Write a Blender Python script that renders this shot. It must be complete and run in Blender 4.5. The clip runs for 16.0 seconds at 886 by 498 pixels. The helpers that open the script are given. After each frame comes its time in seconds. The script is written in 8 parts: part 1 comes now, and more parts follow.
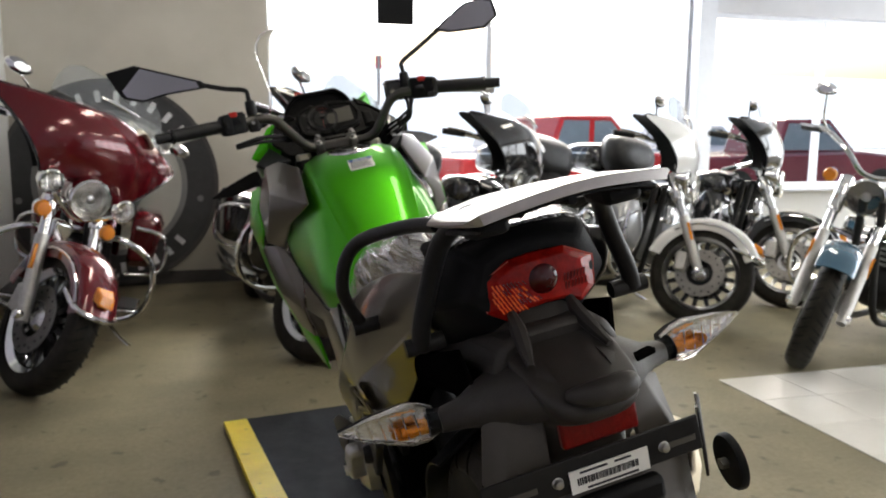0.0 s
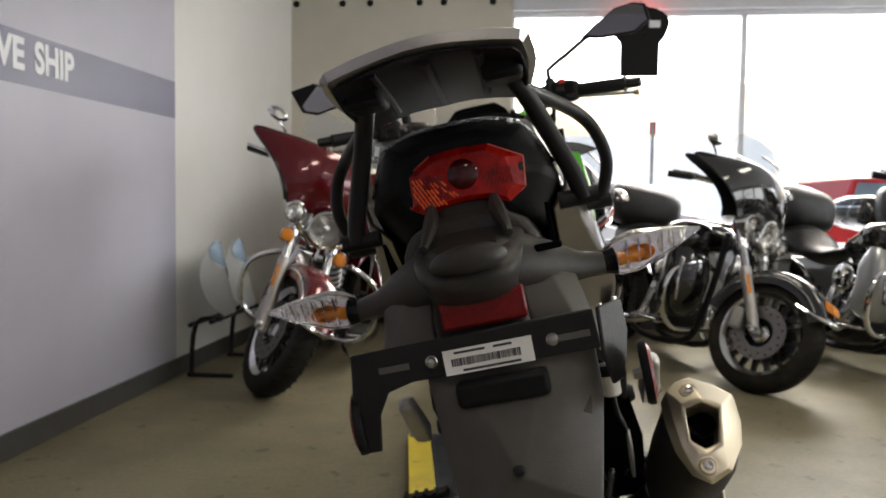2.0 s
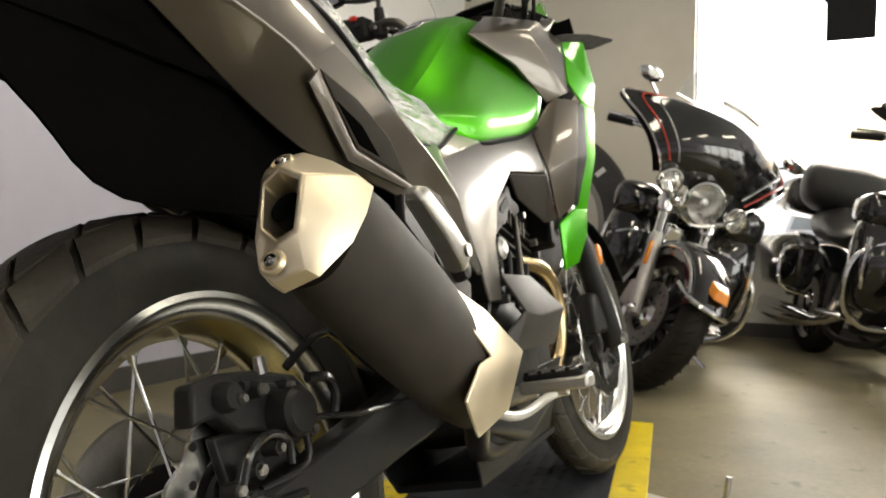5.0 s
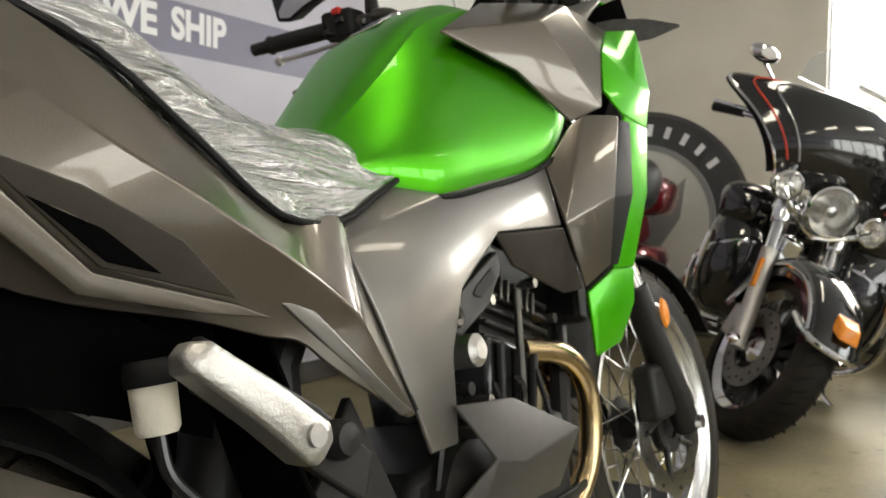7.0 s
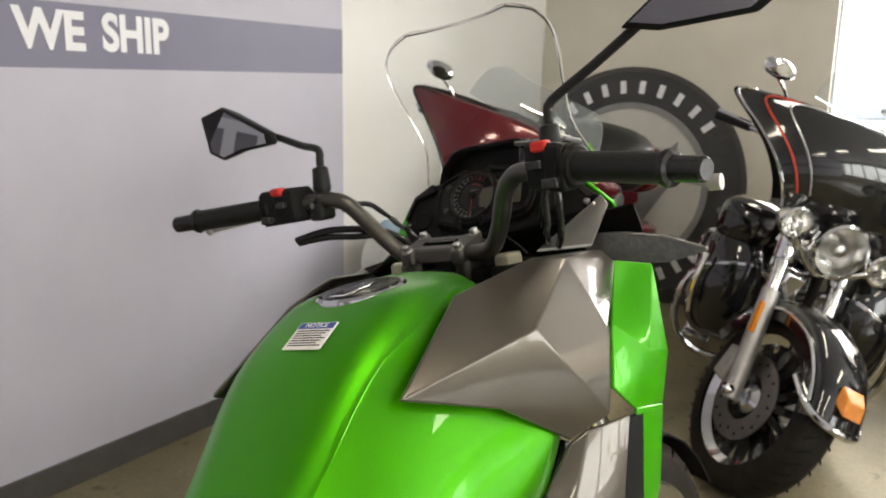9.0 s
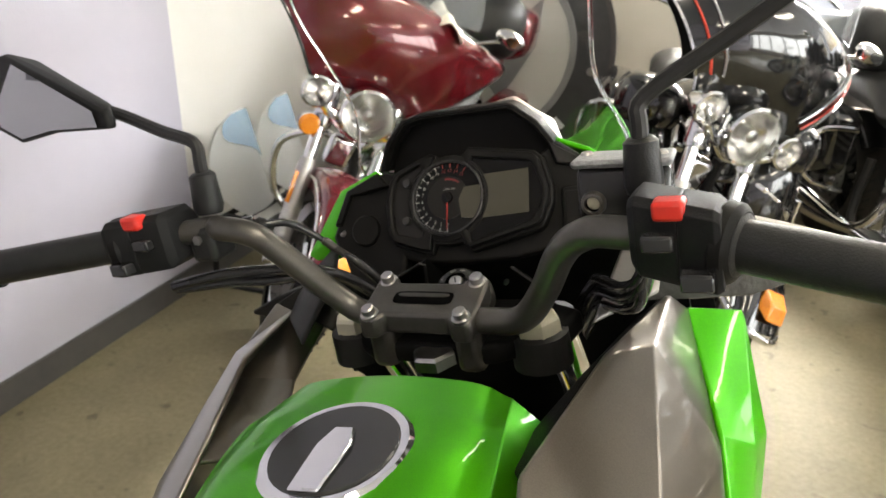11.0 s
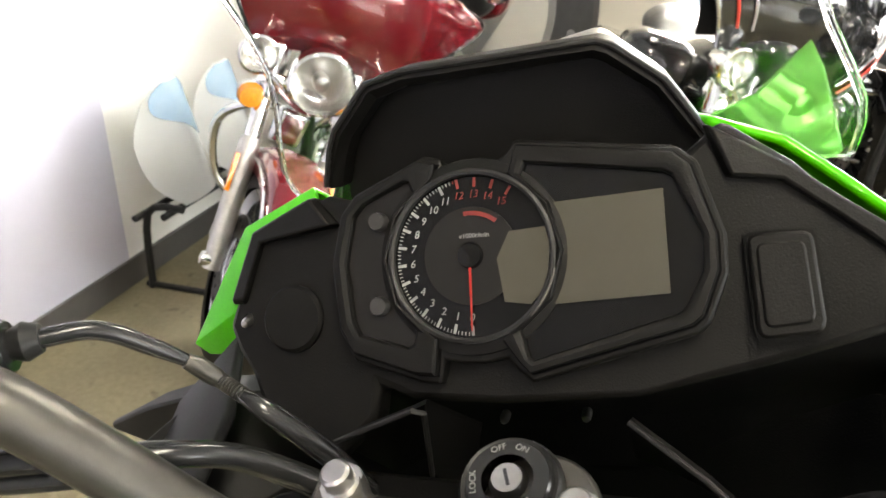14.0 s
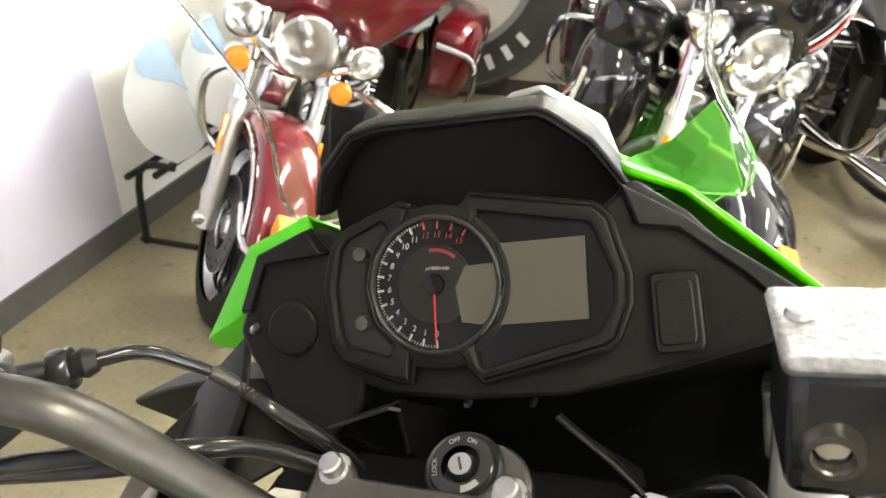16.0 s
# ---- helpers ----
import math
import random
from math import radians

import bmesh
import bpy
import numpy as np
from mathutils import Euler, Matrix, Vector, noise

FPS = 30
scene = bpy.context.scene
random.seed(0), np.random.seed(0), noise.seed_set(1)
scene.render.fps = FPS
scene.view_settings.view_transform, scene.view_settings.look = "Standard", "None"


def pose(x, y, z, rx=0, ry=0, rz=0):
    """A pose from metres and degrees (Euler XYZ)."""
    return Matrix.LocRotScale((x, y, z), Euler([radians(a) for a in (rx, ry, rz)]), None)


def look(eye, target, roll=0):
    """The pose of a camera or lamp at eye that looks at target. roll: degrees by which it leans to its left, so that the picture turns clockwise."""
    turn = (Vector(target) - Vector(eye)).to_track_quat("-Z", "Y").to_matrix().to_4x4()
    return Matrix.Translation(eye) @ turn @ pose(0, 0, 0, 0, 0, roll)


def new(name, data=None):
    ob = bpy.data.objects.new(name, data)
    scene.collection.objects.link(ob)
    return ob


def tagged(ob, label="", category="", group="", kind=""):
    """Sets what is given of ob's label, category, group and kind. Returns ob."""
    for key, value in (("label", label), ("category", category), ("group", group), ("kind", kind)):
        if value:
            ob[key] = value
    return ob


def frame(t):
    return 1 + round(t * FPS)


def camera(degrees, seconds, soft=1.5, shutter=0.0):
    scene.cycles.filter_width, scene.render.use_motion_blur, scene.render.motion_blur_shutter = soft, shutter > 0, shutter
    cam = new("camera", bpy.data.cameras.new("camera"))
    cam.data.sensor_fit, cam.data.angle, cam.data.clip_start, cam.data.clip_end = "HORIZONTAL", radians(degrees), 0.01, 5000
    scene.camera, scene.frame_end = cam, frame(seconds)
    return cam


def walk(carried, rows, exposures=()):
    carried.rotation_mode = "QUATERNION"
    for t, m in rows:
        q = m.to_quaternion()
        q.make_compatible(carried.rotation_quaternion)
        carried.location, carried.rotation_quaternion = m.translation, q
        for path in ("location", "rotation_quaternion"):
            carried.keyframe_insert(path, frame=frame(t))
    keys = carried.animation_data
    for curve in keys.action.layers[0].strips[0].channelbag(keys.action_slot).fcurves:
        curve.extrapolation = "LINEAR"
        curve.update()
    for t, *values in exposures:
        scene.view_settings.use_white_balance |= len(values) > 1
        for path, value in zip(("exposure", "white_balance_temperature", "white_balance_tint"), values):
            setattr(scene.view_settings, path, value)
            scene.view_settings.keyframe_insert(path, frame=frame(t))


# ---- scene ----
cam = camera(60.2, 16.0, 1.5)
METRES, EYE, TILT, LEAN, TURN = 3.7, 1.15, -8.4, -0.35, -15.5
ROWS = [
    (0.0, 0.0, 0.0, 0.0, 0.0, 0.0, -0.0),
    (0.5, 0.0369, -0.0131, -0.0053, 6.62, 3.89, -1.06),
    (1.0, 0.067, -0.0049, -0.0106, 12.05, 5.09, -1.93),
    (1.5, 0.0908, 0.0076, -0.0252, 16.25, 5.09, -2.65),
    (2.0, 0.1033, 0.0145, -0.0491, 20.84, 4.9, -3.43),
    (2.5, 0.1257, 0.0368, -0.0743, 25.5, 4.75, -4.08),
    (3.0, 0.1504, 0.0645, -0.0932, 28.9, 4.51, -4.63),
    (3.5, 0.1794, 0.0923, -0.0995, 34.26, 4.11, -5.36),
    (4.0, 0.2148, 0.1276, -0.0964, 37.02, 3.85, -5.82),
    (4.5, 0.2324, 0.1611, -0.0973, 38.07, 3.79, -5.92),
    (5.0, 0.2382, 0.1946, -0.106, 40.08, 5.79, -6.19),
    (7.5, 0.1922, 0.3424, -0.008, 50.42, 1.75, -7.4),
    (8.0, 0.17, 0.3545, 0.0388, 50.42, -0.92, -7.41),
    (8.5, 0.1521, 0.3571, 0.0767, 49.73, -3.33, -7.31),
    (9.0, 0.1377, 0.3554, 0.1068, 47.61, -5.5, -7.02),
    (9.5, 0.1072, 0.3637, 0.1267, 42.94, -8.61, -6.43),
    (10.0, 0.0756, 0.3734, 0.1409, 39.3, -11.57, -5.84),
    (12.5, -0.0287, 0.4715, 0.1392, 32.63, -17.8, -4.78),
    (13.0, -0.0373, 0.4839, 0.1358, 32.48, -17.79, -4.75),
    (13.5, -0.0442, 0.4954, 0.1315, 32.3, -17.73, -4.63),
    (14.0, -0.0499, 0.505, 0.1288, 32.06, -17.68, -4.6),
    (14.5, -0.0545, 0.5119, 0.1265, 31.8, -17.6, -4.51),
    (15.0, -0.0538, 0.512, 0.1268, 31.39, -18.06, -4.53),
    (15.5, -0.0503, 0.5039, 0.1297, 31.09, -20.26, -4.45),
    (16.0, -0.0393, 0.4909, 0.1489, 31.13, -22.02, -4.37),
]
cam.data.dof.use_dof, cam.data.dof.focus_distance, cam.data.dof.aperture_fstop = True, 0.45, 20.0
walk(cam, [(t, pose(-0.524, -1.02, EYE, TILT, LEAN, TURN) @ pose(METRES * x, METRES * y, METRES * z, 90 + pitch, roll, yaw)) for t, x, y, z, yaw, pitch, roll in ROWS],
     exposures=[(0.0, 0.86, 6600, 10), (1.0, 0.5, 6600, 10), (2.5, 0.66, 7000, 10), (3.5, 0.85, 7400, 9), (5.0, 0.92, 7350, 8), (7.5, 0.9, 7050, 7), (10.0, 1.4, 7050, 9), (12.5, 2.36, 6950, 8), (14.0, 2.7, 6950, 8), (16.0, 2.85, 6950, 8)])

# ---- light ----
world = bpy.data.worlds.new("sky")
scene.world = world
world.use_nodes = True
wn = world.node_tree
sky = wn.nodes.new("ShaderNodeTexSky")
sky.sky_type, sky.sun_disc = "NISHITA", False
sky.sun_elevation, sky.sun_rotation = radians(42), radians(20)
sky.air_density, sky.dust_density = 1.0, 7.0
wn.links.new(sky.outputs[0], wn.nodes["Background"].inputs[0])
wn.nodes["Background"].inputs[1].default_value = 0.15


def lamp(name, kind, m, energy, color, size=(1, 1), angle=0.0):
    data = bpy.data.lights.new(name, kind)
    data.energy, data.color = energy, color
    if kind == "AREA":
        data.shape, data.size, data.size_y = "RECTANGLE", size[0], size[1]
    if kind == "SUN":
        data.angle = radians(angle)
    ob = new(name, data)
    ob.matrix_world = m
    return ob


lamp("sun", "SUN", look((14, 40, 40), (0, 0, 0)), 1.8, (1.0, 0.97, 0.92), angle=20)
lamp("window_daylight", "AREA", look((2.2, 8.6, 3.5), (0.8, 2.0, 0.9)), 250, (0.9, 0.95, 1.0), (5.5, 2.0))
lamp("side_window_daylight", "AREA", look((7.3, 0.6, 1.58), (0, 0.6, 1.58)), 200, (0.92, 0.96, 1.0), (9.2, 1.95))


# ---- materials ----
def mat(name, color, rough=0.5, metal=0.0, color2=None, scale=20.0, bump=0.0, bump_scale=None, coat=0.0, transmission=0.0, emit=None,
        island=0.0, rough2=None, ior=1.45, spec=0.5, aniso=0.0):
    m = bpy.data.materials.new(name)
    m.use_nodes = True
    nt = m.node_tree
    b = nt.nodes["Principled BSDF"]
    b.inputs["Base Color"].default_value = (*color, 1)
    b.inputs["Roughness"].default_value = rough
    b.inputs["Metallic"].default_value = metal
    b.inputs["Coat Weight"].default_value = coat
    b.inputs["Coat Roughness"].default_value = 0.04
    b.inputs["Transmission Weight"].default_value = transmission
    b.inputs["IOR"].default_value = ior
    b.inputs["Specular IOR Level"].default_value = spec
    if emit:
        b.inputs["Emission Color"].default_value = (*emit[0], 1)
        b.inputs["Emission Strength"].default_value = emit[1]
    tc = nt.nodes.new("ShaderNodeTexCoord")
    if color2 or rough2 is not None:
        n1 = nt.nodes.new("ShaderNodeTexNoise")
        n1.inputs["Scale"].default_value = scale
        n1.inputs["Detail"].default_value = 6
        n1.inputs["Roughness"].default_value = 0.65
        nt.links.new(tc.outputs["Object"], n1.inputs["Vector"])
        ramp = nt.nodes.new("ShaderNodeMapRange")
        ramp.inputs[1].default_value, ramp.inputs[2].default_value = 0.3, 0.7
        nt.links.new(n1.outputs["Fac"], ramp.inputs[0])
        if color2:
            mix = nt.nodes.new("ShaderNodeMix")
            mix.data_type = "RGBA"
            mix.inputs[6].default_value, mix.inputs[7].default_value = (*color, 1), (*color2, 1)
            nt.links.new(ramp.outputs[0], mix.inputs[0])
            nt.links.new(mix.outputs[2], b.inputs["Base Color"])
        if rough2 is not None:
            rr = nt.nodes.new("ShaderNodeMapRange")
            rr.inputs[3].default_value, rr.inputs[4].default_value = rough, rough2
            nt.links.new(ramp.outputs[0], rr.inputs[0])
            nt.links.new(rr.outputs[0], b.inputs["Roughness"])
    if bump:
        n2 = nt.nodes.new("ShaderNodeTexNoise")
        n2.inputs["Scale"].default_value = bump_scale or scale * 4
        n2.inputs["Detail"].default_value = 4
        nt.links.new(tc.outputs["Object"], n2.inputs["Vector"])
        bp = nt.nodes.new("ShaderNodeBump")
        bp.inputs["Strength"].default_value = bump
        bp.inputs["Distance"].default_value = 0.01
        nt.links.new(n2.outputs["Fac"], bp.inputs["Height"])
        nt.links.new(bp.outputs[0], b.inputs["Normal"])
    return m


M = dict(
    green=mat("green_metallic_paint", (0.045, 0.33, 0.0008), 0.4, 0.85, (0.06, 0.38, 0.001), 900, coat=0.45),
    green_plastic=mat("green_gloss_plastic", (0.045, 0.38, 0.001), 0.28, 0.3, (0.055, 0.43, 0.0015), 400, coat=0.4, spec=0.2),
    graphite=mat("graphite_metallic_paint", (0.09, 0.077, 0.062), 0.3, 0.62, (0.118, 0.102, 0.083), 900, coat=0.8),
    silvergrey=mat("silver_grey_plastic", (0.115, 0.108, 0.1), 0.32, 0.6, (0.14, 0.132, 0.122), 700, coat=0.4),
    black_plastic=mat("black_grained_plastic", (0.008, 0.008, 0.0085), 0.5, 0.0, (0.011, 0.011, 0.0112), 60, 0.1, 700, spec=0.15),
    dash_plastic=mat("charcoal_dash_plastic", (0.0036, 0.0035, 0.0034), 0.55, 0.0, (0.005, 0.0048, 0.0047), 30, 0.08, 900, spec=0.08),
    # near black without shine: shade in hollows and gaps put into the colour
    liner=mat("shade_black_liner", (0.0026, 0.0025, 0.0026), 0.95, 0.0, (0.0038, 0.0036, 0.0037), 40, 0.1, 500, spec=0.0),
    fascia=mat("matt_charcoal_fascia", (0.0046, 0.0043, 0.0039), 0.46, 0.0, (0.0062, 0.0058, 0.0053), 30, 0.1, 1100, spec=0.16),
    knob=mat("dark_rubber_button", (0.019, 0.018, 0.0172), 0.5, 0.0, (0.032, 0.03, 0.029), 60),
    dimred=mat("dull_dial_red", (0.13, 0.01, 0.007), 0.5),
    capgold=mat("yellow_zinc_cap", (0.66, 0.62, 0.47), 0.36, 0.55, (0.56, 0.53, 0.41), 60),
    black_gloss=mat("black_gloss_plastic", (0.012, 0.012, 0.013), 0.18, 0.0, (0.02, 0.02, 0.02), 30),
    grey_plastic=mat("dark_grey_plastic", (0.06, 0.053, 0.044), 0.5, 0.0, (0.072, 0.064, 0.054), 40, 0.08, 600),
    tail_plastic=mat("charcoal_tail_plastic", (0.034, 0.0305, 0.0275), 0.46, 0.0, (0.044, 0.04, 0.036), 40, 0.08, 600, spec=0.35),
    tread=mat("dusty_lightened_tread", (0.022, 0.0185, 0.014), 0.6, 0.0, (0.046, 0.039, 0.029), 18, 0.2, 220, spec=0.3),
    lid=mat("speckled_grey_lid", (0.11, 0.112, 0.118), 0.62, 0.0, (0.24, 0.24, 0.25), 260, 0.2, 300),
    frosted=mat("frosted_clear_plastic", (0.86, 0.87, 0.86), 0.3, 0.0, (0.8, 0.82, 0.82), 5, transmission=0.6, ior=1.2),
    rubber=mat("tyre_rubber", (0.0115, 0.0102, 0.0082), 0.56, 0.0, (0.02, 0.0175, 0.0135), 25, 0.08, 200, spec=0.22),
    grip=mat("grip_rubber", (0.009, 0.009, 0.009), 0.42, 0.0, (0.014, 0.014, 0.014), 50, 0.1, 600, spec=0.3),
    satin_black=mat("satin_black_metal", (0.0145, 0.0142, 0.0142), 0.42, 0.1, (0.019, 0.0186, 0.0184), 60, 0.05, 300, spec=0.25),
    bar=mat("anodised_grey_bar", (0.085, 0.08, 0.072), 0.36, 0.8, (0.1, 0.095, 0.086), 120, 0.04, 500),
    alu=mat("brushed_aluminium", (0.56, 0.54, 0.5), 0.3, 1.0, (0.64, 0.62, 0.58), 30, 0.05, 400, rough2=0.4),
    castalu=mat("cast_aluminium", (0.42, 0.41, 0.39), 0.42, 0.9, (0.52, 0.51, 0.49), 40, 0.15, 300),
    rack=mat("painted_silver_rack", (0.5, 0.48, 0.45), 0.3, 0.85, (0.56, 0.54, 0.51), 80, 0.03, 400),
    capsteel=mat("satin_exhaust_cap", (0.74, 0.65, 0.48), 0.3, 0.9, (0.78, 0.69, 0.52), 12, rough2=0.4),
    muffler=mat("dark_grey_muffler_paint", (0.034, 0.029, 0.0235), 0.66, 0.0, (0.041, 0.035, 0.0285), 40, 0.06, 900, spec=0.25),
    header=mat("heat_tinted_steel", (0.5, 0.38, 0.2), 0.24, 1.0, (0.34, 0.25, 0.16), 14),
    chrome=mat("chrome", (0.78, 0.78, 0.78), 0.06, 1.0, (0.7, 0.7, 0.7), 8, rough2=0.14),
    bolt=mat("zinc_bolt", (0.5, 0.49, 0.47), 0.28, 1.0, (0.42, 0.41, 0.4), 200),
    # silver rim tinted yellow, the reflected edge strips put into the colour
    yellowed_rim=mat("yellow_lit_rim", (0.56, 0.47, 0.22), 0.26, 1.0, (0.5, 0.42, 0.2), 30),
    disc_steel=mat("worn_disc_steel", (0.26, 0.25, 0.235), 0.3, 1.0, (0.2, 0.19, 0.18), 60, rough2=0.4),
    rim=mat("polished_rim_edge", (0.62, 0.62, 0.6), 0.2, 1.0, (0.55, 0.55, 0.54), 30),
    red_lens=mat("red_lens", (0.17, 0.003, 0.002), 0.14, 0.0, (0.5, 0.012, 0.006), 70, 0.1, 120, coat=0.1, spec=0.3),
    pale_red=mat("pale_red_edge", (0.75, 0.16, 0.12), 0.25, 0.0, (0.7, 0.12, 0.09), 120, coat=0.3),
    hot_lens=mat("orange_red_glint", (1.0, 0.15, 0.02), 0.2, 0.0, (0.9, 0.06, 0.01), 160, coat=0.3),
    red_reflector=mat("red_reflector", (0.12, 0.0016, 0.0014), 0.28, 0.0, (0.2, 0.003, 0.002), 220, 0.15, 300, coat=0.15, spec=0.3),
    amber=mat("amber_lens", (0.75, 0.22, 0.012), 0.2, 0.0, (0.85, 0.3, 0.02), 120, 0.4, 300, coat=0.6),
    lens=mat("clear_faceted_lens", (0.97, 0.97, 0.97), 0.03, 0.0, transmission=1.0, ior=1.28, bump=0.1, bump_scale=90),
    clear=mat("clear_indicator_lens", (0.98, 0.98, 0.98), 0.01, 0.0, transmission=1.0, ior=1.3),
    reflector=mat("lamp_reflector", (0.92, 0.91, 0.88), 0.13, 0.92, (0.84, 0.83, 0.8), 60, 0.12, 160),
    screen=mat("clear_screen", (0.96, 0.97, 0.96), 0.01, 0.0, transmission=1.0, ior=1.4),
    lcd=mat("unlit_lcd", (0.044, 0.04, 0.028), 0.3, 0.0, (0.05, 0.046, 0.033), 20),
    dial=mat("dial_face", (0.0045, 0.0043, 0.0042), 0.16, 0.0, (0.006, 0.0056, 0.0054), 40, spec=0.25),
    dial_in=mat("dial_inner", (0.0105, 0.0098, 0.0094), 0.35, 0.0, (0.013, 0.0122, 0.0116), 40, spec=0.2),
    dwhite=mat("dial_white", (0.2, 0.2, 0.19), 0.5),
    dred=mat("dial_red", (0.3, 0.014, 0.008), 0.45),
    paper=mat("white_label", (0.84, 0.83, 0.78), 0.5, 0.0, (0.78, 0.77, 0.72), 60),
    ink=mat("black_ink", (0.03, 0.03, 0.035), 0.5),
    blueink=mat("blue_ink", (0.03, 0.08, 0.3), 0.5),
    redsw=mat("red_switch", (0.5, 0.02, 0.012), 0.35),
    mirror=mat("mirror_glass", (0.33, 0.33, 0.34), 0.02, 1.0),
    maroon=mat("maroon_paint", (0.115, 0.004, 0.009), 0.16, 0.25, (0.14, 0.007, 0.012), 600, coat=1.0),
    gloss_black=mat("black_paint", (0.008, 0.008, 0.009), 0.1, 0.0, (0.012, 0.012, 0.012), 50, coat=1.0),
    pearl=mat("pearl_white_paint", (0.7, 0.7, 0.68), 0.2, 0.0, (0.74, 0.74, 0.72), 300, coat=1.0),
    silver=mat("silver_paint", (0.42, 0.43, 0.44), 0.25, 0.6, (0.48, 0.49, 0.5), 500, coat=0.8),
    bluegrey=mat("blue_paint", (0.03, 0.09, 0.14), 0.2, 0.2, (0.04, 0.11, 0.17), 300, coat=1.0),
    stripe=mat("red_pinstripe", (0.55, 0.05, 0.03), 0.3),
    leather=mat("black_leather", (0.01, 0.01, 0.01), 0.36, 0.0, (0.016, 0.016, 0.016), 30, 0.3, 250),
    tint=mat("smoked_screen", (0.75, 0.78, 0.8), 0.03, 0.0, transmission=0.9, ior=1.12),
    bluescreen=mat("blue_film_screen", (0.5, 0.68, 0.85), 0.08, 0.0, (0.62, 0.76, 0.88), 6, transmission=0.55, ior=1.15),
    cloth=mat("cream_cloth", (0.66, 0.62, 0.5), 0.8, 0.0, (0.74, 0.7, 0.6), 10, 0.5, 30),
    purple=mat("lavender_wall_vinyl", (0.43, 0.42, 0.49), 0.45, 0.0, (0.46, 0.45, 0.52), 3, 0.06, 120),
    band=mat("purple_band_vinyl", (0.17, 0.165, 0.235), 0.42, 0.0, (0.185, 0.18, 0.25), 3, 0.05, 120),
    letter=mat("white_vinyl_letter", (0.78, 0.78, 0.8), 0.45, 0.0, (0.73, 0.73, 0.75), 8),
    greytext=mat("slate_vinyl_bar", (0.1, 0.1, 0.125), 0.5, 0.0, (0.115, 0.115, 0.14), 8),
    whitewall=mat("white_wall_paint", (0.74, 0.73, 0.7), 0.6, 0.0, (0.7, 0.69, 0.65), 2.5, 0.1, 150),
    tan=mat("beige_wall_paint", (0.6, 0.562, 0.475), 0.65, 0.0, (0.64, 0.6, 0.515), 2.2, 0.12, 140),
    ceiling=mat("ceiling_paint", (0.62, 0.63, 0.66), 0.8, 0.0, (0.57, 0.58, 0.61), 3, 0.1, 90),
    baseb=mat("dark_vinyl_baseboard", (0.06, 0.057, 0.055), 0.45, 0.0, (0.08, 0.075, 0.07), 12),
    floor=mat("speckled_epoxy_floor", (0.165, 0.143, 0.085), 0.46, 0.0, (0.225, 0.199, 0.13), 48, 0.06, 150, rough2=0.54, spec=0.15),
    grout=mat("grey_tile_grout", (0.3, 0.29, 0.26), 0.8, 0.0, (0.24, 0.23, 0.21), 30, 0.1, 200),
    tile=mat("white_floor_tile", (0.68, 0.66, 0.6), 0.16, 0.0, (0.6, 0.58, 0.53), 5, 0.04, 60, rough2=0.28),
    frame=mat("white_window_frame", (0.66, 0.68, 0.72), 0.4, 0.3, (0.6, 0.62, 0.66), 12),
    glass=mat("window_glass", (0.98, 0.99, 1.0), 0.01, 0.0, transmission=1.0, ior=1.05),
    yellow=mat("safety_yellow_paint", (0.75, 0.58, 0.01), 0.42, 0.0, (0.68, 0.5, 0.01), 22, 0.12, 90),
    deck=mat("black_rubber_deck", (0.022, 0.024, 0.028), 0.7, 0.0, (0.034, 0.036, 0.041), 14, 0.2, 150, spec=0.1),
    diamond=mat("aluminium_tread_plate", (0.72, 0.72, 0.7), 0.32, 0.85, (0.62, 0.62, 0.6), 20, 0.1, 120, rough2=0.44),
    signring=mat("charcoal_sign", (0.04, 0.04, 0.042), 0.5, 0.0, (0.055, 0.055, 0.057), 16),
    signwhite=mat("white_sign", (0.6, 0.59, 0.55), 0.5, 0.0, (0.55, 0.54, 0.5), 8),
    signgrey=mat("grey_sign", (0.22, 0.22, 0.22), 0.5, 0.0, (0.27, 0.27, 0.27), 8),
    signred=mat("red_sign", (0.2, 0.02, 0.03), 0.5, 0.0, (0.24, 0.03, 0.035), 8),
    # asphalt paled to bounce more light and look overexposed
    asphalt=mat("brightened_asphalt", (0.62, 0.62, 0.63), 0.7, 0.0, (0.7, 0.7, 0.71), 0.6, 0.2, 30),
    truckred=mat("red_truck_paint", (0.5, 0.03, 0.03), 0.25, 0.0, (0.46, 0.025, 0.025), 2, coat=0.7),
    truckdark=mat("dark_red_truck_paint", (0.16, 0.03, 0.04), 0.25, 0.0, (0.18, 0.035, 0.045), 2, coat=0.7),
    carwhite=mat("white_car_paint", (0.7, 0.71, 0.73), 0.25, 0.0, (0.66, 0.67, 0.69), 2, coat=0.7),
    carglass=mat("car_window", (0.2, 0.25, 0.28), 0.08, 0.0, (0.16, 0.2, 0.23), 3),
    distance=mat("glowing_distance", (0.8, 0.82, 0.85), 0.9, 0.0, (0.7, 0.72, 0.76), 0.15, emit=((0.92, 0.96, 1.0), 0.5)),
)


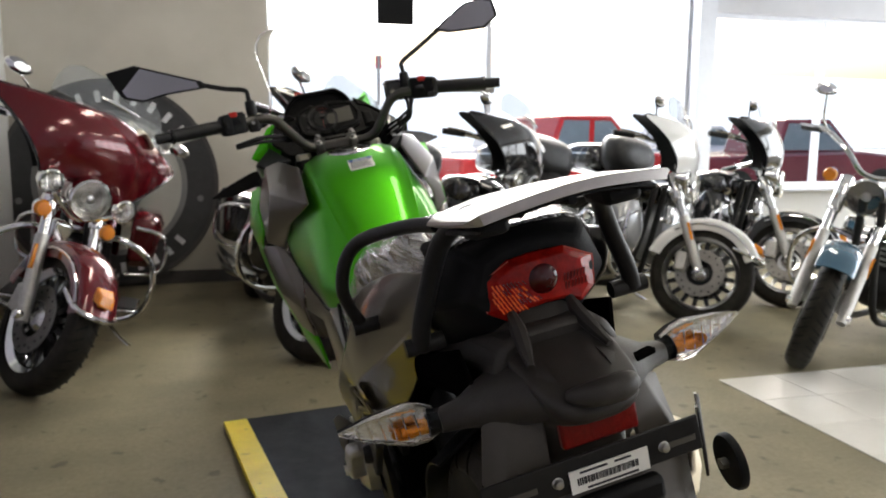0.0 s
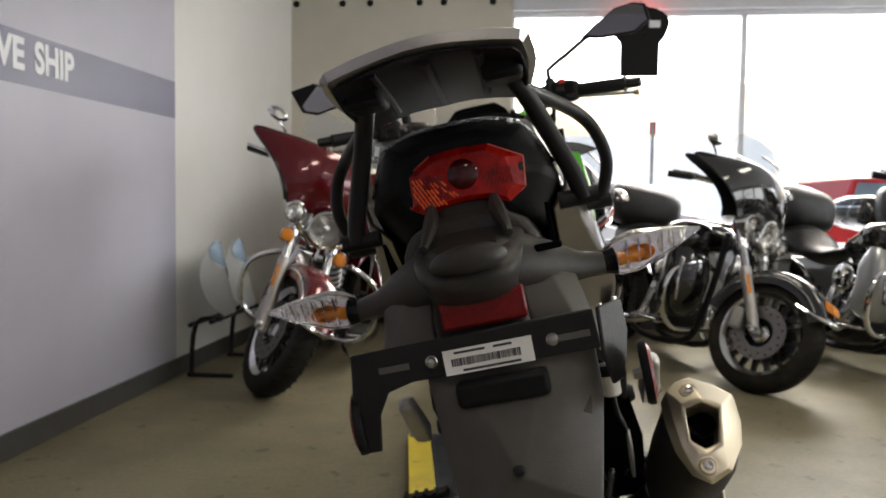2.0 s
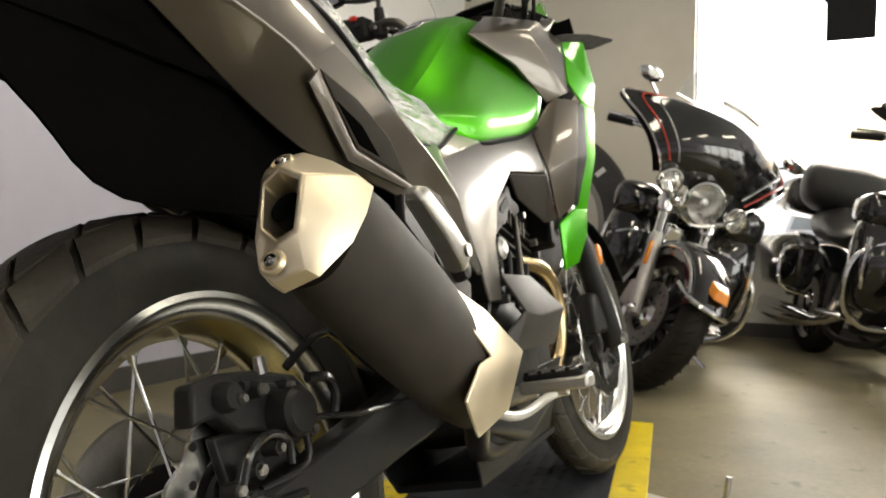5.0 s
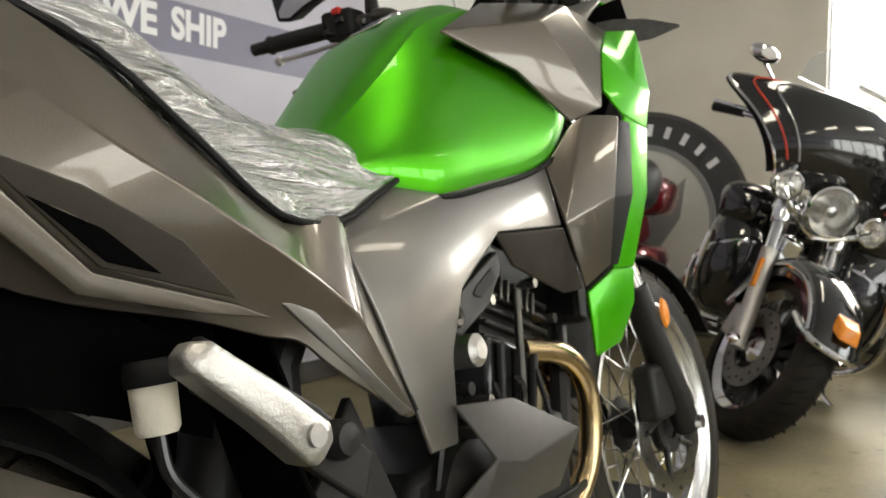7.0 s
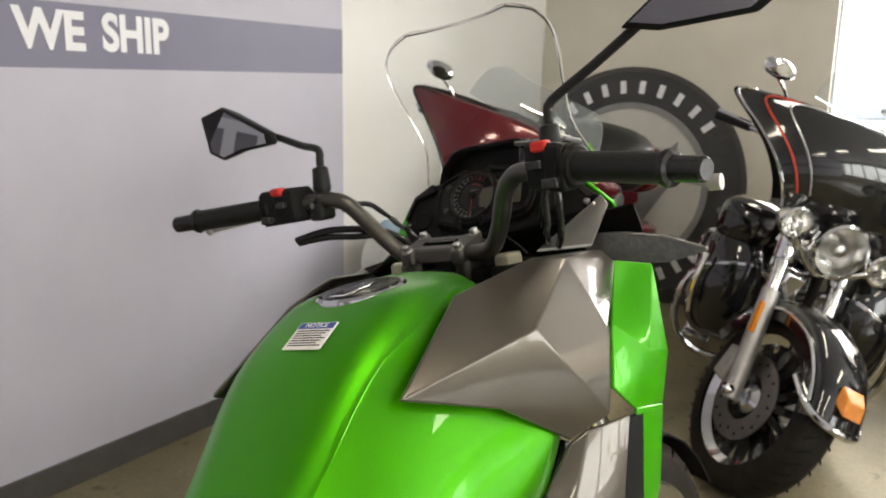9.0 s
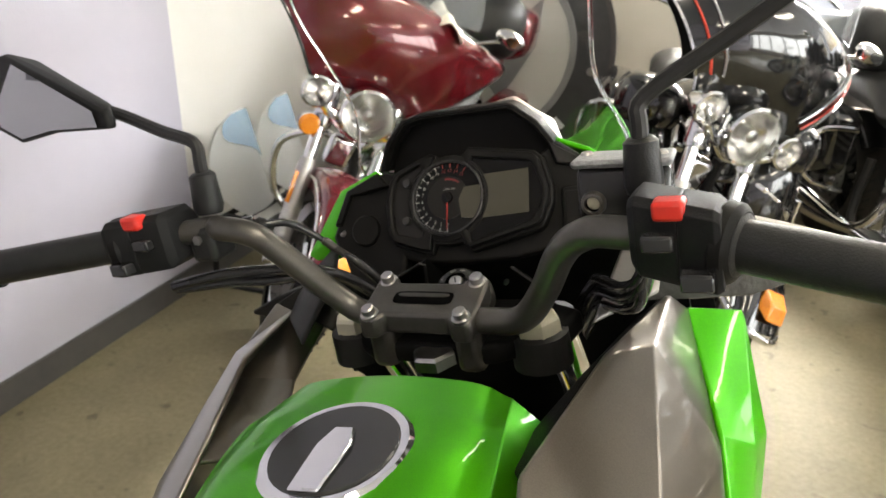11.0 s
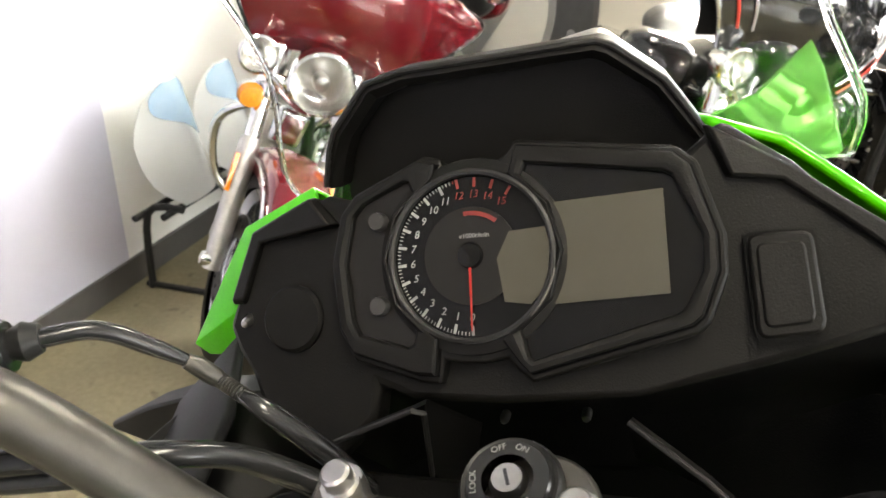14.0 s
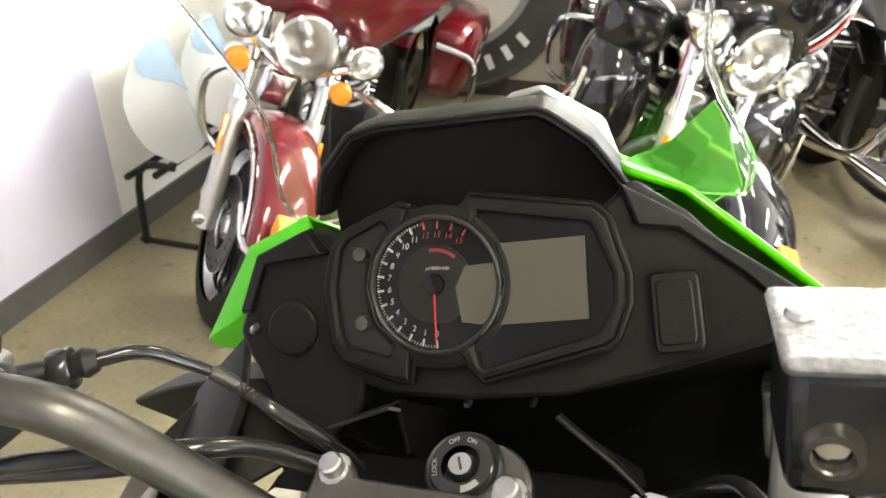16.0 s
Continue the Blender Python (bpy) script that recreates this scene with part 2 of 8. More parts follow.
def worn(m, scale, low, high, fleck=0.0, fleck_scale=9.0, fleck_tone=0.45):
    """Broad uneven tone over a material's colour, and sparse dark flecks."""
    nt = m.node_tree
    b = nt.nodes["Principled BSDF"]
    tc = nt.nodes.new("ShaderNodeTexCoord")
    source = b.inputs["Base Color"].links[0].from_socket
    for size, edge0, edge1, tone0, tone1 in ((scale, .35, .68, low, high), (fleck_scale, .63, .69, 1.0, fleck_tone))[:2 if fleck else 1]:
        n = nt.nodes.new("ShaderNodeTexNoise")
        n.inputs["Scale"].default_value, n.inputs["Detail"].default_value = size, 5
        nt.links.new(tc.outputs["Object"], n.inputs["Vector"])
        r = nt.nodes.new("ShaderNodeMapRange")
        for i, v in enumerate((edge0, edge1, tone0, tone1)):
            r.inputs[i + 1].default_value = v
        nt.links.new(n.outputs["Fac"], r.inputs[0])
        mul = nt.nodes.new("ShaderNodeVectorMath")
        mul.operation = "SCALE"
        nt.links.new(source, mul.inputs[0])
        nt.links.new(r.outputs[0], mul.inputs["Scale"])
        source = mul.outputs[0]
    nt.links.new(source, b.inputs["Base Color"])


worn(M["floor"], 3.2, 0.86, 1.1, 1.0, 11.0, 0.62)
worn(M["tile"], 2.0, 0.92, 1.04)
worn(M["rubber"], 14.0, 0.8, 1.5)
worn(M["tan"], 1.1, 0.95, 1.04)
worn(M["purple"], 0.8, 0.96, 1.03)
worn(M["deck"], 5.0, 0.75, 1.3)
worn(M["yellow"], 7.0, 0.85, 1.06, 1.0, 24.0, 0.6)
worn(M["muffler"], 18.0, 0.9, 1.1)
worn(M["grey_plastic"], 9.0, 0.88, 1.1)


def wrap_material():
    """Dark seat vinyl under wrinkled clear film; crease glints are put into the colour."""
    m = bpy.data.materials.new("film_wrapped_vinyl")
    m.use_nodes = True
    nt = m.node_tree
    b = nt.nodes["Principled BSDF"]
    tc = nt.nodes.new("ShaderNodeTexCoord")
    mp = nt.nodes.new("ShaderNodeMapping")
    mp.inputs["Scale"].default_value = (52, 5.5, 38)
    mp.inputs["Rotation"].default_value = (0.35, 0.1, 0.25)
    nt.links.new(tc.outputs["Object"], mp.inputs["Vector"])
    n = nt.nodes.new("ShaderNodeTexNoise")
    n.inputs["Scale"].default_value, n.inputs["Detail"].default_value, n.inputs["Distortion"].default_value = 1.0, 8, 0.9
    nt.links.new(mp.outputs[0], n.inputs["Vector"])
    s = nt.nodes.new("ShaderNodeMath")
    s.operation = "SUBTRACT"
    s.inputs[1].default_value = 0.5
    nt.links.new(n.outputs["Fac"], s.inputs[0])
    ab = nt.nodes.new("ShaderNodeMath")
    ab.operation = "ABSOLUTE"
    nt.links.new(s.outputs[0], ab.inputs[0])
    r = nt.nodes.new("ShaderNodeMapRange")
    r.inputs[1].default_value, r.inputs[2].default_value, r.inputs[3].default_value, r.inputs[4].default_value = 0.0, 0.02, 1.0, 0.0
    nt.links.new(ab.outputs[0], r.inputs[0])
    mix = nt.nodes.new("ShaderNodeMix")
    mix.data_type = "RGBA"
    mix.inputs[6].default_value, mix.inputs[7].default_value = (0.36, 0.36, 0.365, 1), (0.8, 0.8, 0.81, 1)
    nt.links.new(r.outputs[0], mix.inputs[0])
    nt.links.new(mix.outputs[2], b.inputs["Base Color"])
    b.inputs["Roughness"].default_value = 0.16
    b.inputs["Metallic"].default_value = 0.75
    b.inputs["Coat Weight"].default_value = 1.0
    b.inputs["Coat Roughness"].default_value = 0.05
    bp = nt.nodes.new("ShaderNodeBump")
    bp.inputs["Strength"].default_value, bp.inputs["Distance"].default_value = 1.0, 0.035
    nt.links.new(n.outputs["Fac"], bp.inputs["Height"])
    nt.links.new(bp.outputs[0], b.inputs["Normal"])
    nt.links.new(bp.outputs[0], b.inputs["Coat Normal"])
    return m


M["wrap"] = wrap_material()
M["cowl_reflection"] = mat("painted_green_reflection", (0.42, 0.9, 0.3), 0.05, 0.0, (0.3, 0.85, 0.18), 30, transmission=0.9, ior=1.12)
M["dark_red"] = mat("dark_red_lens", (0.045, 0.001, 0.001), 0.12, 0.0, (0.07, 0.0015, 0.0012), 120, coat=0.3)
M["smoke_lens"] = mat("smoked_clear_lens", (0.05, 0.05, 0.048), 0.2, 0.0, (0.08, 0.08, 0.077), 60, 0.2, 160, coat=0.6)


# ---- building helpers ----
class Geo:
    """Collects vertices and faces of one mesh."""

    def __init__(self):
        self.v, self.f = [], []

    def add(self, verts, faces):
        k = len(self.v)
        self.v += [tuple(p) for p in verts]
        self.f += [tuple(i + k for i in f) for f in faces]
        return self

    def box(self, c, s, m=None):
        hx, hy, hz = s[0] / 2, s[1] / 2, s[2] / 2
        vs = [Vector((x, y, z)) for x in (-hx, hx) for y in (-hy, hy) for z in (-hz, hz)]
        if m:
            vs = [m @ v for v in vs]
        vs = [v + Vector(c) for v in vs]
        return self.add(vs, [(0, 1, 3, 2), (4, 6, 7, 5), (0, 4, 5, 1), (2, 3, 7, 6), (0, 2, 6, 4), (1, 5, 7, 3)])

    def loft(self, rings, caps=True, closed=True):
        n = len(rings[0])
        vs = [p for r in rings for p in r]
        fs = []
        for i in range(len(rings) - 1):
            for j in range(n if closed else n - 1):
                a, b = i * n + j, i * n + (j + 1) % n
                fs.append((a, b, b + n, a + n))
        if caps and closed:
            fs += [tuple(range(n))[::-1], tuple(range((len(rings) - 1) * n, len(rings) * n))]
        return self.add(vs, fs)

    def cyl(self, a, b, r, r2=None, n=16, caps=True):
        return self.tube([a, b], [r, r if r2 is None else r2], n, smooth=0, caps=caps)

    def tube(self, pts, r, n=10, smooth=4, caps=True, flat=1.0):
        pts = [Vector(p) for p in pts]
        rs = list(r) if isinstance(r, (list, tuple)) else [r] * len(pts)
        if smooth and len(pts) > 2:
            pts, rs = spline(pts, smooth), spline(rs, smooth)
        rings, side = [], None
        for i, p in enumerate(pts):
            d = (pts[min(i + 1, len(pts) - 1)] - pts[max(i - 1, 0)]).normalized()
            if side is None:
                side = d.orthogonal().normalized()
            side = (side - d * side.dot(d)).normalized()
            up = d.cross(side)
            rings.append([p + rs[i] * (side * math.cos(k * math.tau / n) + up * flat * math.sin(k * math.tau / n)) for k in range(n)])
        return self.loft(rings, caps)

    def lathe(self, profile, centre, axis="x", n=48, closed=False):
        """profile: (radius, offset along the axis)."""
        rings = []
        for k in range(n):
            a = k * math.tau / n
            ring = []
            for r, h in profile:
                c, s = r * math.cos(a), r * math.sin(a)
                p = {"x": (h, c, s), "y": (c, h, s), "z": (c, s, h)}[axis]
                ring.append(Vector(p) + Vector(centre))
            rings.append(ring)
        m = len(profile)
        vs = [p for r in rings for p in r]
        fs = []
        for i in range(n):
            for j in range(m if closed else m - 1):
                a, b = i * m + j, i * m + (j + 1) % m
                c, d = ((i + 1) % n) * m + (j + 1) % m, ((i + 1) % n) * m + j
                fs.append((a, b, c, d))
        return self.add(vs, fs)

    def prism(self, poly, place, depth):
        """Flat polygon (u, v) put into space by place(u, v, w), from w = 0 to depth."""
        n = len(poly)
        vs = [place(u, v, 0) for u, v in poly] + [place(u, v, depth) for u, v in poly]
        fs = [tuple(range(n))[::-1], tuple(range(n, 2 * n))] + [(i, (i + 1) % n, n + (i + 1) % n, n + i) for i in range(n)]
        return self.add(vs, fs)

    def sheet(self, rows, nu=4, nv=4, thick=0.004, toward=(0, 0, 0)):
        """A smooth panel through rows of points, thickened towards a point inside."""
        rows = [spline([Vector(p) for p in r], nu) if nu > 1 else [Vector(p) for p in r] for r in rows]
        if nv > 1:
            cols = [spline([r[i] for r in rows], nv) for i in range(len(rows[0]))]
            rows = [[c[j] for c in cols] for j in range(len(cols[0]))]
        h, w = len(rows), len(rows[0])
        inner = []
        for j in range(h):
            line = []
            for i in range(w):
                du = rows[j][min(i + 1, w - 1)] - rows[j][max(i - 1, 0)]
                dv = rows[min(j + 1, h - 1)][i] - rows[max(j - 1, 0)][i]
                nn = du.cross(dv)
                nn = nn.normalized() if nn.length > 1e-9 else Vector((0, 0, 1))
                if nn.dot(Vector(toward) - rows[j][i]) < 0:
                    nn = -nn
                line.append(rows[j][i] + nn * thick)
            inner.append(line)
        k = h * w
        vs = [p for r in rows for p in r] + [p for r in inner for p in r]
        fs = []
        for j in range(h - 1):
            for i in range(w - 1):
                a = j * w + i
                fs += [(a, a + 1, a + 1 + w, a + w), (k + a, k + a + w, k + a + 1 + w, k + a + 1)]
        edge = [i for i in range(w)] + [j * w + w - 1 for j in range(1, h)] + [(h - 1) * w + i for i in range(w - 2, -1, -1)] + [j * w for j in range(h - 2, 0, -1)]
        for a, b in zip(edge, edge[1:] + edge[:1]):
            fs.append((a, b, k + b, k + a))
        return self.add(vs, fs)

    def moved(self, m):
        self.v = [tuple(m @ Vector(p)) for p in self.v]
        return self

    def mirrored(self):
        g = Geo()
        g.v = [(-x, y, z) for x, y, z in self.v]
        g.f = [f[::-1] for f in self.f]
        return g


def spline(pts, k):
    """Catmull-Rom through points or numbers, k steps a span."""
    out, n = [], len(pts)
    for i in range(n - 1):
        p0, p1, p2, p3 = pts[max(i - 1, 0)], pts[i], pts[i + 1], pts[min(i + 2, n - 1)]
        for s in range(k):
            t = s / k
            out.append(0.5 * (2 * p1 + (p2 - p0) * t + (2 * p0 - 5 * p1 + 4 * p2 - p3) * t * t + (3 * p1 - p0 - 3 * p2 + p3) * t ** 3))
    out.append(pts[-1])
    return out


def mesh_of(name, g, material, sharp=35.0):
    me = bpy.data.meshes.new(name)
    me.from_pydata(g.v, [], g.f)
    bm = bmesh.new()
    bm.from_mesh(me)
    bmesh.ops.recalc_face_normals(bm, faces=bm.faces)
    bm.to_mesh(me)
    bm.free()
    me.materials.append(material)
    me.shade_smooth()
    me.set_sharp_from_angle(angle=radians(sharp))
    return me


def part(name, g, material, parent=None, label="", bevel=0.0, sharp=35.0):
    ob = new(name, mesh_of(name, g, material, sharp))
    ob.parent = parent
    if bevel:
        bv = ob.modifiers.new("edge", "BEVEL")
        bv.width, bv.segments, bv.limit_method, bv.angle_limit = bevel, 2, "ANGLE", radians(30)
    return tagged(ob, label)


def thing(name, m, label, category, group="", kind=""):
    ob = new(name)
    ob.empty_display_size = 0.05
    ob.matrix_world = m
    return tagged(ob, label, category, group, kind)


def setting(name, g, material, label, category="", bevel=0.0):
    return tagged(part(name, g, material, None, "", bevel), label, category or name.split("_")[0], kind="structure")


def lettering(name, text, size, m, material, parent, depth=0.0008, squeeze=1.0, align="CENTER", bold=0.0):
    cu = bpy.data.curves.new(name, "FONT")
    cu.body, cu.size, cu.extrude, cu.align_x, cu.align_y, cu.offset = text, size, depth, align, "CENTER", bold
    tmp = bpy.data.objects.new(name, cu)
    scene.collection.objects.link(tmp)
    me = bpy.data.meshes.new_from_object(tmp.evaluated_get(bpy.context.evaluated_depsgraph_get()))
    bpy.data.objects.remove(tmp)
    me.transform(m @ Matrix.Diagonal((squeeze, 1, 1, 1)))
    me.materials.clear()
    me.materials.append(material)
    ob = new(name, me)
    ob.parent = parent
    return ob


# ---- the room ----
WX, FY, CZ = -2.05, 5.2, 2.95          # side wall, far wall, ceiling


def room():
    setting("floor", Geo().box((2.4, 0.5, -0.05), (9.2, 9.6, 0.1)), M["floor"], "speckled tan-grey sealed concrete floor")
    area = setting("floor_tile_area", Geo().box((1.7 + 0.915, 2.03 - 1.3725, 0.001), (1.83, 2.745, 0.0024)), M["grout"], "glossy off-white floor tiles let into the floor", "tile floor")
    one = mesh_of("tile", Geo().add([(x * k, y * k, z) for z, k in ((0, 1), (0.003, 1), (0.004, 0.992)) for x, y in ((-.151, -.151), (.151, -.151), (.151, .151), (-.151, .151))],
                                    [(0, 1, 5, 4), (1, 2, 6, 5), (2, 3, 7, 6), (3, 0, 4, 7), (4, 5, 9, 8), (5, 6, 10, 9), (6, 7, 11, 10), (7, 4, 8, 11), (8, 9, 10, 11)]), M["tile"])
    for i in range(6):
        for j in range(9):
            tile = new("tile", one)
            tile.parent = area
            tile.matrix_local = Matrix.Translation((1.7 + 0.305 * i + 0.1525, 2.03 - 0.305 * j - 0.1525, 0.0))
    setting("wall_west", Geo().box((WX - 0.1, 0.5, 1.475), (0.2, 9.6, 2.95)), M["whitewall"], "white painted plaster side wall")
    setting("wall_mural", Geo().box((WX + 0.002, -0.65, 1.475), (0.004, 7.3, 2.95)), M["purple"], "pale lavender printed vinyl on the side wall")
    setting("mural_band", Geo().add([(WX + 0.0045, y, z) for y in (-4.3, 3.0) for z in ((1.30, 1.52) if y < 0 else (1.44, 1.64))], [(0, 1, 3, 2)]), M["band"],
            "muted purple stripe printed on the wall vinyl", "wall graphic")
    setting("baseboard_west", Geo().box((WX + 0.008, 0.5, 0.05), (0.016, 9.4, 0.1)), M["baseb"], "dark vinyl baseboard along the side wall")
    setting("wall_north", Geo().box((-1.14, FY + 0.15, 1.475), (1.85, 0.3, 2.95)), M["tan"], "beige painted wall with a row of dark holes")
    setting("baseboard_north", Geo().box((-1.14, FY - 0.008, 0.05), (1.8, 0.016, 0.1)), M["baseb"], "dark vinyl baseboard under the beige wall")
    for x in (-2.01, -1.62, -1.39, -0.98, -0.78, -0.38):
        p = thing("wall_plug", pose(x, FY - 0.003, 2.64), "small dark round plug in the beige wall", "wall plug", "plugs along the wall")
        part("plug", Geo().lathe([(0.0, -0.004), (0.024, -0.004), (0.028, 0.002)], (0, 0, 0), "y", 16), M["black_plastic"], p)
    setting("ceiling", Geo().box((2.4, 0.5, CZ + 0.05), (9.2, 9.6, 0.1)), M["ceiling"], "off-white ceiling")
    # window front
    setting("wall_sill", Geo().box((3.4, FY + 0.1, 0.33), (7.2, 0.2, 0.66)), M["whitewall"], "white low wall under the shop window")
    setting("baseboard_window", Geo().box((3.4, FY - 0.008, 0.05), (7.2, 0.016, 0.1)), M["baseb"], "dark vinyl baseboard under the shop window")
    setting("window_sill", Geo().box((3.4, FY - 0.02, 0.675), (7.2, 0.3, 0.03)), M["frame"], "white window sill", "sill", 0.005)
    setting("wall_header", Geo().box((1.7, FY + 0.1, 2.76), (3.9, 0.2, 0.38)), M["ceiling"], "grey header above the shop window")
    setting("wall_header_low", Geo().box((5.35, FY + 0.1, 2.615), (3.3, 0.2, 0.67)), M["ceiling"], "grey header above the second window")
    setting("column", Geo().box((3.63, FY + 0.06, 1.7), (0.17, 0.28, 2.1)), M["frame"], "white painted post between the windows", "post", 0.004)
    for name, x0, x1, z1, mull in (("window_1", -0.22, 3.54, 2.57, (1.62,)), ("window_2", 3.72, 7.0, 2.28, (5.01,))):
        w = thing(name, pose(0, 0, 0), "large bright shop window with slim metal mullions", "window", kind="structure")
        xs = [x0, *mull, x1]
        for a, b in zip(xs, xs[1:]):
            pane = part("pane", Geo().box(((a + b) / 2, FY + 0.11, (0.69 + z1) / 2), (b - a - 0.05, 0.008, z1 - 0.69 - 0.05)), M["glass"], w)
            pane.visible_shadow = False
        for x in xs:
            part("mullion", Geo().box((x, FY + 0.1, (0.69 + z1) / 2), (0.045, 0.07, z1 - 0.69)), M["frame"], w, bevel=0.004)
        for z in (0.705, z1 - 0.02):
            part("rail", Geo().box(((x0 + x1) / 2, FY + 0.098, z), (x1 - x0, 0.06, 0.04)), M["frame"], w, bevel=0.004)
    # right side wall with windows, and the wall behind
    setting("wall_east_low", Geo().box((7.05, 0.5, 0.3), (0.2, 9.6, 0.6)), M["whitewall"], "white low wall under the side windows")
    setting("wall_east_top", Geo().box((7.05, 0.5, 2.75), (0.2, 9.6, 0.4)), M["whitewall"], "white wall above the side windows")
    for y in (-4.2, -2.55, -0.9, 0.75, 2.4, 4.05, 5.2):
        setting("column_east", Geo().box((7.05, y, 1.575), (0.16, 0.14, 1.95)), M["frame"], "white post between the side windows", "post")
    setting("wall_south", Geo().box((2.4, -4.4, 1.475), (9.2, 0.2, 2.95)), M["purple"], "lavender back wall")
    setting("back_band", Geo().box((2.4, -4.298, 1.5), (9.0, 0.004, 0.3)), M["band"], "purple stripe on the back wall", "wall graphic")
    # fluorescent fittings
    for x in (0.2, 3.2):
        for y in (-2.6, 0.2, 3.0):
            f = thing("ceiling_light", pose(x, y, CZ - 0.06), "long white fluorescent ceiling fitting, lit", "ceiling light", "ceiling lights")
            part("housing", Geo().box((0, 0, 0.02), (0.3, 1.22, 0.08)), M["frame"], f, bevel=0.005)
            part("diffuser", Geo().box((0, 0, -0.028), (0.26, 1.18, 0.02)), M["tube_light"], f, bevel=0.005)
    # wall lettering
    t = thing("wall_lettering", pose(WX + 0.006, 0, 0), "white vinyl words on the purple stripe", "wall lettering")
    R = Matrix(((0, 0, 1, 0), (1, 0, 0, 0), (0, 1, 0, 0), (0, 0, 0, 1)))
    lettering("word", "WE", 0.165, Matrix.Translation((0, 1.585, 1.525)) @ R, M["letter"], t, 0.0005, 0.9, bold=0.006)
    lettering("word", "SHIP", 0.165, Matrix.Translation((0, 1.895, 1.53)) @ R, M["letter"], t, 0.0005, 0.82, bold=0.006)
    lettering("word", "WE", 0.165, Matrix.Translation((0, .8, 1.475)) @ R, M["letter"], t, 0.0005, 0.9, bold=0.006)
    n = thing("number_bars", pose(WX + 0.006, 0, 0), "row of plain slate bars on the lavender wall", "wall graphic")
    for y in (0.60, 0.72, 0.84, 0.98, 1.08, 1.19, 1.3):
        part("bar", Geo().box((0, y, 1.29), (0.002, 0.075, 0.14)), M["greytext"], n)


def round_sign():
    s = thing("round_sign", pose(-1.38, FY - 0.05, 0.785, -2), "big round charcoal and white emblem board leaning on the wall", "sign")
    part("board", Geo().lathe([(0.0, 0.02), (0.765, 0.02), (0.77, 0.01), (0.77, -0.005), (0.0, -0.005)], (0, 0, 0), "y", 72), M["signring"], s)
    part("rim_band", Geo().lathe([(0.74, -0.004), (0.74, -0.014), (0.765, -0.014), (0.765, -0.004)], (0, 0, 0), "y", 72), M["baseb"], s)
    part("disc", Geo().lathe([(0.0, -0.012), (0.5, -0.012), (0.505, -0.004)], (0, 0, 0), "y", 64), M["signwhite"], s)
    part("ring", Geo().lathe([(0.5, -0.006), (0.5, -0.02), (0.54, -0.02), (0.54, -0.006)], (0, 0, 0), "y", 64), M["signgrey"], s)
    bar = mesh_of("mark", Geo().box((0, -0.009, 0), (0.038, 0.006, 0.082)), M["letter"])
    for a in [k * 11.5 - 51.75 for k in range(10)] + [k * 10.5 + 132.75 for k in range(10)]:
        o = new("mark", bar)
        o.parent = s
        o.matrix_local = pose(0.64 * math.sin(radians(a)), -0.002, 0.64 * math.cos(radians(a)), 0, a, 0)
    for sx in (-1, 1):
        part("dot", Geo().lathe([(0, -.006), (.022, -.006), (.024, 0)], (sx * .63, -.006, -.12), "y", 20), M["signgrey"], s)
    put = lambda u, v, w: (u, -0.014 - w, v)
    part("emblem_wing", Geo().prism([(0.08, -0.32), (0.3, 0.02), (0.33, 0.3), (0.2, 0.18), (0.02, 0.1), (-0.1, -0.1)], put, 0.008), M["signgrey"], s)
    part("emblem_shield", Geo().prism([(-0.3, 0.1), (0.05, 0.16), (0.1, -0.1), (-0.08, -0.3), (-0.28, -0.12)], put, 0.012), M["signred"], s)


def window_sign():
    s = thing("hanging_window_sign", pose(0.785, FY - 0.06, 2.3), "dark lit sign seen from behind, hung in the window", "sign")
    put = lambda u, v, w: (u, -w, v)
    top = [(0.228 * math.cos(a), 0.14 + 0.13 * math.sin(a)) for a in [radians(d) for d in range(-20, 201, 20)]]
    part("board", Geo().prism(top + [(-0.19, 0.03), (-0.15, -0.02), (-0.148, -0.275), (0.148, -0.275), (0.15, -0.02), (0.19, 0.03)], put, 0.014), M["black_plastic"], s, bevel=0.003)
    for u in (-0.085, 0.11):
        part("sticker", Geo().box((u, -0.016, 0.13), (0.085, 0.004, 0.055)), M["letter"], s, "pale paper sticker", bevel=0.001)
    part("knob", Geo().lathe([(0, -0.03), (0.02, -0.025), (0.024, -0.012)], (0.01, 0, 0.06), "y", 14), M["lens"], s)
    part("hook", Geo().tube([(0, 0.01, 0.27), (0, 0.02, 0.32), (0, 0.06, 0.33)], 0.004), M["bolt"], s)
    part("red_tube", Geo().tube([(0.2 * math.cos(radians(d)), 0.022, 0.14 + 0.12 * math.sin(radians(d))) for d in range(15, 166, 15)], 0.006, 8, 2), M["red_glow"], s, "glowing red tube on the sign's street side")


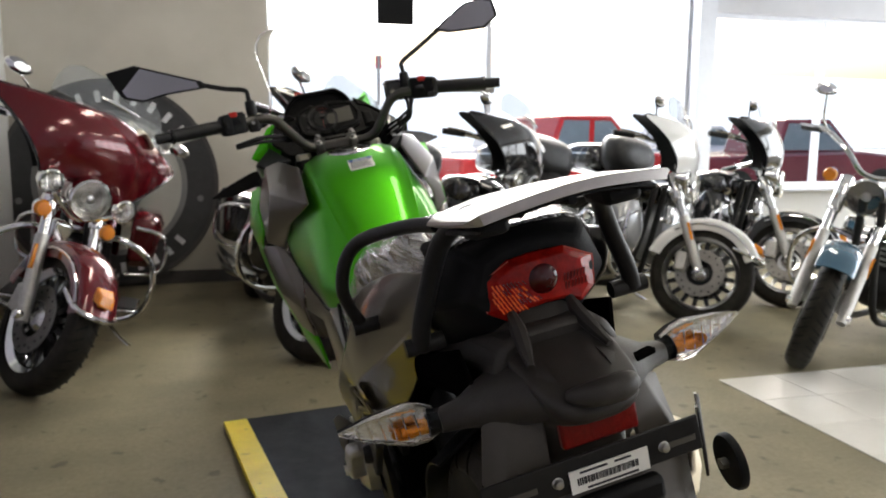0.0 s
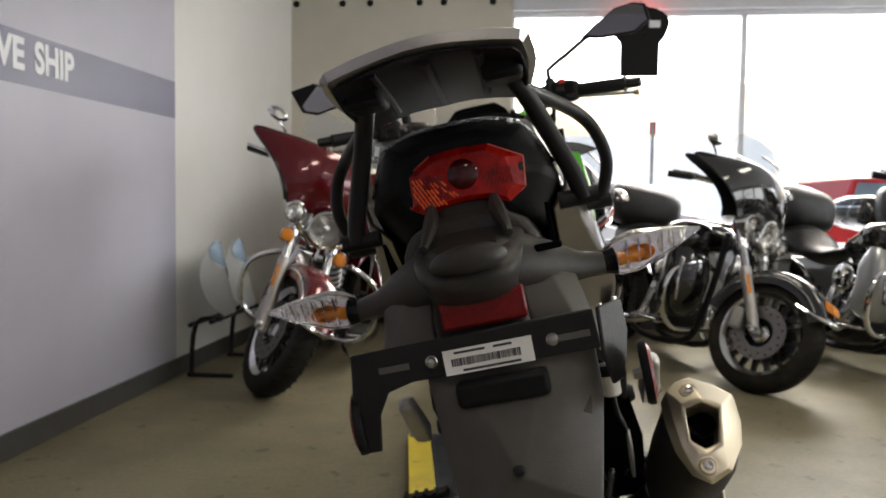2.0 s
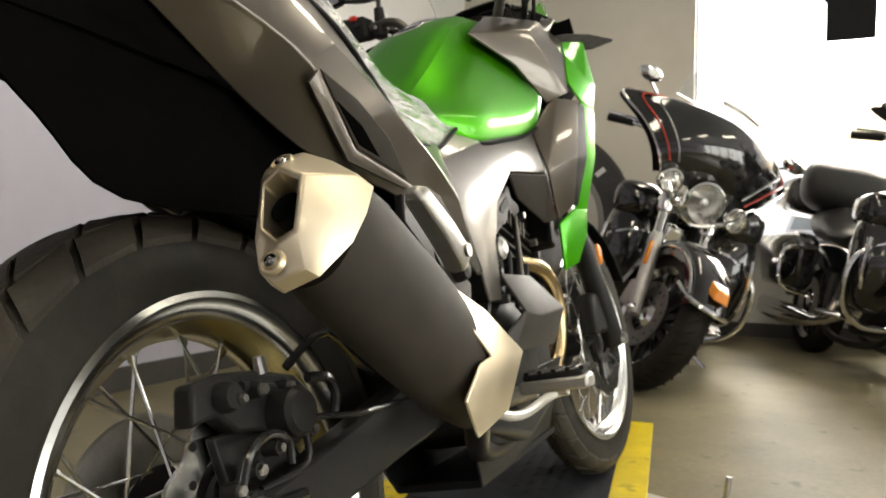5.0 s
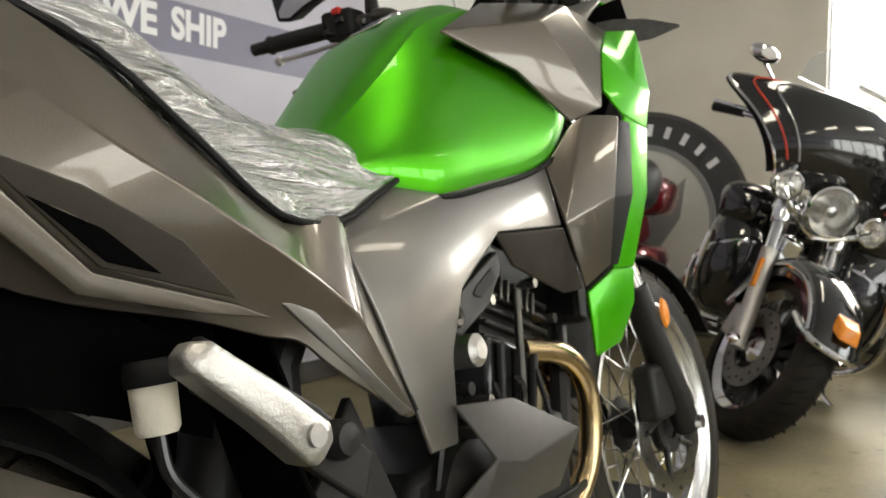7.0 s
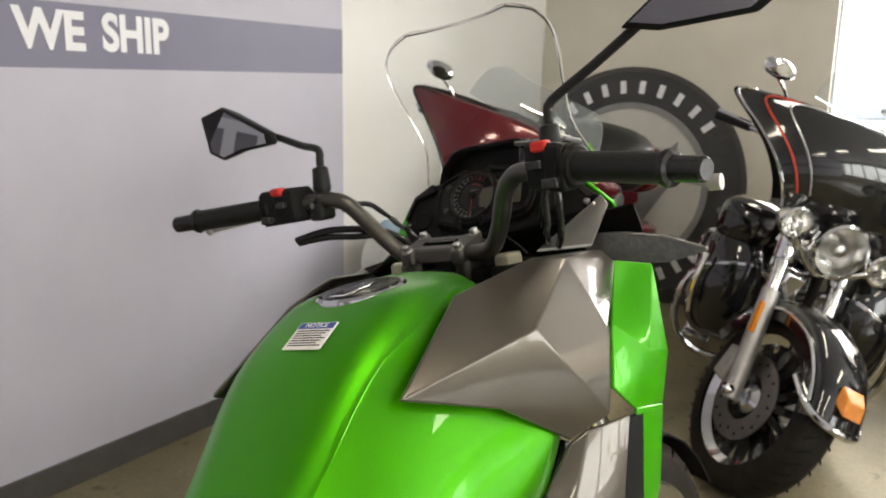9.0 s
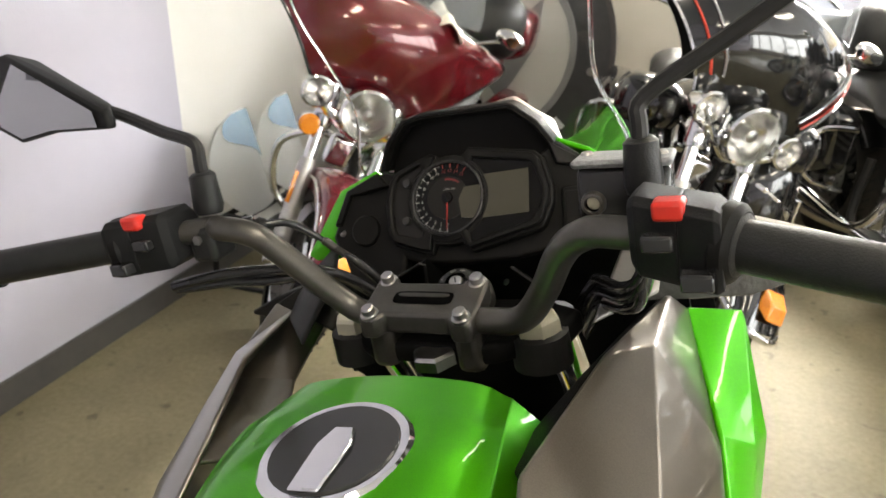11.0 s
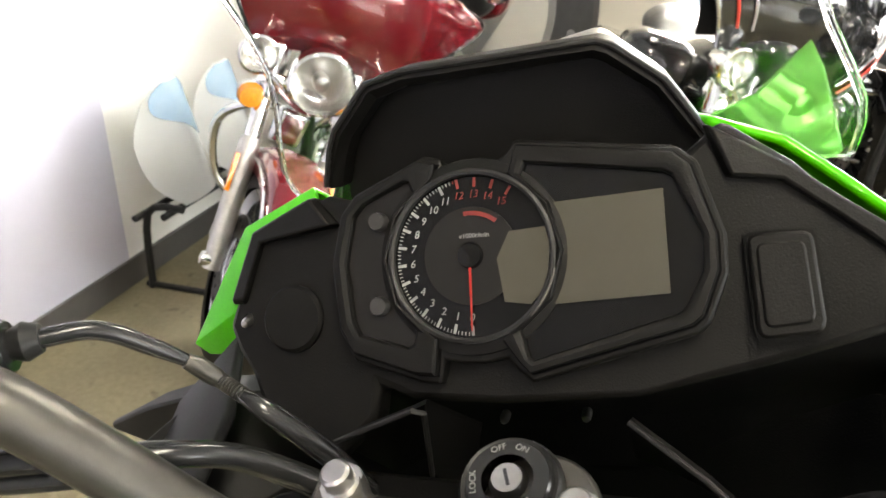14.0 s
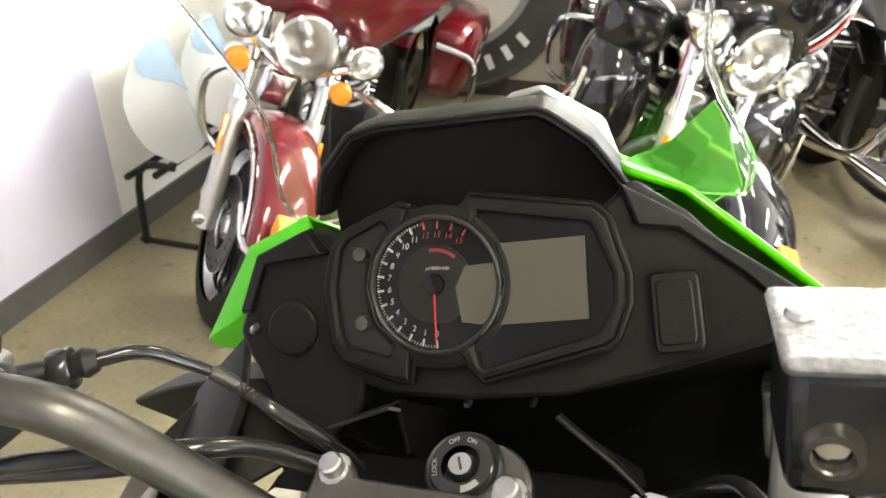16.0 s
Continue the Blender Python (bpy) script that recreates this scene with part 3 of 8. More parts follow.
def screen_rack():
    r = thing("screen_rack", pose(-1.88, 3.3, 0), "low black metal stand beside the side wall", "stand")
    for y in (-0.3, 0.3):
        part("leg", Geo().tube([(-0.08, y, 0.0), (-0.05, y, 0.3), (0.1, y, 0.33)], 0.014), M["satin_black"], r)
        part("foot", Geo().tube([(-0.1, y, 0.012), (0.16, y, 0.012)], 0.012), M["satin_black"], r)
    part("bar", Geo().tube([(0.06, -0.36, 0.32), (0.06, 0.36, 0.32)], 0.013), M["satin_black"], r)
    part("bar", Geo().tube([(-0.06, -0.36, 0.3), (-0.06, 0.36, 0.3)], 0.013), M["satin_black"], r)
    for y, c in ((3.12, "blue-tinted"), (3.46, "clear pale blue")):
        w = thing("spare_screen", pose(-1.85, y, 0.33, 0, -14, 8), c + " curved motorcycle windscreen propped on the stand", "windscreen", "spare screens")
        rows = [[(0.10 - 2.2 * u * u, u, v) for u in [k * hw for k in (-1, -0.5, 0, 0.5, 1)]] for v, hw in ((0.0, 0.12), (0.1, 0.19), (0.25, 0.2), (0.37, 0.14), (0.42, 0.05))]
        part("sheet", Geo().sheet(rows, 3, 3, 0.004, (-1, 0, 0.2)), M["frosted"], w)
        film = [[(0.108 - 2.2 * u * u, u, v) for u in [lo + (hi - lo) * k / 4 for k in range(5)]] for v, lo, hi in ((0.2, 0.1, 0.17), (0.26, 0.0, 0.18), (0.32, -0.12, 0.16), (0.38, -0.12, 0.12), (0.415, -0.06, 0.06))]
        part("film", Geo().sheet(film, 3, 3, 0.002, (-1, 0, 0.2)), M["bluescreen"], w, "blue protective film")


def turntable_and_deck():
    t = thing("turntable", pose(-0.05, 0.7, 0), "round aluminium tread-plate turntable on the floor", "turntable")
    part("plate", Geo().lathe([(0.0, 0.018), (0.7, 0.018), (0.712, 0.012), (0.712, 0.0), (0, 0)], (0, 0, 0), "z", 80), M["diamond"], t)
    g = Geo()
    k = 0.032
    for i in range(-24, 25):
        for j in range(-24, 25):
            x, y = i * k, j * k
            if 0.3 < math.hypot(x, y) < 0.69:
                a = radians(45 if (i + j) % 2 else -45)
                c, s = math.cos(a), math.sin(a)
                l, w = 0.013, 0.0035
                g.add([(x + c * l, y + s * l, 0.0182), (x - s * w, y + c * w, 0.0205), (x - c * l, y - s * l, 0.0182), (x + s * w, y - c * w, 0.0205)], [(0, 1, 2, 3)])
    tagged(part("tread_relief", g, M["diamond"], t), kind="stuff")
    pin = thing("locking_pin", pose(0.36, 1.22, 0.0), "thin steel pin standing beside the turntable", "pin")
    part("rod", Geo().tube([(0, 0, 0), (0.004, 0, 0.06), (0.012, 0, 0.13)], 0.007), M["bolt"], pin)
    part("collar", Geo().lathe([(0.02, 0), (0.02, 0.012), (0.007, 0.014)], (0, 0, 0.018), "z", 14), M["bolt"], pin)
    d = thing("platform", pose(-0.26, 2.02, 0.018, 0, 0, 8.5), "low black rubber platform with yellow painted edges", "platform")
    for n, (y0, y1) in enumerate(((-0.98, 0.0), (-1.9, -0.985))):
        part("deck", Geo().box((0, (y0 + y1) / 2, 0.008), (0.47, y1 - y0, 0.018)), M["deck"], d, bevel=0.002)
        for x in (-0.28, 0.28):
            part("edge_strip", Geo().box((x, (y0 + y1) / 2, 0.0085), (0.09, y1 - y0, 0.019)), M["yellow"], d, "yellow painted edge", bevel=0.002)
    g = Geo()
    for i in range(13):
        for j in range(54):
            x, y = -0.21 + i * 0.035, -0.02 - j * 0.035
            a = radians(45 if (i + j) % 2 else -45)
            c, s = math.cos(a), math.sin(a)
            g.add([(x + c * 0.013, y + s * 0.013, 0.0172), (x - s * 0.004, y + c * 0.004, 0.0195), (x - c * 0.013, y - s * 0.013, 0.0172), (x + s * 0.004, y - c * 0.004, 0.0195)], [(0, 1, 2, 3)])
    tagged(part("tread_relief", g, M["deck"], d), kind="stuff")


def outside():
    setting("ground", Geo().box((0, 255.4, -0.25), (600, 500, 0.1)), M["asphalt"], "pale car park outside the window")
    def vehicle(name, x, y, rz, paint, label, cab, length=5.0):
        v = thing(name, pose(x, y, -0.2, 0, 0, rz), label, "car")
        put = lambda u, w, d: (u, 0.9 - d, w)
        body = [(-length / 2, 0.45), (-length / 2, 1.0), *[(u, 1.05) for u in (cab[0],)], (cab[1], 1.1), (length / 2 - 0.1, 0.98), (length / 2, 0.7), (length / 2, 0.45)]
        part("body", Geo().prism(body, put, 1.8), M[paint], v, bevel=0.06)
        put2 = lambda u, w, d: (u, 0.78 - d, w)
        roof = [(cab[0], 1.03), (cab[0] + 0.25, 1.72), (cab[1] - 0.75, 1.74), (cab[1], 1.07)]
        part("cab", Geo().prism(roof, put2, 1.56), M[paint], v, bevel=0.05)
        mid = (cab[0] + cab[1]) / 2 - 0.15
        for s in (-0.785, 0.785):
            for a, b, c, e in ((cab[0] + 0.12, mid - 0.06, cab[0] + 0.3, mid - 0.06), (mid + 0.06, cab[1] - 0.2, mid + 0.06, cab[1] - 0.78)):
                part("side_window", Geo().prism([(a, 1.12), (b, 1.12), (e, 1.64), (c, 1.64)], lambda u, w, d, s=s: (u, s * (1 + d), w), 0.012), M["carglass"], v)
            for u in (-length / 2 + 0.85, length / 2 - 0.95):
                wh = part("wheel", Geo().lathe([(0.2, -0.1), (0.36, -0.1), (0.38, 0), (0.36, 0.1), (0.2, 0.1)], (u, s * 1.05, 0.38), "y", 28), M["rubber"], v)
                part("rim", Geo().lathe([(0, -0.06), (0.21, -0.09), (0.21, 0.09), (0, 0.06)], (u, s * 1.05, 0.38), "y", 20), M["silver"], wh)
            part("light", Geo().box((length / 2 * 0.985, s * 0.75, 0.85), (0.1, 0.25, 0.14)), M["lens"], v)
    vehicle("pickup_truck", 5.4, 12.2, 12, "truckred", "bright red pickup truck parked outside the window", (-0.8, 1.3), 5.2)
    vehicle("pickup_truck", 10.6, 12.6, 4, "truckdark", "dark maroon pickup truck parked outside the window", (-0.9, 1.2), 5.4)
    vehicle("parked_car", 1.9, 15.5, -6, "carwhite", "white car parked across the lot", (-1.6, 1.3), 4.5)
    vehicle("parked_car", 8.0, 20.0, 5, "carwhite", "pale car parked in the second row", (-1.6, 1.3), 4.5)
    vehicle("parked_car", 14.0, 21.0, 2, "carwhite", "pale car parked in the second row", (-1.6, 1.3), 4.5)
    # glowing board in place of the far buildings and their daylight
    setting("backdrop", Geo().box((10, 90, 4.5), (260, 1, 10)), M["distance"], "pale glowing board for the far side of the car park", "backdrop")
    for x, h in ((2.9, 3.2),):
        p = thing("sign_post", pose(x, 17, -0.2), "slim grey pole in the car park", "pole")
        part("pole", Geo().cyl((0, 0, 0), (0, 0, h), 0.04), M["silver"], p)
        part("panel", Geo().box((0, 0, h - 0.15), (0.14, 0.04, 0.3)), M["truckred"], p)


M["red_glow"] = mat("red_sign_tube", (0.9, 0.05, 0.04), 0.4, emit=((1.0, 0.06, 0.05), 14.0))
M["tube_light"] = mat("fluorescent_diffuser", (0.9, 0.9, 0.88), 0.5, emit=((1.0, 0.94, 0.82), 9.5))
room()
round_sign()
window_sign()
screen_rack()
turntable_and_deck()
outside()


# ---- the green motorcycle ----
bike = thing("adventure_motorcycle", pose(0, 0, 0.036) @ pose(0, 0, 0, 0, -12.5, 0),
             "green and graphite adventure motorcycle leaning on its stand on the platform", "motorcycle")
STEER = Matrix.Translation((0, 1.06, 0)) @ pose(0, 0, 0, 0, 0, -5) @ Matrix.Translation((0, -1.06, 0))


def both(name, g, material, parent, label="", bevel=0.0):
    return part(name, g, material, parent, label, bevel), part(name, g.mirrored(), material, parent, label, bevel)


def panel(name, verts, faces, material, parent, label="", thick=0.006, bevel=0.004, sides=(1, -1)):
    """Faceted panel with thickness and softened edges, on one or both sides."""
    for s in sides:
        ob = part(name, Geo().add([(s * x, y, z) for x, y, z in verts], faces), material, parent, label)
        so = ob.modifiers.new("thickness", "SOLIDIFY")
        so.thickness, so.offset = thick, 0.0
        bv = ob.modifiers.new("edge", "BEVEL")
        bv.width, bv.segments, bv.limit_method, bv.angle_limit = bevel, 3, "ANGLE", radians(12)
        ob.data.set_sharp_from_angle(angle=radians(60))


def spoked_wheel(name, centre, R, half, rim_r, steer, yellow_inside, tread):
    w = new(name)
    w.parent, w.matrix_local = bike, (STEER if steer else Matrix()) @ Matrix.Translation(centre)
    prof = []
    for k in range(17):
        a = math.pi * k / 16
        prof.append((rim_r + 0.004 + (R - rim_r - 0.004) * math.sin(a) ** 0.62, -half * math.cos(a) * (0.72 + 0.28 * math.sin(a))))
    part("tyre", Geo().lathe(prof, (0, 0, 0), "x", 72), M["rubber"], w)
    g = Geo()
    n = tread
    def on(a, u, h):
        """Point on the tread: angle, sideways -1..1, height."""
        th = math.pi / 2 - u * 1.02
        r = rim_r + 0.004 + (R + h - rim_r - 0.004) * math.sin(th) ** 0.62
        x = half * math.cos(th) * (0.72 + 0.28 * math.sin(th)) * (1 + h * 4)
        return (x, r * math.cos(a), r * math.sin(a))
    d = math.tau / n
    for i in range(n):
        a = i * d
        for u0, u1, s0, s1 in ((-1.0, -0.5, 1.42, 1.14), (-0.46, 0.0, 0.98, 0.5), (0.0, 0.46, 0.0, 0.48), (0.5, 1.0, 0.64, 0.92)):
            vs, seg = [], 3
            for h in (-0.002, 0.0095):
                ins = 0.0 if h < 0 else 0.012
                for k in range(seg + 1):
                    f = k / seg
                    u = u0 + (u1 - u0) * f
                    sh = (s0 + (s1 - s0) * f) * d
                    u = u + (ins if k == 0 else -ins if k == seg else 0)
                    vs += [on(a + sh + d * (0.055 + ins), u, h), on(a + sh + d * (0.945 - ins), u, h)]
            m = 2 * (seg + 1)
            fs = []
            for k in range(seg):
                b = m + 2 * k
                fs.append((b, b + 1, b + 3, b + 2))
                fs += [(2 * k, 2 * k + 2, b + 2, b), (2 * k + 1, b + 1, b + 3, 2 * k + 3)]
            fs += [(0, m, m + 1, 1), (2 * seg, 2 * seg + 1, m + 2 * seg + 1, m + 2 * seg)]
            g.add(vs, fs)
    # brown dust, and tops paler than grooves so groove shade is painted in
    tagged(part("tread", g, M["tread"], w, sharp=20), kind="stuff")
    rw = half * 0.72
    part("rim", Geo().lathe([(rim_r + 0.008, -rw - 0.002), (rim_r + 0.01, -rw + 0.006), (rim_r - 0.012, -rw + 0.008), (rim_r - 0.02, -0.02), (rim_r - 0.024, 0), (rim_r - 0.02, 0.02),
                             (rim_r - 0.012, rw - 0.008), (rim_r + 0.01, rw - 0.006), (rim_r + 0.008, rw + 0.002), (rim_r - 0.005, rw + 0.002),
                             (rim_r - 0.03, 0.022), (rim_r - 0.034, 0), (rim_r - 0.03, -0.022), (rim_r - 0.005, -rw - 0.002)], (0, 0, 0), "x", 72, True), M["yellowed_rim" if yellow_inside else "rim"], w)
    for s in (-1, 1):
        part("rim_edge", Geo().lathe([(rim_r + 0.012, s * (rw + 0.001)), (rim_r + 0.011, s * (rw + 0.005)), (rim_r + 0.004, s * (rw + 0.0065)), (rim_r - 0.004, s * (rw + 0.003)), (rim_r - 0.015, s * (rw - 0.006)), (rim_r - 0.017, s * (rw - 0.012)), (rim_r - 0.011, s * (rw - 0.011)), (rim_r - 0.001, s * (rw - 0.002))],
                                     (0, 0, 0), "x", 72, True), M["rim"], w)
    part("hub", Geo().lathe([(0.0, -0.06), (0.02, -0.06), (0.055, -0.05), (0.06, -0.044), (0.035, -0.036), (0.03, 0.0), (0.035, 0.036), (0.06, 0.044), (0.055, 0.05), (0.02, 0.06), (0, 0.06)],
                            (0, 0, 0), "x", 32), M["satin_black"], w)
    sp = mesh_of("spoke", Geo().tube([(0, 0, 0), (0, 0, 1)], 0.0021, 6, 0).add(
        *(lambda q: (q.v, q.f))(Geo().cyl((0, 0, 0.94), (0, 0, 1.0), 0.0036, n=6))), M["rim"])
    for i in range(36):
        a = i * math.tau / 36
        s = 1 if i % 2 else -1
        q = 0.55 if (i // 2) % 2 else -0.55
        p0 = Vector((s * 0.044, 0.056 * math.cos(a + q * 1.9), 0.056 * math.sin(a + q * 1.9)))
        p1 = Vector((s * 0.012, (rim_r - 0.028) * math.cos(a), (rim_r - 0.028) * math.sin(a)))
        o = new("spoke", sp)
        o.parent = w
        dv = p1 - p0
        o.matrix_local = Matrix.Translation(p0) @ dv.to_track_quat("Z", "Y").to_matrix().to_4x4() @ Matrix.Diagonal((1, 1, dv.length, 1))
    return w


def disc(parent, x, r0, r1, petals=10):
    g = Geo()
    n = 80
    ring = []
    for k in range(n):
        a = k * math.tau / n
        r = r1 + 0.005 * math.sin(a * petals)
        ring.append((r, a))
    rings = []
    for (r, a) in ring:
        c, s = math.cos(a), math.sin(a)
        rings.append([(x - 0.0025, r * c, r * s), (x + 0.0025, r * c, r * s), (x + 0.0025, r0 * c, r0 * s), (x - 0.0025, r0 * c, r0 * s)])
    rings.append(rings[0])
    g.loft(rings, False)
    part("brake_disc", g, M["rim"], parent, "drilled steel brake disc")
    h = Geo()
    for i in range(petals * 2):
        a = i * math.tau / petals / 2
        rr = (r0 + r1) / 2 + (0.011 if i % 2 else -0.009)
        h.cyl((x - 0.0032, rr * math.cos(a), rr * math.sin(a)), (x + 0.0032, rr * math.cos(a), rr * math.sin(a)), 0.0048, n=8)
    tagged(part("disc_hole", h, M["black_plastic"], parent), kind="stuff")
    c = Geo()
    for i in range(5):
        a = i * math.tau / 5 + 0.3
        c.tube([(x, 0.05 * math.cos(a), 0.05 * math.sin(a)), (x, (r0 + 0.006) * math.cos(a + 0.3), (r0 + 0.006) * math.sin(a + 0.3))], 0.007, 8, 0)
    part("disc_carrier", c.lathe([(0.035, x - 0.004), (0.06, x - 0.004), (0.06, x + 0.004), (0.035, x + 0.004)], (0, 0, 0), "x", 32, True), M["satin_black"], parent)


rear = spoked_wheel("rear_wheel", (0, 0, 0.33), 0.323, 0.068, 0.226, False, True, 24)
disc(rear, 0.068, 0.078, 0.11)
part("sprocket", Geo().lathe([(0.05, -0.07), (0.115, -0.07), (0.118, -0.066), (0.115, -0.062), (0.05, -0.062)], (0, 0, 0), "x", 46, True), M["castalu"], rear)
part("axle_nut", Geo().lathe([(0, 0.108), (0.014, 0.108), (0.016, 0.1), (0.016, 0.09), (0.022, 0.088), (0.022, 0.06)], (0, 0, 0), "x", 6), M["bolt"], rear)
front = spoked_wheel("front_wheel", (0, 1.45, 0.34), 0.338, 0.052, 0.25, True, False, 26)
disc(front, 0.06, 0.1, 0.145)


# chassis: fork, swingarm, frame
fk = new("front_fork")
fk.parent, fk.matrix_local = bike, STEER
for s in (-1, 1):
    part("stanchion", Geo().cyl((s * 0.098, 1.34, 0.6), (s * 0.098, 1.115, 1.09), 0.0205), M["chrome"], fk)
    part("slider", Geo().tube([(s * 0.098, 1.455, 0.33), (s * 0.098, 1.40, 0.45), (s * 0.098, 1.325, 0.63)], [0.028, 0.03, 0.027], 16), M["satin_black"], fk)
    part("cap_seat", Geo().lathe([(0.02, 0.012), (0.026, 0.01), (0.027, -0.02)], (s * 0.096, 1.078, 1.084), "z", 28), M["satin_black"], fk)
    part("fork_cap", Geo().lathe([(0, 0.026), (0.0175, 0.026), (0.0205, 0.023), (0.0215, 0.008)], (s * 0.096, 1.078, 1.084), "z", 6), M["capgold"], fk, "bright hexagonal fork cap")
part("lower_clamp", Geo().box((0, 1.2, 0.86), (0.25, 0.09, 0.05)), M["satin_black"], fk, bevel=0.012)
part("upper_clamp", Geo().prism([(-0.125, 1.12), (-0.12, 1.085), (-0.06, 1.045), (0.06, 1.045), (0.12, 1.085), (0.125, 1.12), (0.08, 1.145), (-0.08, 1.145)],
                                lambda u, v, w: (u, v, 1.075 + w), 0.022), M["dash_plastic"], fk, bevel=0.006)
part("stem_nut", Geo().lathe([(0, 0.012), (0.012, 0.013), (0.0185, 0.013), (0.021, 0.01), (0.021, 0)], (0.008, 1.04, 1.08), "z", 6), M["bolt"], fk)
rows = []
for k in range(9):
    a = radians(25 + k * 14)
    rows.append([(x, 1.45 + (0.372 - abs(x) * 0.35) * math.cos(a), 0.34 + (0.372 - abs(x) * 0.35) * math.sin(a)) for x in (-0.06, -0.045, 0, 0.045, 0.06)])
part("front_fender", Geo().sheet(rows, 2, 1, 0.004, (0, 1.45, 0.34)), M["black_plastic"], fk, "black plastic front fender")
part("caliper", Geo().box((0.085, 1.36, 0.42), (0.045, 0.09, 0.11)), M["satin_black"], fk, bevel=0.012)
part("axle_bolt", Geo().cyl((0.09, 1.45, 0.34), (0.135, 1.45, 0.34), 0.014), M["bolt"], fk)
for z in (0.57,):
    for s in (-1, 1):
        part("fork_reflector", Geo().lathe([(0, 0.006), (0.018, 0.005), (0.022, 0)], (0, 0, 0), "x", 18).moved(Matrix.Translation((s * 0.128, 1.375, z)) @ Matrix.Diagonal((s, 0.8, 1.35, 1))), M["amber"], fk, "oval amber side reflector")

sw = new("swingarm")
sw.parent = bike
for s in (-1, 1):
    rings = []
    for y, z, h in ((-0.05, 0.33, 0.022), (0.06, 0.335, 0.035), (0.22, 0.36, 0.04), (0.42, 0.39, 0.05), (0.52, 0.4, 0.05)):
        x = s * 0.1
        rings.append([(x - 0.018, y, z - h), (x + 0.018, y, z - h), (x + 0.022, y, z), (x + 0.018, y, z + h), (x - 0.018, y, z + h), (x - 0.022, y, z)])
    part("arm", Geo().loft(rings), M["satin_black"], sw, bevel=0.006)
part("hugger", Geo().sheet([[(x, (0.362 - abs(x) * 0.5) * math.cos(radians(a)), 0.33 + (0.362 - abs(x) * 0.5) * math.sin(radians(a))) for x in (-.09, -.065, 0, .055, .092)] for a in (8, 28, 48, 64, 77)], 2, 2, 0.004, (0, 0, 0.33)),
     M["black_plastic"], sw)
cal = new("rear_caliper")
cal.parent = bike
part("body", Geo().prism([(-.083, .475), (-.045, .48), (.005, .476), (.05, .466), (.074, .461), (.109, .429), (.104, .413), (.059, .385), (.02, .41), (-.03, .418), (-.055, .44), (-.09, .435)], lambda u, v, w: (0.076 + w, u, v), 0.026), M["satin_black"], cal, bevel=0.005)
part("piston_housing", Geo().lathe([(0, .033), (.022, .032), (.027, .026), (.029, 0)], (.1, .04, .424), "x", 24), M["satin_black"], cal)
part("piston_housing", Geo().lathe([(0, .018), (.012, .018), (.015, .012), (.016, 0)], (.1, -.045, .456), "x", 18), M["satin_black"], cal)
part("pad_pin", Geo().cyl((.104, -.02, .462), (.104, .03, .452), .006, n=10), M["satin_black"], cal)
for y, z, r in ((-.005, .456, .0065), (.039, .452, .0055), (-.037, .452, .005), (.068, .4, .006), (-.026, .38, .0065), (.007, .394, .0055), (-.059, .369, .006)):
    part("bolt", Geo().cyl((.1, y, z), (.119, y, z), r * 1.5, r * 1.4, 12).cyl((.119, y, z), (.1215, y, z), r, r * .9, 6), M["satin_black"], cal)
    part("bolt_head", Geo().cyl((.119, y, z), (.1235, y, z), r, r * .85, 6), M["bolt"], cal)
part("bleed_screw", Geo().cyl((.1, .02, .47), (.1, .018, .488), .0075, .006, 10), M["bolt"], cal)
part("hose_guide", Geo().tube([(.118, -.055, .37), (.125, -.045, .4), (.126, -.015, .412), (.124, .015, .4), (.12, .02, .375)], .0045, 8, 5), M["black_gloss"], cal)
part("hose_guide", Geo().tube([(.12, .07, .455), (.124, .1, .45), (.122, .115, .43), (.118, .11, .405)], .006, 8, 5), M["black_gloss"], cal)
part("link", Geo().tube([(.12, -.09, .33), (.124, -.05, .36), (.124, -.02, .345), (.122, .03, .34)], .007, 8, 5), M["black_gloss"], cal)
part("brake_hose", Geo().tube([(0.1, 0.06, 0.47), (0.12, 0.12, 0.5), (0.11, 0.22, 0.44), (0.1, 0.4, 0.42)], 0.005), M["black_gloss"], cal)
part("sensor_cable", Geo().tube([(0.11, -0.02, 0.36), (0.125, 0.04, 0.37), (0.12, 0.06, 0.41), (0.13, 0.15, 0.4), (0.115, 0.33, 0.39)], 0.004), M["black_gloss"], cal)
part("bracket", Geo().prism([(-0.03, 0.32), (-0.05, 0.42), (0.05, 0.42), (0.09, 0.35), (0.03, 0.31)], lambda u, v, w: (0.074 + w, u, v), 0.012), M["satin_black"], cal, bevel=0.003)

frame_ob = new("chassis_frame")
frame_ob.parent = bike
for s in (-1, 1):
    part("upper_tube", Geo().tube([(s * 0.05, 1.1, 0.95), (s * 0.11, 0.9, 0.84), (s * 0.12, 0.55, 0.72), (s * 0.1, 0.4, 0.62), (s * 0.09, 0.45, 0.4)], 0.019), M["satin_black"], frame_ob)
    part("down_tube", Geo().tube([(s * 0.04, 1.12, 0.85), (s * 0.09, 1.02, 0.6), (s * 0.1, 0.95, 0.42)], 0.017), M["satin_black"], frame_ob)
    part("subframe_tube", Geo().tube([(s * 0.1, 0.5, 0.72), (s * 0.1, 0.2, 0.82), (s * 0.085, -0.1, 0.93), (s * 0.06, -0.22, 0.95)], 0.014), M["satin_black"], frame_ob)
    part("footpeg_bracket", Geo().prism([(0.4, 0.33), (0.38, 0.5), (0.45, 0.58), (0.5, 0.46), (0.47, 0.34)], lambda u, v, w, s=s: (s * (0.125 + w), u, v), 0.014), M["satin_black"], frame_ob, bevel=0.003)
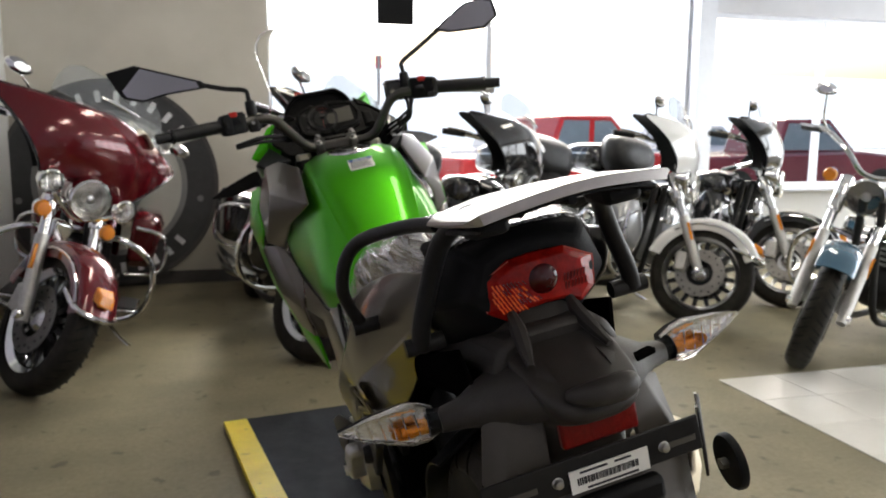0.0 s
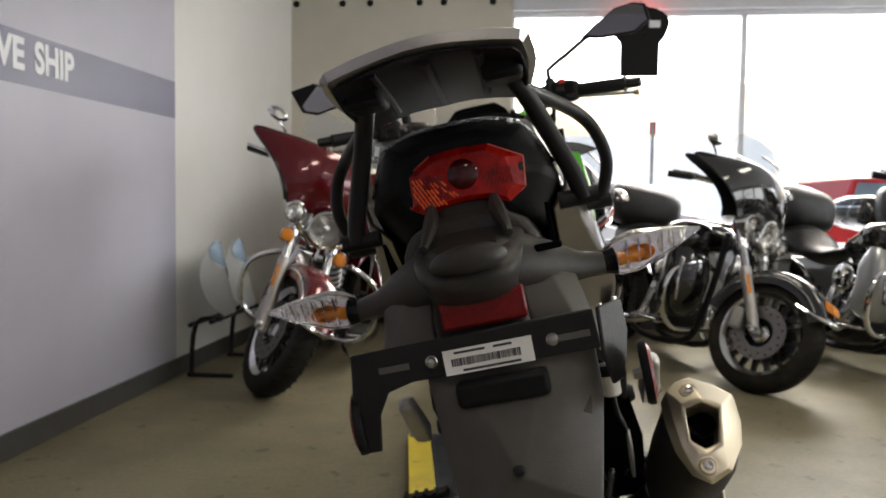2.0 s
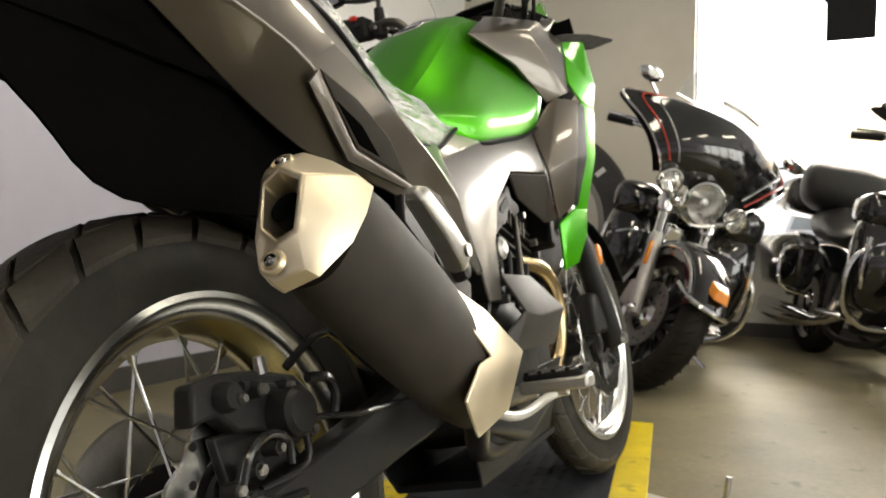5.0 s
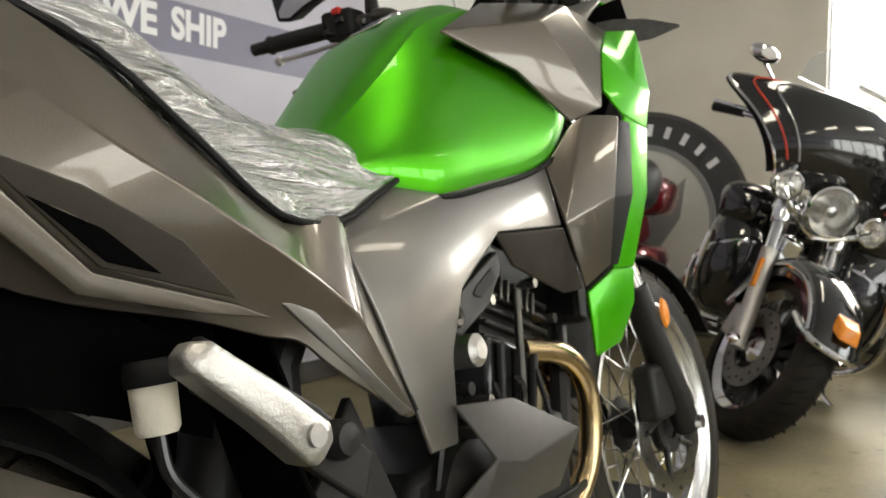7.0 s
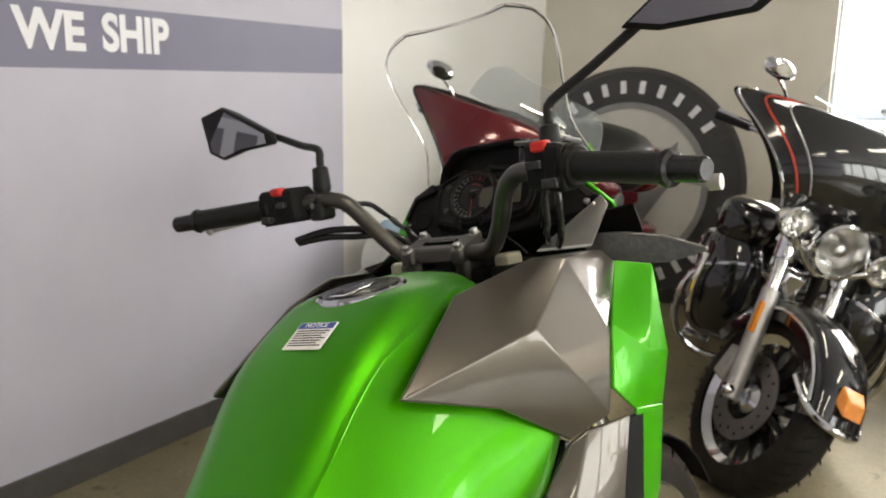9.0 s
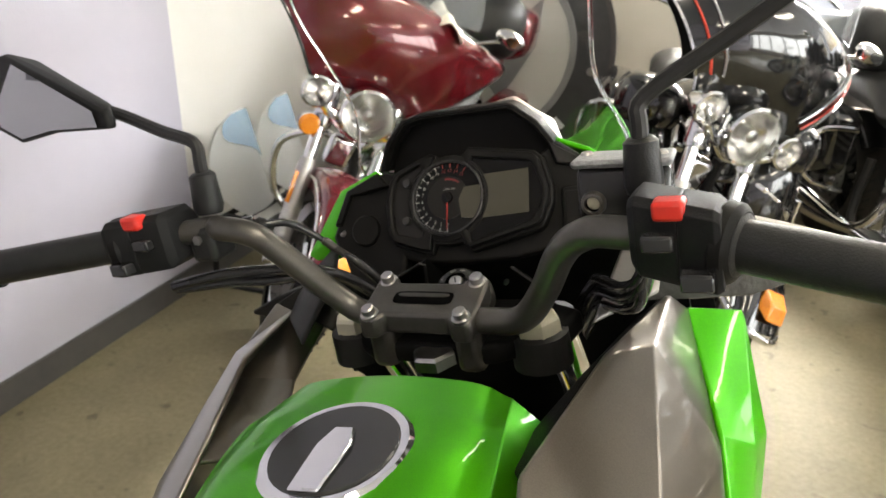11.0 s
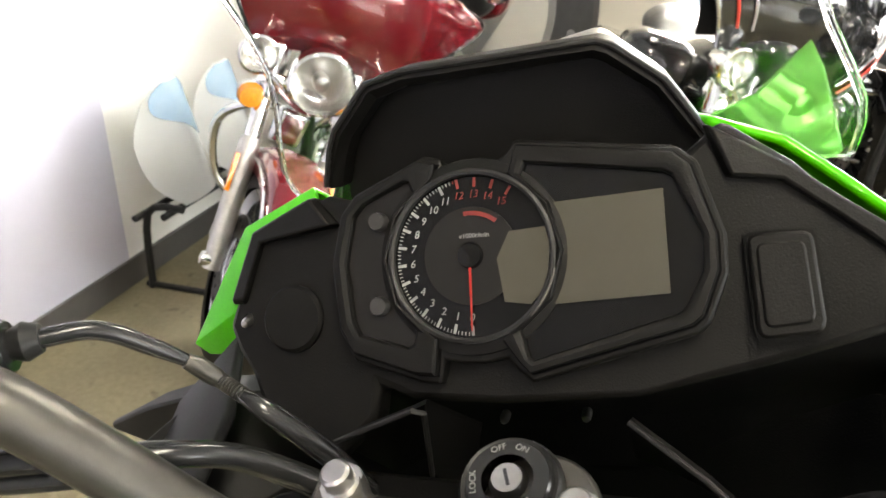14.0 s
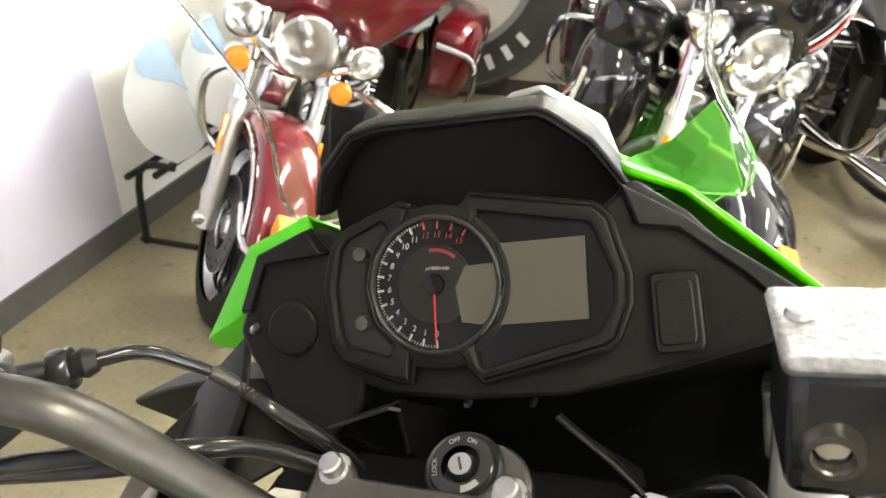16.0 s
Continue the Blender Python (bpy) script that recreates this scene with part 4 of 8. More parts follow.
part("shock", Geo().cyl((0, 0.36, 0.45), (0, 0.44, 0.74), 0.035), M["satin_black"], frame_ob)

# engine
en = new("engine")
en.parent = bike
part("crankcase", Geo().loft([[(x * f, y, z) for x, y, z in ((-0.13, 0.5, 0.3), (0.13, 0.5, 0.3), (0.13, 0.55, 0.47), (-0.13, 0.55, 0.47))] for f in (0.9,)] +
                             [[(-0.13, 0.7, 0.24), (0.13, 0.7, 0.24), (0.13, 0.7, 0.5), (-0.13, 0.7, 0.5)], [(-0.12, 0.92, 0.28), (0.12, 0.92, 0.28), (0.12, 0.94, 0.47), (-0.12, 0.94, 0.47)]]), M["satin_black"], en, bevel=0.015)
part("clutch_cover", Geo().lathe([(0.0, 0.045), (0.075, 0.04), (0.095, 0.025), (0.1, 0.0)], (0.115, 0.66, 0.4), "x", 32), M["satin_black"], en)
part("generator_cover", Geo().lathe([(0.0, -0.045), (0.07, -0.04), (0.09, -0.025), (0.095, 0.0)], (-0.135, 0.72, 0.4), "x", 32), M["castalu"], en)
TILTED = pose(0, 0, 0, -19).to_3x3()
for i in range(5):
    part("cooling_fin", Geo().box((0, 0.845 + i * .006, 0.578 + i * 0.0185), (0.235 - abs(i - 3) * 0.006, 0.172, 0.007), TILTED), M["satin_black"], en, bevel=.002)
part("cylinder", Geo().box((0, 0.845, 0.615), (0.2, 0.145, 0.12), TILTED), M["satin_black"], en)
part("barrel", Geo().loft([[(sx * hw, y + dy, z - dy * .34) for sx, dy in ((-1, -d), (1, -d), (1, d), (-1, d))] for hw, y, z, d in ((.1, .8, .46, .05), (.108, .815, .52, .06), (.112, .835, .585, .068))]), M["black_gloss"], en, bevel=.008)
for k in range(3):
    part("barrel_rib", Geo().tube([(.112, .77 + k * .04, .49 - k * .012), (.118, .785 + k * .045, .59 - k * .014)], [.005, .007], 8, 0), M["satin_black"], en)
part("stud", Geo().cyl((.122, .815, .5), (.124, .845, .66), .006, n=10), M["bar"], en)
part("cylinder_head", Geo().box((0, 0.85, 0.69), (0.226, 0.15, 0.06), TILTED), M["satin_black"], en, bevel=0.012)
for k in range(6):
    part("head_rib", Geo().box((.116, .81 + k * .017, .664 - k * .006), (.012, .006, .034), TILTED), M["bar"], en, bevel=.002)
for y, z in ((.795, .7), (.9, .665), (.945, .607), (.77, .65)):
    part("head_bolt", Geo().cyl((0.112, y, z), (0.128, y, z), 0.008, n=6), M["bolt"], en)
part("starter_cover", Geo().tube([(0.11, 0.684, 0.592), (0.145, 0.684, 0.592), (0.152, 0.684, 0.592)], [0.022, 0.021, 0.012], 20, 0), M["castalu"], en)
part("engine_mount", Geo().prism([(.76, .713), (.712, .692), (.632, .656), (.62, .621), (.645, .612), (.663, .62), (.717, .642), (.768, .69)], lambda u, v, w: (0.138 + w, u, v), 0.014), M["satin_black"], en, bevel=0.003)
part("mount_bush", Geo().lathe([(.004, .155), (.011, .1555), (.014, .153), (.014, .14)], (0, .641, .637), "x", 20), M["black_gloss"], en)
part("mount_slot", Geo().prism([(.735, .69), (.69, .668), (.684, .66), (.7, .655), (.745, .676)], lambda u, v, w: (.1525 + w, u, v), .001), M["black_plastic"], en)
for k, (y, z) in enumerate(((.65, .55), (.68, .53), (.7, .5), (.64, .5), (.72, .47))):
    part("fitting", Geo().cyl((.12, y, z), (.15 + .006 * (k % 2), y, z), .008 - .001 * (k % 3), n=8 if k % 2 else 16), M["bolt"] if k % 2 else M["satin_black"], en)
panel("side_shield", [(.096, .835, .718), (.1, 1.09, .632), (.1, 1.13, .585), (.09, 1.07, .465), (.085, 1.02, .47), (.09, .955, .615)], [(0, 1, 5), (1, 2, 3, 4, 5)], M["dash_plastic"], en)
for s in (0.045, 0.1):
    part("header_pipe", Geo().tube([(s, 0.87, 0.57), (s + 0.02, 0.97, 0.545), (s + 0.02, 1.03, 0.47), (s + 0.005, 1.01, 0.36), (s * .8, 0.92, 0.28)], 0.019, 14), M["header"], en, "bronze-tinted steel exhaust header")
    part("link_pipe", Geo().tube([(s * .8, 0.92, 0.28), (s * .7, 0.7, 0.24), (0.12, 0.48, 0.28), (0.2, 0.33, 0.375)], 0.018, 14), M["satin_black"], en)
part("radiator", Geo().box((0, 1.03, 0.72), (0.3, 0.04, 0.26), pose(0, 0, 0, -14).to_3x3()), M["black_plastic"], en, bevel=0.008)
for i in range(0, 14, 3):
    part("hose", Geo().tube([(0.128 + 0.008 * math.sin(i), 0.58 + i * 0.02, 0.45 + 0.03 * math.sin(i * 1.9)), (0.14, 0.6 + i * 0.021, 0.49 + 0.04 * math.cos(i * 1.3)), (0.12, 0.63 + i * 0.02, 0.54)], 0.005, 6), M["black_gloss"], en)

panel("engine_guard", [(.172, .573, .543), (.19, .669, .533), (.196, .82, .464), (.18, .765, .402), (.172, .577, .411), (.168, .554, .44), (.19, .613, .474), (.2, .655, .46)], [(0, 1, 7, 6), (1, 2, 7), (7, 2, 3), (7, 3, 4, 6), (6, 4, 5)], M["tail_plastic"], bike, "dark grey faceted engine guard", bevel=0.004)
panel("belly_pan", [(.1, .5, .3), (.135, .6, .36), (.13, .95, .36), (.09, 1.03, .32), (.07, .95, .2), (.08, .55, .2)], [(0, 1, 2, 3, 4, 5)], M["black_plastic"], bike, "black belly pan", bevel=0.004)
part("belly_floor", Geo().box((0, .76, .205), (.16, .42, .012)), M["black_plastic"], bike)

# exhaust
ex = new("exhaust")
ex.parent = bike
A, Bq = Vector((0.243, -0.03, 0.588)), Vector((0.228, 0.262, 0.402))
ax = (Bq - A).normalized()
exu = Vector((1, 0, 0))
exv = ax.cross(exu).normalized()
if exv.z < 0:
    exv = -exv
exu, exv = exu * 0.89, exv * 0.91


def closed(poly, k=4):
    """Closed smooth outline through a polygon."""
    pts = [Vector((u, v, 0)) for u, v in poly]
    n = len(pts)
    return [(p.x, p.y) for p in spline(pts[-2:] + pts + pts[:2], k)[2 * k:(n + 2) * k]]


CAP = closed([(-.042, .062), (-.019, .073), (.015, .07), (.054, .035), (.05, -.016), (.028, -.066), (-.013, -.075), (-.043, -.054), (-.052, .002)])


def cap_ring(d, f=1.0, blend=0.0, poly=CAP, size=(.06, .076)):
    out = []
    for u, v in poly:
        q = math.atan2(v / size[1], u / size[0])
        uu, vv = u * f * (1 - blend) + size[0] * math.cos(q) * blend, v * f * (1 - blend) + size[1] * math.sin(q) * blend
        out.append(A + ax * d + exu * uu + exv * vv)
    return out


part("muffler", Geo().loft([cap_ring(-.015, .93, .2), cap_ring(.03, 1.0, .7, size=(.061, .078)), cap_ring(.16, 1, 1, size=(.062, .08)), cap_ring(.28, 1, 1, size=(.06, .076)), cap_ring(.345, 1, 1, size=(.052, .064)), cap_ring(.392, 1, 1, size=(.03, .034))]),
     M["muffler"], ex, "dark grey painted muffler can")
# faceted end cap: outlet edge, crease and rim as rings of six corners with a bulged point between each two
def six(corners, bulge):
    out = []
    cu = sum(p[0] for p in corners) / 6
    cv = sum(p[1] for p in corners) / 6
    for (a, b, c), (a2, b2, c2), k in zip(corners, corners[1:] + corners[:1], bulge):
        mu, mv = (a + a2) / 2, (b + b2) / 2
        out += [(a, b, c), (cu + (mu - cu) * k, cv + (mv - cv) * k, (c + c2) / 2)]
    return [A + exu * u + exv * v + ax * d for u, v, d in out]


MOUTH = [(-.0326, .0177, -.071), (-.008, .0215, -.0785), (.0165, .0085, -.0735), (.0063, -.036, -.0565), (-.0149, -.0421, -.0545), (-.0341, -.0265, -.0575)]
CREASE = [(-.049, .05, -.058), (-.008, .067, -.052), (.051, .037, -.033), (.036, -.035, -.034), (-.017, -.083, -.042), (-.047, -.032, -.05)]
RIM = [(-.053, .05, -.015), (-.006, .073, -.012), (.0575, .036, -.013), (.047, -.033, -.018), (-.014, -.085, -.03), (-.052, -.03, -.022)]
SOFT = (1.0, 1.0, 1.02, 1.0, 1.0, 1.0)
mouth_in = lambda f, d: six([(-.0135 + (u + .0135) * f, -.009 + (v + .009) * f, d if d else c) for u, v, c in MOUTH], SOFT)
part("end_cap", Geo().loft([six(RIM, (1.08, 1.04, 1.07, 1.17, 1.17, 1.05)), six(CREASE, (1.09, 1.05, 1.05, 1.14, 1.15, 1.03)), mouth_in(1.16, 0), mouth_in(.94, 0), mouth_in(.86, -.04), mouth_in(.84, -.02)], False),
     M["capsteel"], ex, "satin steel exhaust end cap with a slanted outlet", bevel=.0032, sharp=24)
OC = A + exu * -.009 + exv * -.006
part("outlet_pipe", Geo().tube([OC - ax * .02, OC - ax * .056], .0158, 28, 0, False).tube([OC - ax * .056, OC - ax * .02], .0142, 28, 0, False), M["black_gloss"], ex)
part("outlet_core", Geo().loft([mouth_in(.9, -.03), mouth_in(.1, -.028)]), M["liner"], ex)
for u, v, d, tilt in ((-.018, .0424, -.0655, Vector((0, 0, .35))), (-.017, -.0625, -.0495, Vector((0, 0, -.1)))):
    bp0 = A + ax * d + exu * u + exv * v
    bn = (ax - tilt).normalized()
    part("recess", Geo().lathe([(.0125, .002), (.0115, -.0022), (.0098, -.003), (.0085, .0005), (0, .001)], (0, 0, 0), "z", 28).moved(Matrix.Translation(bp0) @ bn.to_track_quat("Z", "Y").to_matrix().to_4x4()), M["capsteel"], ex)
    part("bolt", Geo().lathe([(0, -.0015), (.003, -.0015), (.0034, -.005), (.0062, -.0045), (.0072, .001)], (0, 0, 0), "z", 20).moved(Matrix.Translation(bp0) @ bn.to_track_quat("Z", "Y").to_matrix().to_4x4()), M["chrome"], ex)
panel("heat_shield", [(.272, .117, .54), (.285, .206, .492), (.287, .3, .432), (.279, .235, .37), (.272, .15, .356), (.28, .118, .402), (.29, .152, .436), (.29, .186, .44), (.279, .106, .527)],
      [(0, 1, 7, 8), (1, 2, 3, 6, 7), (6, 3, 4, 5)], M["capsteel"], ex, "bare steel heat shield", thick=.004, bevel=.004, sides=(1,))

# rear brake fluid cup, and a black sheet added to darken the gap
fc = new("brake_fluid_cup")
fc.parent, fc.matrix_local = bike, Matrix.Translation((.152, .225, .61))
part("cup", Geo().lathe([(0, -.017), (.014, -.017), (.0165, -.013), (.0175, .02), (0, .02)], (0, 0, 0), "z", 24), M["cloth"], fc, "milky brake fluid cup")
part("lid", Geo().lathe([(.0195, .019), (.0205, .022), (.0205, .034), (.018, .038), (0, .038)], (0, 0, 0), "z", 24), M["black_plastic"], fc, "black screw lid")
part("hose", Geo().tube([(0, 0, -.016), (.002, .004, -.05), (.012, .03, -.09), (.014, .06, -.15), (.002, .12, -.2)], .0055, 10, 5), M["black_gloss"], fc)
part("spring_hook", Geo().tube([(.016, .03, -.09), (.013, .02, -.13), (.01, .015, -.17)], [.003, .0045, .003], 8, 3), M["castalu"], fc)
part("gap_blackout", Geo().prism([(.108, .36), (.19, .36), (.2, .48), (.178, .62), (.12, .66), (.108, .6)], lambda u, v, w: (u, .33 + w + (v - .5) * -.25, v), .006), M["liner"], bike, "black sheet added to darken the gap behind the cup", bevel=0.002)

# foot pegs
for s, y, z, x0, x1 in ((1, 0.5, 0.355, 0.17, 0.28), (-1, 0.5, 0.355, 0.17, 0.28)):
    pg = new("foot_peg")
    pg.parent = bike
    part("bracket", Geo().tube([(s * x0, y, z - 0.01), (s * (x0 + 0.05), y + 0.01, z)], 0.013), M["castalu"], pg)
    part("tread", Geo().box((s * (x0 + x1) / 2 + s * 0.03, y + 0.01, z + 0.004), (x1 - x0, 0.045, 0.02)), M["castalu"], pg, bevel=0.005)
    part("pad", Geo().box((s * (x0 + x1) / 2 + s * 0.03, y + 0.01, z + 0.018), (x1 - x0 - 0.015, 0.036, 0.012)), M["grip"], pg, bevel=0.004)
    for k in range(5):
        part("ridge", Geo().box((s * (x0 + 0.045 + k * 0.022), y + 0.01, z + 0.025), (0.007, 0.036, 0.006)), M["grip"], pg)
for s in (-1, 1):
    shift = .022 if s < 0 else 0.0
    pp = new("passenger_peg")
    pp.parent = bike
    part("body", Geo().loft([[(s * (px + a) + shift, py + b * .77, pz + b * .64) for a, b in ((-w, -h), (w * .7, -h), (w, -h * .5), (w, h * .5), (w * .7, h), (-w, h))] for px, py, pz, w, h in
         ((.222, .2, .652, .008, .006), (.224, .208, .645, .014, .014), (.224, .265, .6, .016, .017), (.222, .305, .565, .016, .019), (.218, .318, .555, .01, .014))]), M["castalu"], pp, bevel=.003)
    part("bolt", Geo().cyl((s * .232 + shift, .295, .572), (s * .243 + shift, .295, .572), .009, n=16), M["bolt"], pp)
    part("bracket", Geo().prism([(0.24, 0.62), (0.25, 0.66), (0.36, 0.585), (0.42, 0.53), (0.4, 0.49), (0.33, 0.545)], lambda u, v, w, s=s: (s * (0.17 + w) + shift, u, v), 0.014), M["satin_black"], pp, bevel=0.003)
    part("pivot", Geo().lathe([(0, s * .024), (.014, s * .022), (.018, s * .012), (.018, 0)], (s * .18 + shift, .372, .553), "x", 20), M["satin_black"], pp)
part("side_stand", Geo().tube([(-0.12, 0.5, 0.3), (-0.2, 0.55, 0.16), (-0.27, 0.58, 0.055)], 0.012), M["satin_black"], bike)
part("brake_pedal", Geo().tube([(0.15, 0.45, 0.34), (0.17, 0.55, 0.31), (0.19, 0.66, 0.32), (0.22, 0.67, 0.325)], 0.008), M["castalu"], bike)

# tank
TOP = ((0.49, (0, .845), (.03, .843), (.055, .837), (.118, .79)),
       (0.56, (0, .888), (.04, .886), (.068, .877), (.126, .797)),
       (0.65, (0, .976), (.058, .972), (.09, .955), (.157, .784)),
       (0.74, (0, 1.06), (.07, 1.054), (.104, 1.035), (.168, .797)),
       (0.83, (0, 1.104), (.075, 1.098), (.113, 1.074), (.179, .814)),
       (0.90, (0, 1.109), (.075, 1.104), (.11, 1.092), (.1895, .838)),
       (0.935, (0, 1.11), (.073, 1.104), (.105, 1.091), (.193, .862)),
       (0.965, (0, 1.11), (.07, 1.104), (.1, 1.09), (.192, .888)))


def flank(top, low, k=5):
    """Tank side from the soft shoulder down to the rolled lower edge."""
    drop = min(.052, (top[1] - low[1]) * .4)
    ax_, az_ = low[0] + .003, low[1] + drop
    bx_, bz_ = ax_ - .008, az_ + (top[1] - az_) * .42
    out = [((1 - t) ** 2 * top[0] + 2 * t * (1 - t) * bx_ + t * t * ax_, (1 - t) ** 2 * top[1] + 2 * t * (1 - t) * bz_ + t * t * az_) for t in [i / k for i in range(1, k + 1)]]
    return out + [(low[0] + .0025, low[1] + drop * .6), (low[0] - .001, low[1] + drop * .28), (low[0] - .007, low[1]), (low[0] - .02, low[1] - .006)]


S = [(y, (p0, p1, p2, *flank(p2, p3))) for y, p0, p1, p2, p3 in TOP]
rows = []
for y, prof in S:
    half = [Vector((x, y, z)) for x, z in prof]
    half[2:3] = [half[1].lerp(half[2], .85), half[2], half[2].lerp(half[3], .15)]
    rows.append([Vector((-p.x, p.y, p.z)) for p in half[:0:-1]] + half)
tank = part("fuel_tank", Geo().sheet(rows, 5, 6, 0.006, (0, 0.75, 0.8)), M["green"], bike, "glossy metallic green fuel tank")
both("tank_seam", Geo().tube([(x + .004, y, z - .002) for y, pr in S for x, z in (pr[-2],)], .004, 8, 3), M["black_plastic"], bike)
both("cover_seam", Geo().tube([(.154, .463, .735), (.154, .466, .722), (.157, .488, .652), (.162, .52, .55)], .0035, 8, 3), M["black_plastic"], bike)
part("filler_cap", Geo().lathe([(0.0, 0.006), (0.03, 0.006), (0.032, 0.008), (0.054, 0.009), (0.057, 0.006), (0.058, -0.008)], (0, 0, 0), "z", 40).moved(Matrix.Translation((0, 0.868, 1.0995)) @ pose(0, 0, 0, 4)), M["chrome"], bike, "chrome filler cap with a black centre")
part("filler_centre", Geo().lathe([(0.0, 0.0095), (0.047, 0.0105), (0.049, 0.007)], (0, 0, 0), "z", 32).moved(Matrix.Translation((0, 0.868, 1.0995)) @ pose(0, 0, 0, 4)), M["black_gloss"], bike)
part("filler_lever", Geo().prism([(-.012, -.046), (.012, -.046), (.014, .0), (.008, .02), (-.008, .02), (-.014, .0)], lambda u, v, w: Matrix.Translation((0, 0.868, 1.0995)) @ pose(0, 0, 0, 4) @ Vector((u, v, .0098 + w)), .003), M["chrome"], bike, bevel=.0015)
nl = new("tank_notice")
nl.parent, nl.matrix_local = bike, Matrix.Translation((0.005, 0.762, 1.0752)) @ pose(0, 0, 0, 30, 0, -2)
part("sticker", Geo().box((0, 0, 0.0), (0.058, 0.042, 0.0012)), M["paper"], nl, "small white notice sticker with a blue heading")
part("heading", Geo().box((0, 0.0155, 0.0004), (0.055, 0.009, 0.0014)), M["blueink"], nl)
lettering("heading_text", "NOTICE", 0.0095, Matrix.Translation((0, 0.0155, 0.0013)), M["paper"], nl, 0.0002)
for k in range(7):
    part("text_bar", Geo().box((-0.002 * (k % 3), 0.0075 - k * 0.0038, 0.0004), (0.05 - 0.004 * (k % 3), 0.0014, 0.0014)), M["ink"], nl)

# body panels (right side listed, mirrored to the left)
panel("tank_cover", [(.139, .73, 1.013), (.181, .85, .965), (.206, .95, .894), (.243, .992, .912), (.216, 1.15, 1.072), (.2, 1.14, 1.093), (.166, 1.0, 1.107), (.129, .872, 1.089), (.21, .9, 1.04), (.199, 1.03, 1.098), (.241, 1.035, 1.0)],
      [(0, 8, 7), (7, 8, 9, 6), (6, 9, 5), (0, 1, 8), (1, 2, 3, 8), (8, 3, 10, 9), (9, 10, 4, 5)], M["graphite"], bike, "graphite metallic tank cover", bevel=0.006)
# right side blackened for its shade, left pale for reflected floor light
panel("inner_cover", [(.131, .87, 1.086), (.166, 1.0, 1.104), (.198, 1.135, 1.09), (.17, 1.16, 1.06), (.13, 1.06, 1.05), (.1, .93, 1.055)], [(0, 1, 5), (1, 4, 5), (1, 2, 3, 4)], M["dash_plastic"], bike, sides=(1,))
panel("inner_cover", [(-.131, .87, 1.086), (-.218, 1.02, 1.076), (-.222, 1.14, 1.101), (-.175, 1.15, 1.066), (-.15, 1.04, 1.06), (-.1, .93, 1.055)], [(0, 1, 5), (1, 4, 5), (1, 2, 3, 4)], M["graphite"], bike, "champagne grey inner side of the cover, pale for reflected light", thick=.004, bevel=.002, sides=(1,))
panel("fork_shield", [(-.222, 1.14, 1.1), (-.203, 1.215, 1.106), (-.12, 1.2, 1.06), (-.165, 1.15, 1.06)], [(0, 1, 2, 3)], M["fascia"], bike, thick=.004, bevel=.002, sides=(1,))
# one part in two colours: right as lit by the window, left as shaded
panel("fairing_fin", [(.15, 1.05, 1.11), (.195, 1.13, 1.1), (.2, 1.2, 1.15), (.185, 1.215, 1.165), (.165, 1.16, 1.14)], [(0, 1, 2, 3, 4)], M["silvergrey"], bike, "fairing fin, silvered for the window light on it", sides=(1,))
panel("fairing_fin", [(.13, 1.04, 1.1), (.195, 1.12, 1.09), (.22, 1.2, 1.1), (.17, 1.215, 1.14), (.15, 1.16, 1.12)], [(0, 1, 2, 3, 4)], M["black_plastic"], bike, "fairing fin, blackened for the shade on it", sides=(-1,))
part("cover_bolt", Geo().lathe([(0, .002), (.0022, .002), (.0028, .0038), (.0046, .003), (.0055, -.002)], (0, 0, 0), "z", 14).moved(Matrix.Translation((.156, .928, 1.073)) @ pose(0, 0, 0, -8, 38, 0)), M["bar"], bike)
for sd, top_x, top_z in ((1, .262, 1.064), (-1, .25, 1.035)):
    panel("radiator_shroud", [(.214, 1.15, 1.075 if sd > 0 else 1.05), (top_x, 1.165, top_z), (.274, 1.14, .95), (.264, 1.118, .885), (.256, 1.04, .903), (.246, 1.005, .94), (.242, 1.04, 1.01), (.264, 1.1, .96)],
      [(0, 1, 7, 6), (6, 7, 5), (1, 2, 7), (7, 2, 3), (5, 7, 4), (7, 3, 4)], M["green_plastic"], bike, "bright green radiator shroud", bevel=0.005, sides=(sd,))
panel("shroud_strip", [(.256, 1.045, .903), (.266, 1.115, .885), (.252, 1.1, .78), (.216, 1.075, .665), (.202, 1.025, .668), (.238, 1.04, .78)], [(0, 1, 2, 5), (5, 2, 3, 4)], M["green_plastic"], bike, "narrow green shroud edge")
panel("shroud_tip", [(.178, .966, .638), (.202, 1.025, .668), (.216, 1.075, .665), (.204, 1.082, .61), (.178, 1.06, .55), (.166, .985, .537), (.18, .99, .6)],
      [(0, 1, 6), (1, 2, 3, 6), (6, 3, 4, 5), (0, 6, 5)], M["green_plastic"], bike, "green lower shroud tip", bevel=0.003)
panel("air_scoop", [(.206, .948, .89), (.18, .893, .829), (.198, .887, .74), (.224, .964, .902), (.254, 1.028, .9), (.241, .985, .775), (.211, .993, .674), (.183, .952, .646)], [(0, 1, 2, 3), (3, 2, 5, 4), (2, 7, 6, 5)], M["graphite"], bike, "champagne grey air scoop", bevel=0.005)
panel("scoop_edge", [(.252, 1.028, .896), (.258, 1.062, .893), (.244, 1.055, .78), (.208, 1.03, .672), (.207, .995, .674), (.237, .987, .772)], [(0, 1, 2, 5), (5, 2, 3, 4)], M["black_plastic"], bike)
panel("lower_cover", [(.192, .892, .736), (.178, .955, .645), (.158, .925, .642), (.15, .8, .69), (.16, .745, .735)], [(0, 1, 2), (0, 2, 3, 4)], M["muffler"], bike, bevel=0.004)
